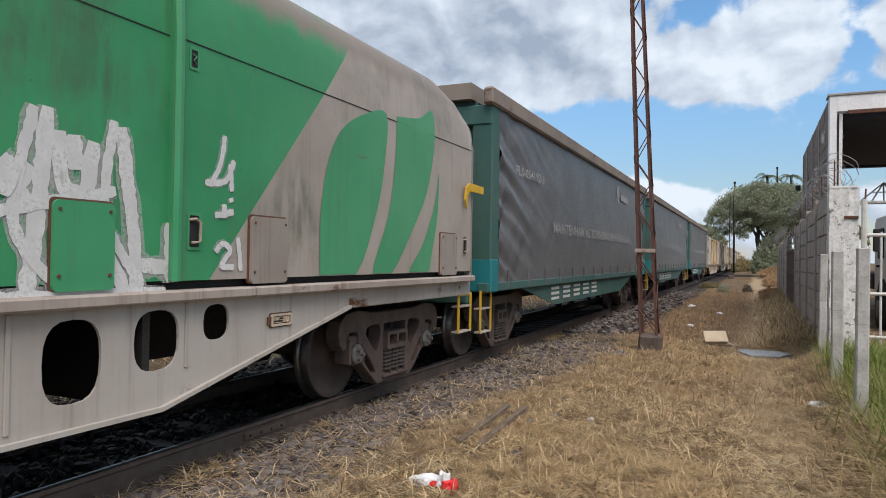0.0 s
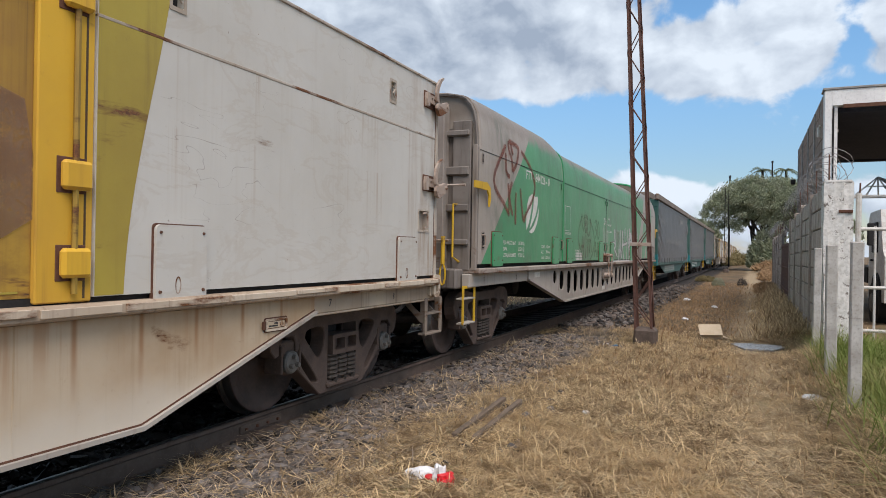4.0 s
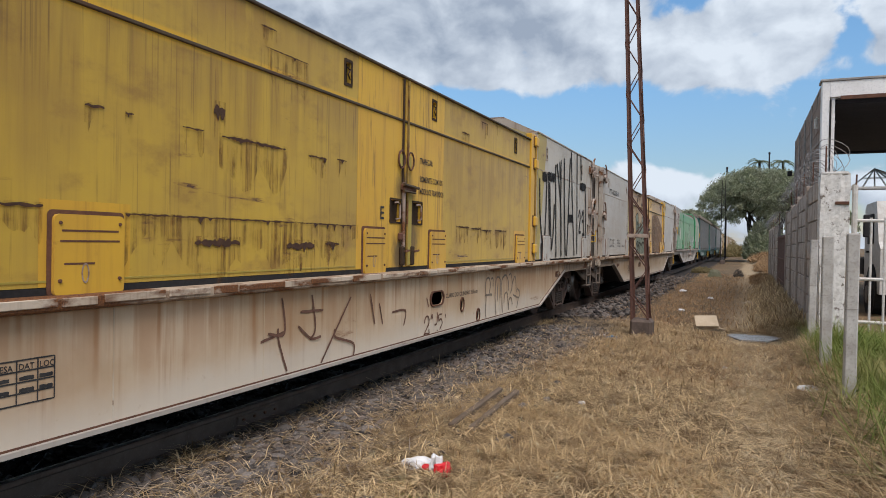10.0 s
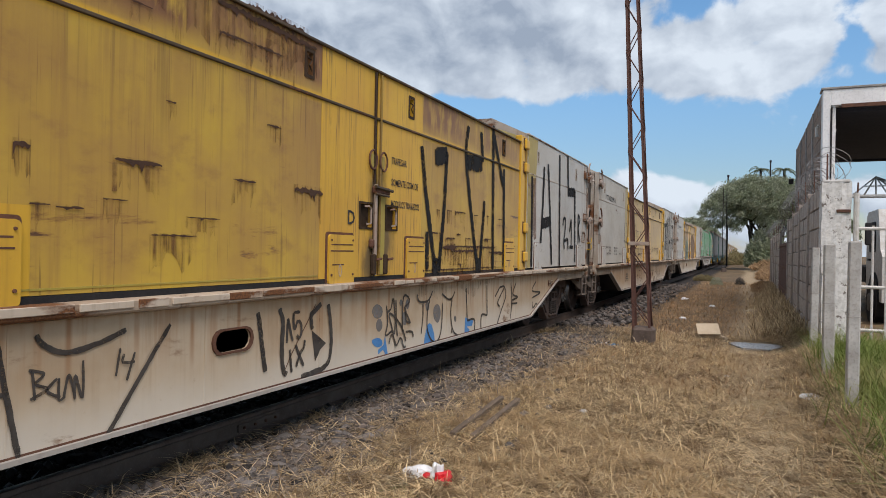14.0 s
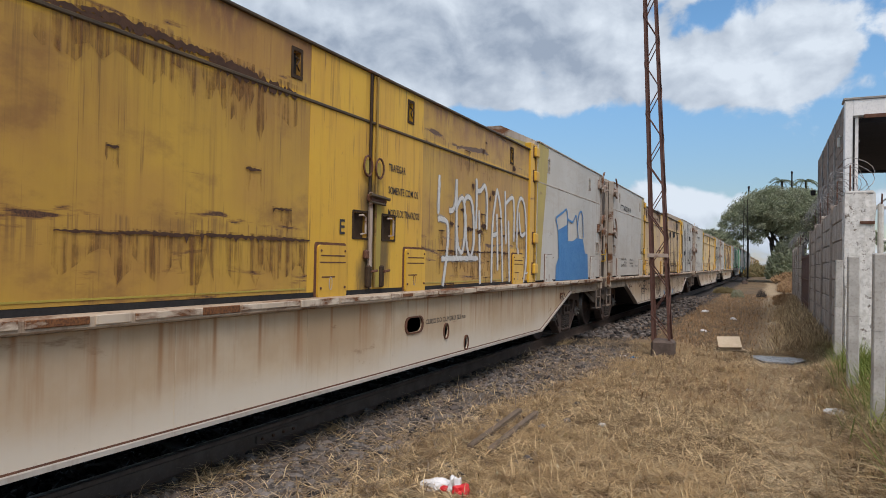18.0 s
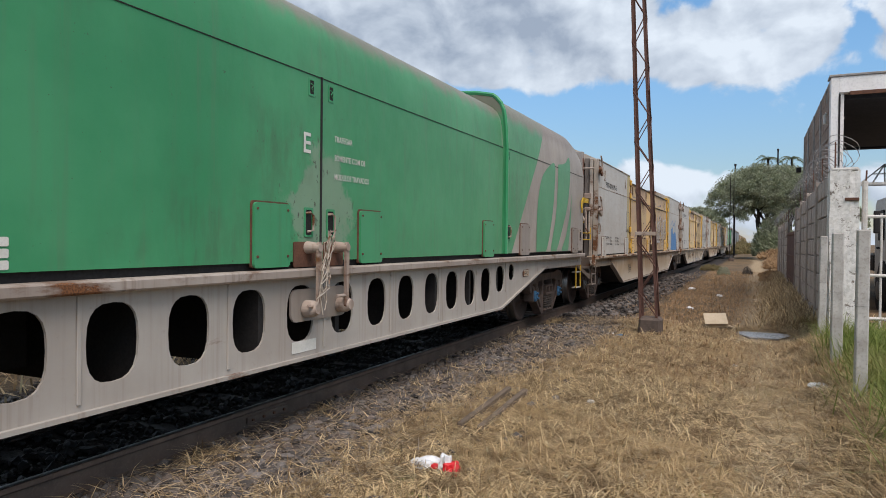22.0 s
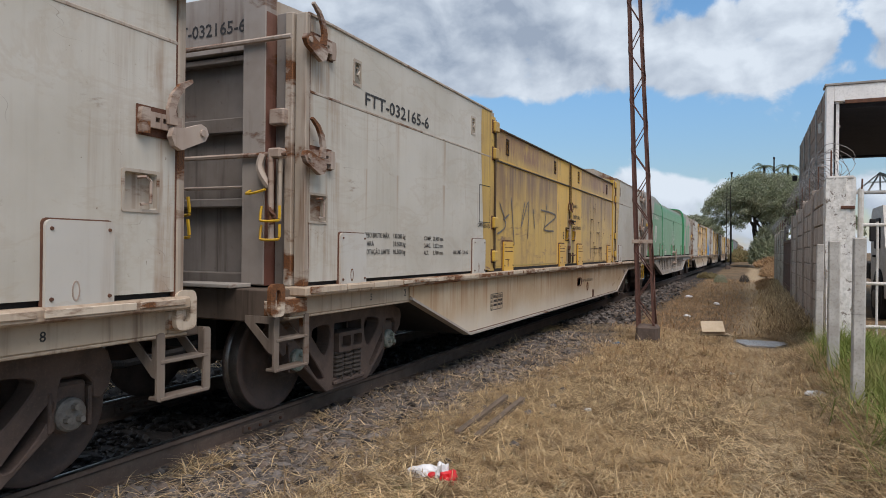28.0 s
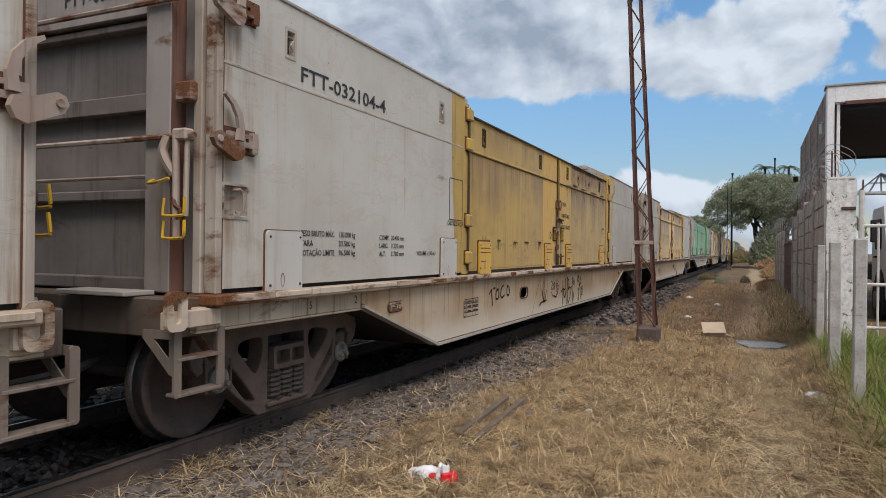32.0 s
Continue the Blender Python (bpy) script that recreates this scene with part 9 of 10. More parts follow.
spray(GREEN["N"], "graffiti", [[(10.87, 2.33), (10.84, 1.86), (10.83, 1.4)], [(11.09, 2.32), (11.05, 1.85), (10.86, 1.77)], [(10.41, 1.93), (10.92, 1.92)], [(10.93, 1.74), (11.39, 1.52)], [(11.42, 2.31), (11.47, 1.89), (11.58, 1.41)], [(11.59, 2.3), (11.66, 1.9), (11.85, 1.41)], [(11.81, 2.33), (11.88, 1.8), (12.06, 1.52), (12.23, 2.34)], [(12.11, 2.33), (12.28, 1.75), (12.57, 1.39)], [(12.5, 2.37), (12.42, 1.93)], [(12.18, 1.87), (13.16, 1.97)], [(12.79, 2.42), (12.88, 1.96), (13.08, 1.38)], [(13.14, 2.39), (13.09, 1.77)], [(13.52, 2.43), (13.42, 1.78), (13.7, 1.43)], [(13.31, 1.84), (14.05, 2.01)], [(14.03, 2.44), (13.98, 1.86), (14.26, 1.42)], [(10.7, 1.38), (12.09, 1.39), (14.45, 1.38)]], 0.07, M["spray_white"], on_green_mid, "white sprayed letters", 31)
spray(GREEN["N"], "graffiti", [[(13.6, 2.44), (13.56, 1.93), (13.5, 1.41)], [(13.76, 2.31), (13.78, 2.11)], [(13.67, 2.32), (13.71, 2.01), (13.94, 1.96)], [(13.89, 2.29), (13.84, 1.92)], [(14.08, 2.41), (14.19, 1.73), (14.22, 1.38)], [(13.81, 1.85), (13.71, 1.43)], [(13.84, 1.86), (14.13, 1.4)], [(14.48, 1.84), (14.49, 1.44)], [(13.34, 2.12), (13.39, 2.06), (13.35, 1.93)], [(13.5, 2.11), (13.44, 1.98), (13.49, 1.89)], [(14.25, 1.56), (14.59, 1.52)]], 0.1, M["spray_white"], on_green_mid, "white sprayed letters", 32)
spray(GREEN["N"], "graffiti", [[(14.95, 2.5), (14.91, 2.29), (14.81, 2.12)], [(14.76, 2.14), (14.96, 2.17), (15.05, 2.33)], [(15.01, 2.3), (15.03, 2.1)], [(15.02, 2.05), (15.03, 2.02)], [(14.86, 1.91), (15.05, 1.95)], [(14.95, 2.0), (14.96, 1.9)], [(14.87, 1.65), (14.94, 1.71), (15.02, 1.66), (14.93, 1.55), (15.06, 1.54)], [(15.1, 1.76), (15.14, 1.51)]], 0.045, M["spray_white"], on_green, "white sprayed letters", 33)
scabs(BOX["B"], [(6.54, 2.56, 0.12, 0.14), (6.95, 2.39, 0.76, 0.04), (6.28, 2.4, 0.2, 0.02), (7.8, 2.38, 0.28, 0.03), (8.2, 2.4, 0.16, 0.02), (5.49, 2.41, 0.13, 0.03), (5.74, 2.41, 0.06, 0.02), (6.54, 1.6, 0.47, 0.08), (7.57, 1.58, 0.4, 0.09), (8.06, 1.6, 0.24, 0.04), (6.15, 1.78, 0.87, 0.02), (6.99, 1.78, 0.99, 0.02), (7.99, 1.78, 0.99, 0.02), (5.05, 1.8, 0.24, 0.03), (7.09, 3.34, 0.2, 0.02), (7.34, 3.18, 0.59, 0.014)], 1)
scabs(BOX["B"], [(11.28, 1.84, 0.46, 0.03), (11.78, 1.83, 0.4, 0.04), (12.23, 1.81, 0.45, 0.03), (12.85, 1.82, 0.55, 0.03), (11.32, 3.13, 0.28, 0.03), (12.06, 3.39, 0.28, 0.02), (12.52, 3.48, 0.24, 0.04)], 2)
scabs(BOX["C"], [(5.7, 2.16, 0.1, 0.06), (6.47, 2.16, 0.37, 0.04), (7.82, 2.62, 0.18, 0.03), (8.32, 2.13, 0.42, 0.08), (7.47, 2.14, 0.26, 0.03), (6.78, 1.7, 0.4, 0.02), (5.99, 1.84, 0.18, 0.03), (5.81, 1.85, 0.12, 0.02), (6.3, 1.91, 0.18, 0.014), (7.05, 1.83, 0.32, 0.014), (6.73, 2.6, 0.09, 0.02), (7.73, 3.22, 0.4, 0.03), (7.35, 3.21, 0.36, 0.03), (6.47, 3.17, 0.17, 0.02), (8.16, 3.41, 0.46, 0.06), (7.86, 3.5, 0.78, 0.09)], 3)
scabs(BOX["C"], [(11.43, 2.14, 0.17, 0.02), (11.8, 2.14, 0.38, 0.03), (12.38, 2.13, 0.15, 0.02), (12.86, 2.14, 0.11, 0.03), (13.42, 2.12, 0.18, 0.03), (11.08, 2.13, 0.1, 0.014), (11.0, 1.84, 0.17, 0.03), (11.49, 1.78, 0.32, 0.03), (11.75, 1.84, 0.14, 0.03), (12.11, 1.79, 0.21, 0.02), (12.87, 1.8, 0.3, 0.03), (11.46, 1.66, 0.44, 0.09), (12.27, 1.68, 1.93, 0.04), (11.91, 1.38, 2.51, 0.02), (11.18, 1.84, 0.11, 0.02), (11.83, 1.44, 0.19, 0.02)], 4)
scabs(BOX["A"], [(5.43, 3.02, 0.22, 0.13), (5.81, 2.98, 0.45, 0.06), (6.37, 2.97, 0.42, 0.07), (6.55, 3.2, 0.2, 0.2), (6.98, 3.39, 0.8, 0.05), (7.15, 3.27, 0.19, 0.07), (7.69, 3.11, 0.35, 0.24), (6.23, 3.45, 0.48, 0.05), (5.01, 2.12, 0.28, 0.08), (5.18, 2.06, 0.13, 0.11), (5.2, 2.66, 0.1, 0.03), (6.18, 2.62, 0.1, 0.04), (5.36, 2.95, 0.29, 0.04), (7.07, 2.94, 0.68, 0.05), (7.84, 2.92, 0.64, 0.04), (8.28, 3.44, 0.24, 0.05), (5.17, 1.82, 0.09, 0.05)], 5)
scabs(BOX["G"], [(14.02, 2.21, 0.29, 0.05), (13.92, 2.64, 0.08, 0.02), (14.24, 1.49, 0.14, 0.03), (13.55, 1.62, 0.14, 0.014), (13.57, 1.53, 0.09, 0.04), (14.27, 1.63, 0.22, 0.014), (13.67, 3.01, 0.13, 0.06)], 6)
scabs(BOX["G"], [(11.3, 3.44, 1.2, 0.07), (12.5, 3.44, 1.2, 0.08), (13.6, 3.44, 0.9, 0.07), (11.25, 3.26, 0.14, 0.12), (12.35, 3.2, 0.16, 0.13), (11.0, 3.05, 0.5, 0.07), (11.8, 3.04, 0.6, 0.05), (12.9, 3.04, 0.7, 0.05), (13.9, 3.05, 0.4, 0.06), (5.5, 1.76, 0.3, 0.07), (6.1, 1.78, 0.16, 0.05), (6.9, 1.76, 0.2, 0.06), (7.5, 1.77, 0.24, 0.05), (8.3, 1.78, 0.2, 0.06)], 12)
scabs(BOX["C"], [(6.6, 3.43, 1.0, 0.09), (7.6, 3.42, 0.9, 0.08), (12.0, 1.62, 0.9, 0.05), (13.3, 1.6, 0.7, 0.05)], 13)
scabs(BOX["G"], [(8.52, 1.82, 0.14, 0.02), (10.47, 3.0, 0.44, 0.06), (10.22, 3.0, 0.27, 0.03)], 7)
scabs(BOX["D"], [(6.46, 1.77, 0.52, 0.03), (6.96, 1.78, 0.64, 0.04), (7.7, 1.79, 0.86, 0.05), (8.23, 1.79, 0.59, 0.04), (6.7, 3.05, 0.75, 0.1), (6.28, 3.02, 0.42, 0.06), (7.91, 2.99, 0.79, 0.14), (7.21, 3.05, 0.51, 0.08), (6.56, 2.29, 0.09, 0.03), (7.8, 2.31, 0.17, 0.04), (8.15, 2.03, 0.23, 0.03), (7.54, 3.02, 0.46, 0.15)], 8)
scabs(BOX["F"], [(12.04, 2.66, 0.23, 0.03), (11.73, 2.38, 0.29, 0.04), (12.48, 2.08, 0.43, 0.03), (12.53, 2.34, 0.2, 0.03), (11.94, 1.82, 0.18, 0.03), (12.1, 1.72, 0.28, 0.03), (12.78, 1.71, 0.4, 0.03), (13.15, 2.07, 0.16, 0.03), (11.61, 2.05, 0.15, 0.03), (12.09, 2.78, 0.06, 0.02), (13.12, 3.15, 0.09, 0.06), (14.17, 2.05, 0.19, 0.03), (12.29, 1.68, 1.34, 0.02)], 9)
spray(GREEN["N"], "graffiti", [[(6.72, 2.51), (6.49, 2.28), (6.35, 2.07), (6.39, 1.87), (6.59, 1.71), (6.78, 1.55), (7.01, 1.45)], [(6.7, 2.49), (6.71, 2.32), (6.9, 2.14)], [(6.89, 2.47), (7.07, 2.5), (7.32, 2.44), (7.27, 2.27), (7.12, 2.1)], [(7.12, 2.1), (6.97, 2.26), (6.89, 2.47)], [(7.0, 2.44), (7.07, 2.3), (7.22, 2.4)], [(7.23, 2.24), (7.31, 2.09), (7.44, 2.06), (7.56, 2.17), (7.58, 2.45)], [(7.51, 2.47), (7.69, 2.35), (7.99, 2.12), (8.08, 1.86), (7.91, 1.64), (7.59, 1.43)], [(6.75, 2.03), (6.73, 1.65)], [(6.66, 1.77), (6.91, 1.79)], [(6.94, 2.01), (6.92, 1.55)], [(7.12, 2.07), (7.17, 1.87), (7.12, 1.5)], [(7.36, 1.88), (7.38, 1.53)]], 0.085, M["washed_red"], on_green_mid, "faded red sprayed bubble and letters", 34)
spray(GREEN["N"], "graffiti", [[(7.49, 1.88), (7.52, 1.61)], [(7.66, 1.98), (7.77, 1.64)], [(7.28, 1.93), (7.62, 1.93)], [(7.52, 1.64), (7.62, 1.95)]], 0.085, M["washed_red"], on_green_mid, "faded red sprayed bubble and letters", 35)
spray(GREEN["N"], "graffiti", [[(8.13, 2.41), (8.38, 2.44), (8.22, 2.23)], [(8.22, 2.23), (8.39, 2.16), (8.2, 2.0)], [(8.55, 2.43), (8.44, 2.26), (8.51, 2.01), (8.69, 2.08), (8.64, 2.34), (8.55, 2.43)], [(8.12, 1.52), (8.21, 1.92)], [(8.21, 1.92), (8.42, 1.52)], [(8.16, 1.68), (8.35, 1.68)], [(8.48, 1.91), (8.5, 1.52)], [(8.51, 1.91), (8.59, 1.52)]], 0.07, M["washed_red"], on_green_mid, "faded red sprayed letters", 36)
spray(GREEN["N"], "graffiti", [[(1.19, 3.32), (0.87, 3.05), (0.66, 2.81), (0.65, 2.66), (0.81, 2.53), (1.13, 2.37), (1.38, 2.22)], [(1.32, 3.41), (1.34, 3.26), (1.46, 3.12), (1.51, 2.93)], [(1.51, 2.93), (1.71, 3.1), (1.83, 3.32), (1.75, 3.38), (1.34, 3.41)], [(1.16, 3.19), (1.19, 2.92), (1.36, 2.83)], [(1.43, 3.38), (1.52, 3.2)], [(1.3, 2.73), (1.36, 2.3)], [(1.49, 2.76), (1.37, 2.52), (1.54, 2.22)], [(1.69, 2.61), (1.68, 2.08)], [(1.93, 2.7), (1.99, 2.47), (2.1, 2.17)], [(1.98, 3.33), (2.28, 3.21), (2.57, 3.05), (2.77, 2.8), (2.6, 2.54), (2.26, 2.29), (2.13, 2.14)]], 0.06, M["spray_red"], on_green, "faded red sprayed outline", 37)
spray(BOX["D"], "graffiti", [[(11.04, 2.66), (11.02, 2.19)], [(11.01, 2.13), (11.13, 2.14), (11.29, 2.08), (11.29, 1.78), (11.18, 1.33)], [(11.13, 1.66), (11.47, 1.67), (12.26, 1.68)], [(11.32, 2.26), (11.42, 2.27), (11.5, 2.38), (11.53, 2.67)], [(11.53, 2.67), (11.56, 1.68)], [(11.54, 2.32), (11.67, 2.44), (11.77, 2.39), (11.81, 2.05), (11.73, 1.76), (11.6, 1.82), (11.55, 2.03)], [(11.77, 2.39), (11.84, 2.47), (11.99, 2.45), (12.08, 2.24), (12.1, 1.88), (11.98, 1.69), (11.85, 1.91), (11.81, 2.25)], [(12.16, 2.75), (12.18, 2.59), (12.17, 2.07)], [(12.18, 2.59), (12.32, 2.6), (12.46, 2.68), (12.55, 2.5), (12.55, 2.08)], [(12.28, 2.33), (12.36, 1.33)], [(12.78, 1.34), (12.79, 2.16), (12.94, 2.69)]], 0.058, M["spray_white"], on_yellow, "white cursive spray graffiti", 38)
spray(BOX["D"], "graffiti", [[(12.94, 2.69), (13.12, 2.32), (13.23, 1.34)], [(12.95, 2.33), (13.02, 1.51)], [(12.79, 2.01), (12.97, 2.04)], [(13.27, 2.69), (13.34, 1.9)], [(13.31, 2.51), (13.59, 2.62), (13.67, 2.43), (13.68, 1.95)], [(13.43, 2.26), (13.51, 1.33)], [(13.83, 1.86), (13.83, 2.45), (14.0, 2.65), (14.21, 2.43), (14.28, 1.73), (14.16, 1.32)], [(13.89, 2.42), (14.0, 2.08), (14.22, 2.1)], [(13.86, 1.86), (14.01, 1.29)]], 0.058, M["spray_white"], on_yellow, "white cursive spray graffiti", 39)
spray(BOX["D"], "graffiti", [[(14.25, 1.63), (14.33, 1.65), (14.26, 1.47), (14.39, 1.47)]], 0.025, M["spray_white"], on_yellow, "small white numeral", 40)
scabs(BOX["D"], [(12.06, 2.64, 0.09, 0.09), (12.79, 2.62, 0.11, 0.12), (12.68, 2.52, 0.08, 0.14), (11.75, 2.29, 0.17, 0.06), (11.4, 2.1, 0.12, 0.06), (11.95, 2.06, 0.28, 0.09), (12.31, 2.04, 0.21, 0.08), (12.45, 2.12, 0.19, 0.11), (12.43, 2.28, 0.17, 0.03), (13.07, 2.27, 0.14, 0.04), (13.25, 2.02, 0.18, 0.04), (14.0, 2.09, 0.56, 0.06), (11.13, 2.0, 0.19, 0.02), (11.58, 2.08, 0.1, 0.04), (11.47, 2.26, 0.2, 0.014), (11.57, 1.63, 0.1, 0.02), (11.3, 1.76, 0.57, 0.03), (12.02, 1.76, 0.95, 0.04), (13.0, 1.77, 1.01, 0.04), (12.41, 3.15, 0.08, 0.07)], 10)
scabs(BOX["D"], [(12.5, 3.28, 0.07, 0.04), (11.86, 3.07, 0.18, 0.02), (13.65, 3.07, 0.13, 0.13), (12.65, 1.64, 0.1, 0.014), (13.1, 1.65, 0.12, 0.02), (13.73, 1.54, 0.17, 0.05), (11.76, 2.98, 0.34, 0.02), (12.13, 2.98, 0.33, 0.02), (12.69, 2.98, 0.49, 0.02), (13.21, 1.32, 0.29, 0.02), (11.36, 1.36, 0.29, 0.014), (12.6, 1.42, 0.31, 0.014)], 11)

spray(BOX["C"], "graffiti", [[(7.66, 1.11), (7.69, 0.96), (7.72, 0.81), (7.76, 0.62)], [(7.93, 1.12), (7.98, 1.0), (7.97, 0.8), (7.99, 0.61), (8.04, 0.55)], [(8.25, 0.5), (8.44, 0.51), (8.59, 0.53), (8.68, 0.59), (8.71, 0.73), (8.69, 0.94), (8.65, 1.11)], [(8.54, 1.12), (8.43, 1.06), (8.38, 1.02), (8.4, 0.9)]], 0.05, M["tag_dusk"], on_belly, "broad dark strokes on the frame", 51)
fill(BOX["C"], "graffiti_fill", [(8.4, 0.89), (8.52, 0.82), (8.63, 0.75), (8.54, 0.7), (8.46, 0.6), (8.42, 0.79)], M["tag_dusk"], on_belly, "dark painted triangle")
spray(BOX["C"], "graffiti", [[(8.04, 0.82), (8.05, 1.02), (8.08, 0.93), (8.12, 0.83)], [(8.22, 1.07), (8.13, 1.06), (8.14, 0.93), (8.18, 0.99), (8.23, 0.97), (8.24, 0.89), (8.21, 0.85), (8.17, 0.87)], [(8.08, 0.76), (8.11, 0.56)], [(8.16, 0.79), (8.28, 0.59)], [(8.29, 0.82), (8.28, 0.76), (8.22, 0.7), (8.17, 0.6)]], 0.03, M["tag_dusk"], on_belly, "dark tag letters on the frame", 52)
spray(BOX["C"], "graffiti", [[(8.45, 1.12), (8.37, 1.02), (8.14, 0.76), (8.02, 0.6)]], 0.012, M["spray_brown"], on_belly, "thin scratched line", 53)
fill(BOX["C"], "graffiti_fill", [(9.7, 0.96), (9.69, 0.92), (9.65, 0.9), (9.59, 0.89), (9.53, 0.91), (9.49, 0.94), (9.47, 0.98), (9.49, 1.02), (9.53, 1.04), (9.58, 1.05), (9.64, 1.03), (9.69, 1.0)], M["tag_haze"], on_belly, "grey sprayed dot")
fill(BOX["C"], "graffiti_fill", [(9.7, 0.81), (9.69, 0.78), (9.66, 0.76), (9.63, 0.75), (9.6, 0.76), (9.57, 0.79), (9.56, 0.83), (9.57, 0.86), (9.59, 0.88), (9.63, 0.89), (9.66, 0.88), (9.69, 0.85)], M["tag_haze"], on_belly, "grey sprayed dot")
fill(BOX["C"], "graffiti_fill", [(10.16, 1.03), (10.15, 1.01), (10.14, 1.0), (10.12, 0.99), (10.1, 1.0), (10.09, 1.01), (10.08, 1.03), (10.09, 1.05), (10.1, 1.06), (10.12, 1.07), (10.14, 1.06), (10.15, 1.05)], M["tag_haze"], on_belly, "grey sprayed dot")
fill(BOX["C"], "graffiti_fill", [(10.33, 0.99), (10.32, 0.97), (10.3, 0.95), (10.28, 0.94), (10.26, 0.95), (10.24, 0.97), (10.23, 1.0), (10.24, 1.03), (10.25, 1.05), (10.28, 1.06), (10.3, 1.05), (10.32, 1.02)], M["tag_haze"], on_belly, "grey sprayed dot")
fill(BOX["C"], "graffiti_fill", [(10.27, 0.84), (10.26, 0.8), (10.24, 0.77), (10.21, 0.77), (10.17, 0.78), (10.15, 0.81), (10.14, 0.85), (10.15, 0.89), (10.17, 0.91), (10.2, 0.92), (10.23, 0.91), (10.26, 0.88)], M["tag_haze"], on_belly, "grey sprayed dot")
fill(BOX["C"], "graffiti_fill", [(11.22, 0.82), (11.2, 0.76), (11.16, 0.72), (11.11, 0.71), (11.05, 0.74), (11.01, 0.78), (10.99, 0.84), (11.0, 0.9), (11.04, 0.94), (11.1, 0.95), (11.16, 0.93), (11.2, 0.88)], M["tag_haze"], on_belly, "grey sprayed dot")
fill(BOX["C"], "graffiti_fill", [(10.87, 0.94), (10.87, 0.91), (10.85, 0.89), (10.82, 0.88), (10.79, 0.89), (10.77, 0.92), (10.76, 0.95), (10.76, 0.97), (10.78, 0.99), (10.81, 1.0), (10.84, 0.99), (10.86, 0.97)], M["tag_haze"], on_belly, "grey sprayed dot")
fill(BOX["C"], "graffiti_fill", [(11.73, 0.71), (11.72, 0.69), (11.71, 0.67), (11.69, 0.67), (11.67, 0.68), (11.66, 0.69), (11.65, 0.72), (11.65, 0.74), (11.67, 0.75), (11.69, 0.75), (11.71, 0.75), (11.72, 0.73)], M["tag_haze"], on_belly, "grey sprayed dot")
fill(BOX["C"], "graffiti_fill", [(9.71, 0.62), (9.7, 0.6), (9.66, 0.59), (9.6, 0.59), (9.54, 0.61), (9.5, 0.64), (9.48, 0.66), (9.49, 0.68), (9.54, 0.69), (9.59, 0.69), (9.65, 0.68), (9.7, 0.65)], M["spray_blue"], on_belly, "blue painted blob")
fill(BOX["C"], "graffiti_fill", [(9.61, 0.56), (9.73, 0.6), (9.76, 0.7), (9.8, 0.58), (9.83, 0.49), (9.8, 0.46), (9.69, 0.46), (9.77, 0.5), (9.72, 0.55), (9.62, 0.51)], M["spray_blue"], on_belly, "blue painted hook")
fill(BOX["C"], "graffiti_fill", [(10.73, 0.48), (10.76, 0.59), (10.83, 0.71), (10.89, 0.73), (10.95, 0.7), (11.03, 0.58), (11.05, 0.47), (10.88, 0.47)], M["spray_blue"], on_belly, "blue painted dome")
fill(BOX["C"], "graffiti_fill", [(12.05, 0.7), (12.35, 0.63), (12.3, 0.56), (12.11, 0.57), (12.22, 0.51), (12.19, 0.47), (12.03, 0.48)], M["spray_blue"], on_belly, "blue painted letter")
spray(BOX["C"], "graffiti", [[(9.78, 1.02), (9.81, 0.83), (9.77, 0.7), (9.91, 0.73), (9.95, 0.69), (9.84, 0.91), (9.93, 0.9), (10.11, 0.78), (10.21, 0.65), (10.24, 0.58)], [(9.92, 1.09), (9.88, 0.98), (9.81, 0.95)], [(9.94, 1.09), (9.98, 0.85), (9.97, 0.69)], [(9.99, 1.07), (10.01, 0.81), (10.04, 0.66)], [(10.16, 0.7), (10.15, 0.94), (10.18, 1.1), (10.29, 1.08), (10.31, 1.02), (10.2, 0.97), (10.23, 0.92), (10.35, 0.78)], [(10.22, 0.96), (10.24, 0.82), (10.35, 0.78)], [(10.24, 0.69), (10.4, 0.67), (10.43, 0.61)], [(9.84, 0.6), (9.88, 0.68), (9.94, 0.67), (10.01, 0.56), (10.09, 0.63), (10.15, 0.6), (10.18, 0.53), (10.24, 0.52)], [(10.52, 1.1), (10.56, 1.02), (10.71, 1.0), (10.84, 1.02), (10.94, 1.12)], [(10.69, 1.0), (10.69, 0.83), (10.65, 0.62)], [(10.88, 1.02), (10.82, 0.88), (10.81, 0.69), (10.87, 0.58), (10.99, 0.49), (11.13, 0.49), (11.23, 0.62), (11.26, 0.95)], [(11.24, 1.07), (11.44, 0.99), (11.57, 1.0), (11.65, 1.08)], [(11.57, 1.0), (11.53, 0.81), (11.58, 0.62), (11.66, 0.53), (11.81, 0.47)], [(11.58, 0.6), (11.55, 0.53)]], 0.026, M["tag_dusk"], on_belly, "dark tag letters on the frame", 54)
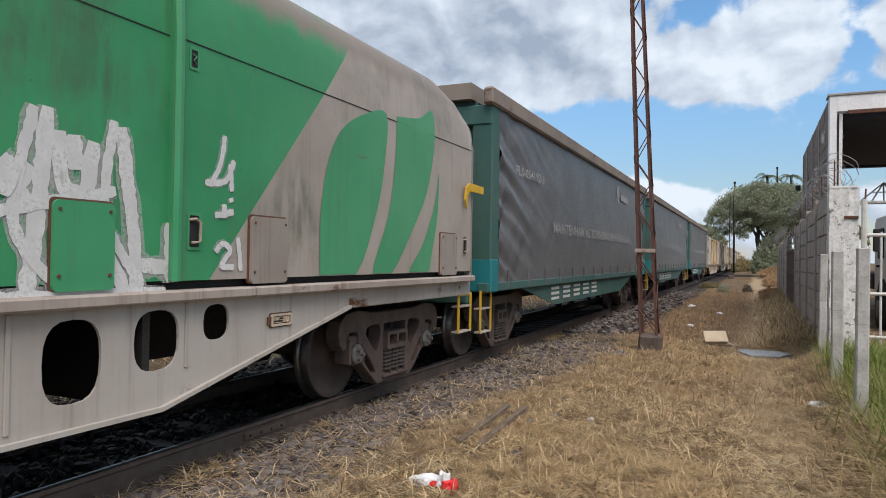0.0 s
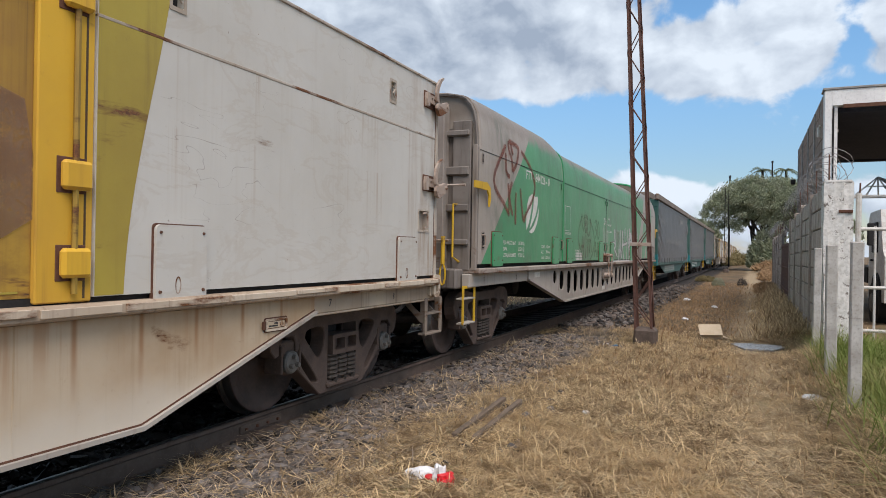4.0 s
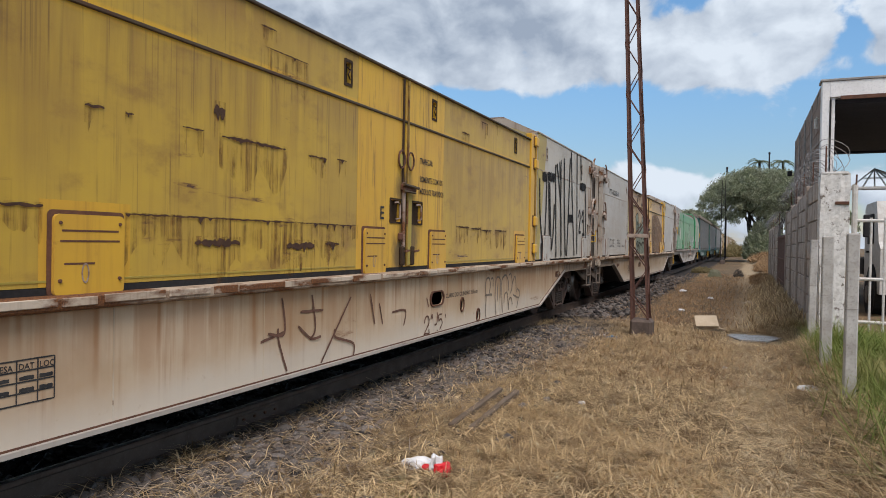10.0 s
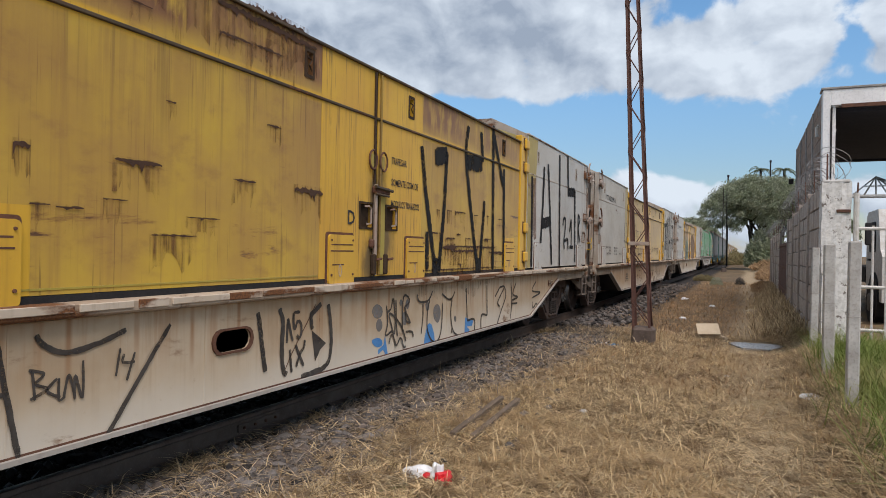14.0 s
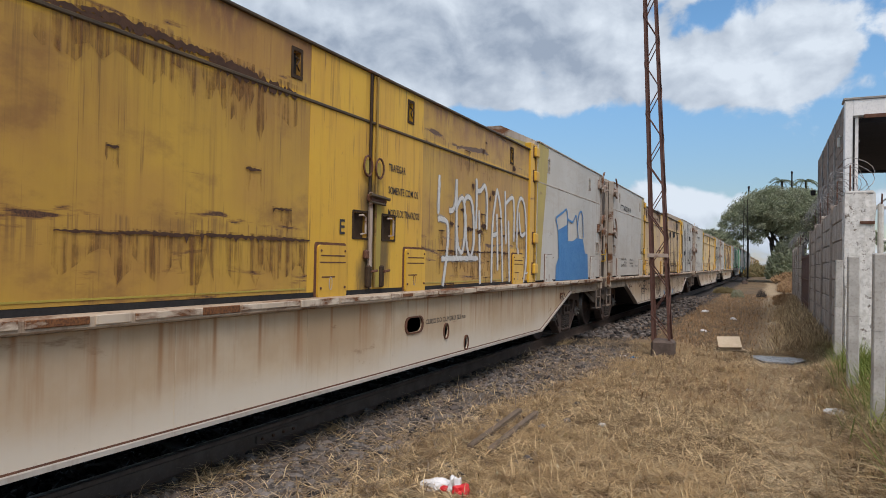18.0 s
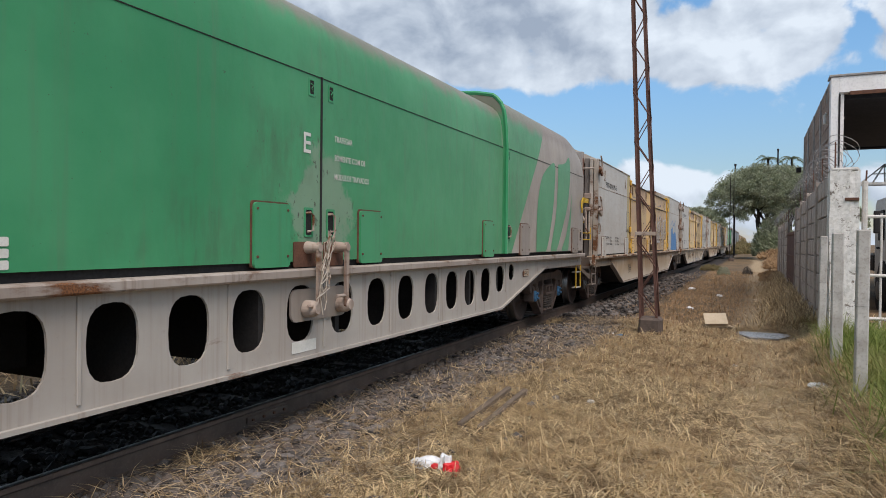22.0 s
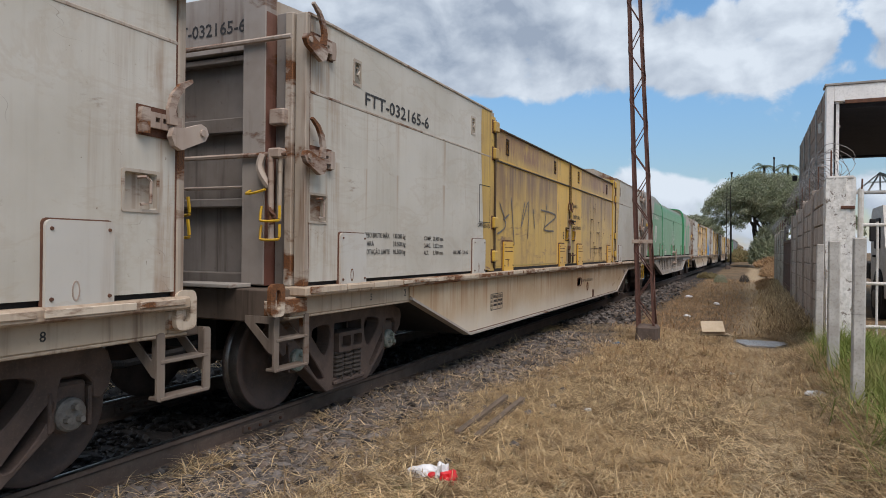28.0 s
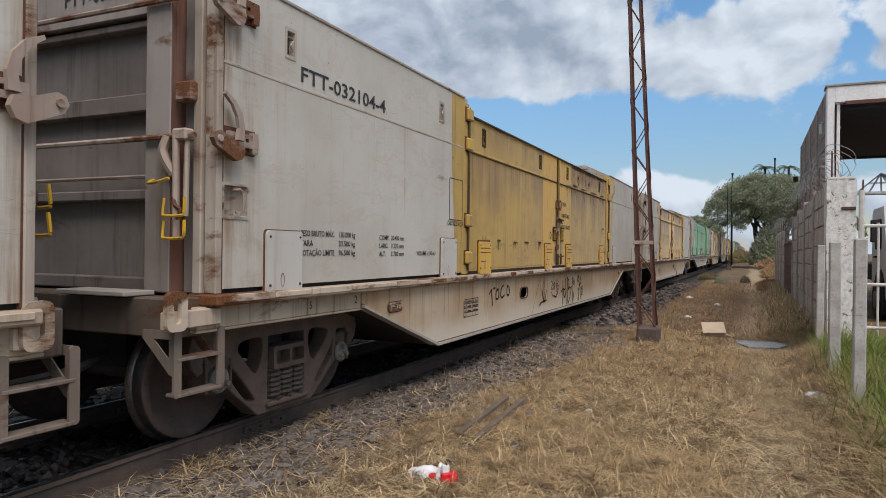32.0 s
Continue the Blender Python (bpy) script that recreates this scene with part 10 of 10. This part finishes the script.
spray(BOX["C"], "graffiti", [[(12.06, 1.11), (12.12, 0.65)], [(12.12, 0.65), (12.39, 0.64), (12.4, 0.47)], [(12.88, 1.12), (12.91, 0.66)], [(12.91, 0.66), (12.67, 0.68), (12.66, 0.47)], [(13.46, 1.06), (13.24, 0.92)], [(13.46, 1.06), (13.68, 1.05), (13.74, 0.89), (13.52, 0.67), (13.35, 0.48)], [(13.65, 1.03), (13.37, 0.83), (13.48, 0.75)], [(14.0, 1.11), (14.07, 0.78), (13.98, 0.5)], [(14.27, 1.1), (14.11, 0.92), (14.37, 0.85), (14.08, 0.82)], [(14.08, 0.76), (14.37, 0.75)], [(15.48, 1.08), (15.23, 0.92), (15.76, 0.86), (15.24, 0.79)], [(15.25, 0.72), (15.3, 0.6), (15.5, 0.67), (15.61, 0.57)]], 0.03, M["tag_dusk"], on_belly, "dark tag letters on the frame", 55)
spray(BOX["C"], "graffiti", [[(4.08, 1.12), (4.11, 1.05), (4.18, 1.0), (4.25, 0.97), (4.34, 0.98), (4.41, 1.03), (4.44, 1.11)], [(3.89, 1.11), (3.9, 1.08), (3.92, 1.04)]], 0.035, M["spray_brown"], on_belly, "rust-brown half ring", 56)
spray(BOX["C"], "graffiti", [[(4.72, 1.14), (4.62, 0.91), (4.56, 0.66), (4.52, 0.5)]], 0.06, M["tag_dusk"], on_belly, "broad dark strokes on the frame", 57)
spray(BOX["C"], "graffiti", [[(4.65, 0.88), (4.85, 0.89), (5.1, 0.87)], [(5.18, 0.87), (5.38, 0.86), (5.62, 0.83)], [(4.8, 1.05), (4.92, 1.11), (5.15, 1.13), (5.37, 1.1), (5.49, 1.03), (5.37, 0.99), (5.15, 0.96), (4.95, 0.98), (4.8, 1.05)], [(5.1, 0.99), (5.06, 1.06), (5.1, 1.11), (5.19, 1.1), (5.23, 1.03), (5.19, 0.97)], [(5.58, 1.13), (5.63, 0.86), (5.71, 0.48)], [(5.8, 1.13), (5.84, 1.07), (5.98, 1.01), (6.2, 1.04), (6.39, 1.1)], [(6.75, 1.1), (6.5, 0.78), (6.26, 0.46)]], 0.034, M["tag_dusk"], on_belly, "dark drawn eye and lines on the frame", 58)
spray(BOX["C"], "graffiti", [[(5.15, 1.1), (5.17, 0.93), (5.16, 0.8), (5.09, 0.73), (5.15, 0.61), (5.11, 0.48)]], 0.06, M["pink_run"], on_belly, "faint pink run of paint", 59)
spray(BOX["C"], "graffiti", [[(5.78, 0.94), (5.8, 0.77)], [(5.76, 0.94), (5.85, 0.91), (5.8, 0.86), (5.87, 0.82), (5.77, 0.78)], [(5.93, 0.87), (5.87, 0.81), (5.95, 0.76)], [(5.94, 0.87), (5.94, 0.75), (5.98, 0.76)], [(5.97, 0.75), (6.0, 0.88), (6.04, 0.75)], [(6.04, 0.73), (6.04, 0.87), (6.09, 0.73), (6.09, 0.95)], [(6.35, 0.99), (6.32, 0.82)], [(6.38, 0.95), (6.37, 0.9), (6.46, 0.89)], [(6.46, 0.95), (6.4, 0.78)]], 0.018, M["tag_dusk"], on_belly, "thin dark tag on the frame", 60)
spray(BOX["G"], "graffiti", [[(9.33, 1.01), (9.38, 0.99), (9.39, 0.94), (9.36, 0.91), (9.34, 0.9)], [(9.34, 0.74), (9.48, 0.72), (9.51, 0.75), (9.48, 0.77)], [(9.98, 1.04), (10.01, 0.81), (9.98, 0.62), (9.95, 0.51)], [(9.86, 0.8), (10.01, 0.85), (10.19, 0.84), (10.19, 0.96), (10.18, 1.07)], [(10.03, 0.82), (10.13, 0.67), (10.22, 0.76), (10.26, 0.83), (10.25, 0.72), (10.27, 0.6), (10.3, 0.52)], [(10.36, 1.08), (10.39, 0.83), (10.4, 0.69), (10.38, 0.56)], [(10.36, 1.08), (10.49, 0.99), (10.47, 0.89), (10.41, 0.81)], [(10.41, 0.8), (10.55, 0.87), (10.66, 0.81), (10.58, 0.66), (10.4, 0.52)], [(10.73, 0.82), (10.78, 0.9), (10.81, 1.07), (10.94, 0.88), (10.98, 1.03)], [(10.74, 0.88), (10.82, 0.76), (10.87, 0.52), (10.89, 0.6), (10.95, 0.76)]], 0.032, M["spray_black"], on_belly, "black tags on the frame", 61)
spray(BOX["G"], "graffiti", [[(9.49, 1.07), (9.48, 0.85), (9.51, 0.84)], [(9.56, 1.05), (9.64, 1.01)], [(9.53, 0.95), (9.67, 0.93), (9.68, 0.9), (9.52, 0.79)]], 0.035, M["tag_grey"], on_belly, "half rubbed-out tag", 62)
spray(BOX["G"], "graffiti", [[(11.29, 0.97), (11.31, 1.06), (11.38, 1.07), (11.4, 0.99), (11.34, 0.95), (11.29, 0.97)], [(11.61, 1.06), (11.51, 1.02), (11.63, 0.97), (11.61, 0.9), (11.51, 0.92)], [(11.46, 0.94), (11.47, 0.83)], [(11.4, 0.87), (11.5, 0.88)], [(11.3, 0.78), (11.46, 0.79)], [(11.37, 0.78), (11.39, 0.55)], [(11.29, 0.57), (11.39, 0.55)], [(11.59, 0.55), (11.61, 0.83), (11.67, 0.76), (11.74, 0.85), (11.76, 0.65), (11.65, 0.65), (11.67, 0.74)]], 0.03, M["spray_black"], on_belly, "black tags on the frame", 63)
spray(BOX["G"], "graffiti", [[(5.69, 0.98), (5.78, 1.05)], [(5.78, 1.06), (5.8, 0.95), (5.84, 0.8)], [(5.86, 1.06), (5.95, 1.06)], [(5.98, 0.9), (5.98, 1.0), (6.07, 1.04), (6.1, 0.97), (6.07, 0.9), (5.98, 0.89)], [(6.33, 1.09), (6.24, 1.06), (6.18, 0.96), (6.24, 0.9), (6.36, 0.94)], [(6.53, 1.09), (6.47, 1.01), (6.48, 0.94), (6.56, 0.92), (6.6, 0.99), (6.55, 1.07)], [(8.6, 1.1), (8.61, 0.68)], [(8.45, 0.92), (8.62, 0.68), (8.76, 0.89)], [(8.31, 0.63), (8.43, 0.68), (8.77, 0.7)]], 0.032, M["spray_black"], on_belly, "black tags on the frame", 64)
spray(BOX["G"], "graffiti", [[(8.34, 1.11), (8.1, 0.84), (7.85, 0.49)]], 0.012, M["spray_brown"], on_belly, "thin scratched line", 65)
spray(BOX["G"], "graffiti", [[(9.09, 1.03), (9.17, 1.04), (9.2, 0.98), (9.1, 0.9), (9.22, 0.89)], [(9.29, 1.0), (9.25, 0.94), (9.3, 0.87), (9.35, 0.93), (9.3, 1.0)], [(9.11, 0.84), (9.24, 0.75), (9.39, 0.76)], [(9.6, 0.98), (9.5, 0.98), (9.51, 0.91), (9.6, 0.86), (9.56, 0.78), (9.49, 0.77)]], 0.024, M["tag_dusk"], on_belly, "black tags on the frame", 66)


def motions():
    """The train rolls past: wagons by the second, wheels by the eighth of a turn or so."""
    for w, rear in WAGONS:
        walk(w, [(t, pose(0, rear + s, 0)) for t, s in enumerate(RUN)])
    steps = [i * 0.1 for i in range(321)]
    gone = [float(np.interp(t, range(33), RUN)) for t in steps]
    for o in WHEELSETS:
        x, y, z = o.location
        walk(o, [(t, Matrix.Translation((x, y, z)) @ Matrix.Rotation(-s / WHEEL_R, 4, "X")) for t, s in zip(steps, gone)])


motions()
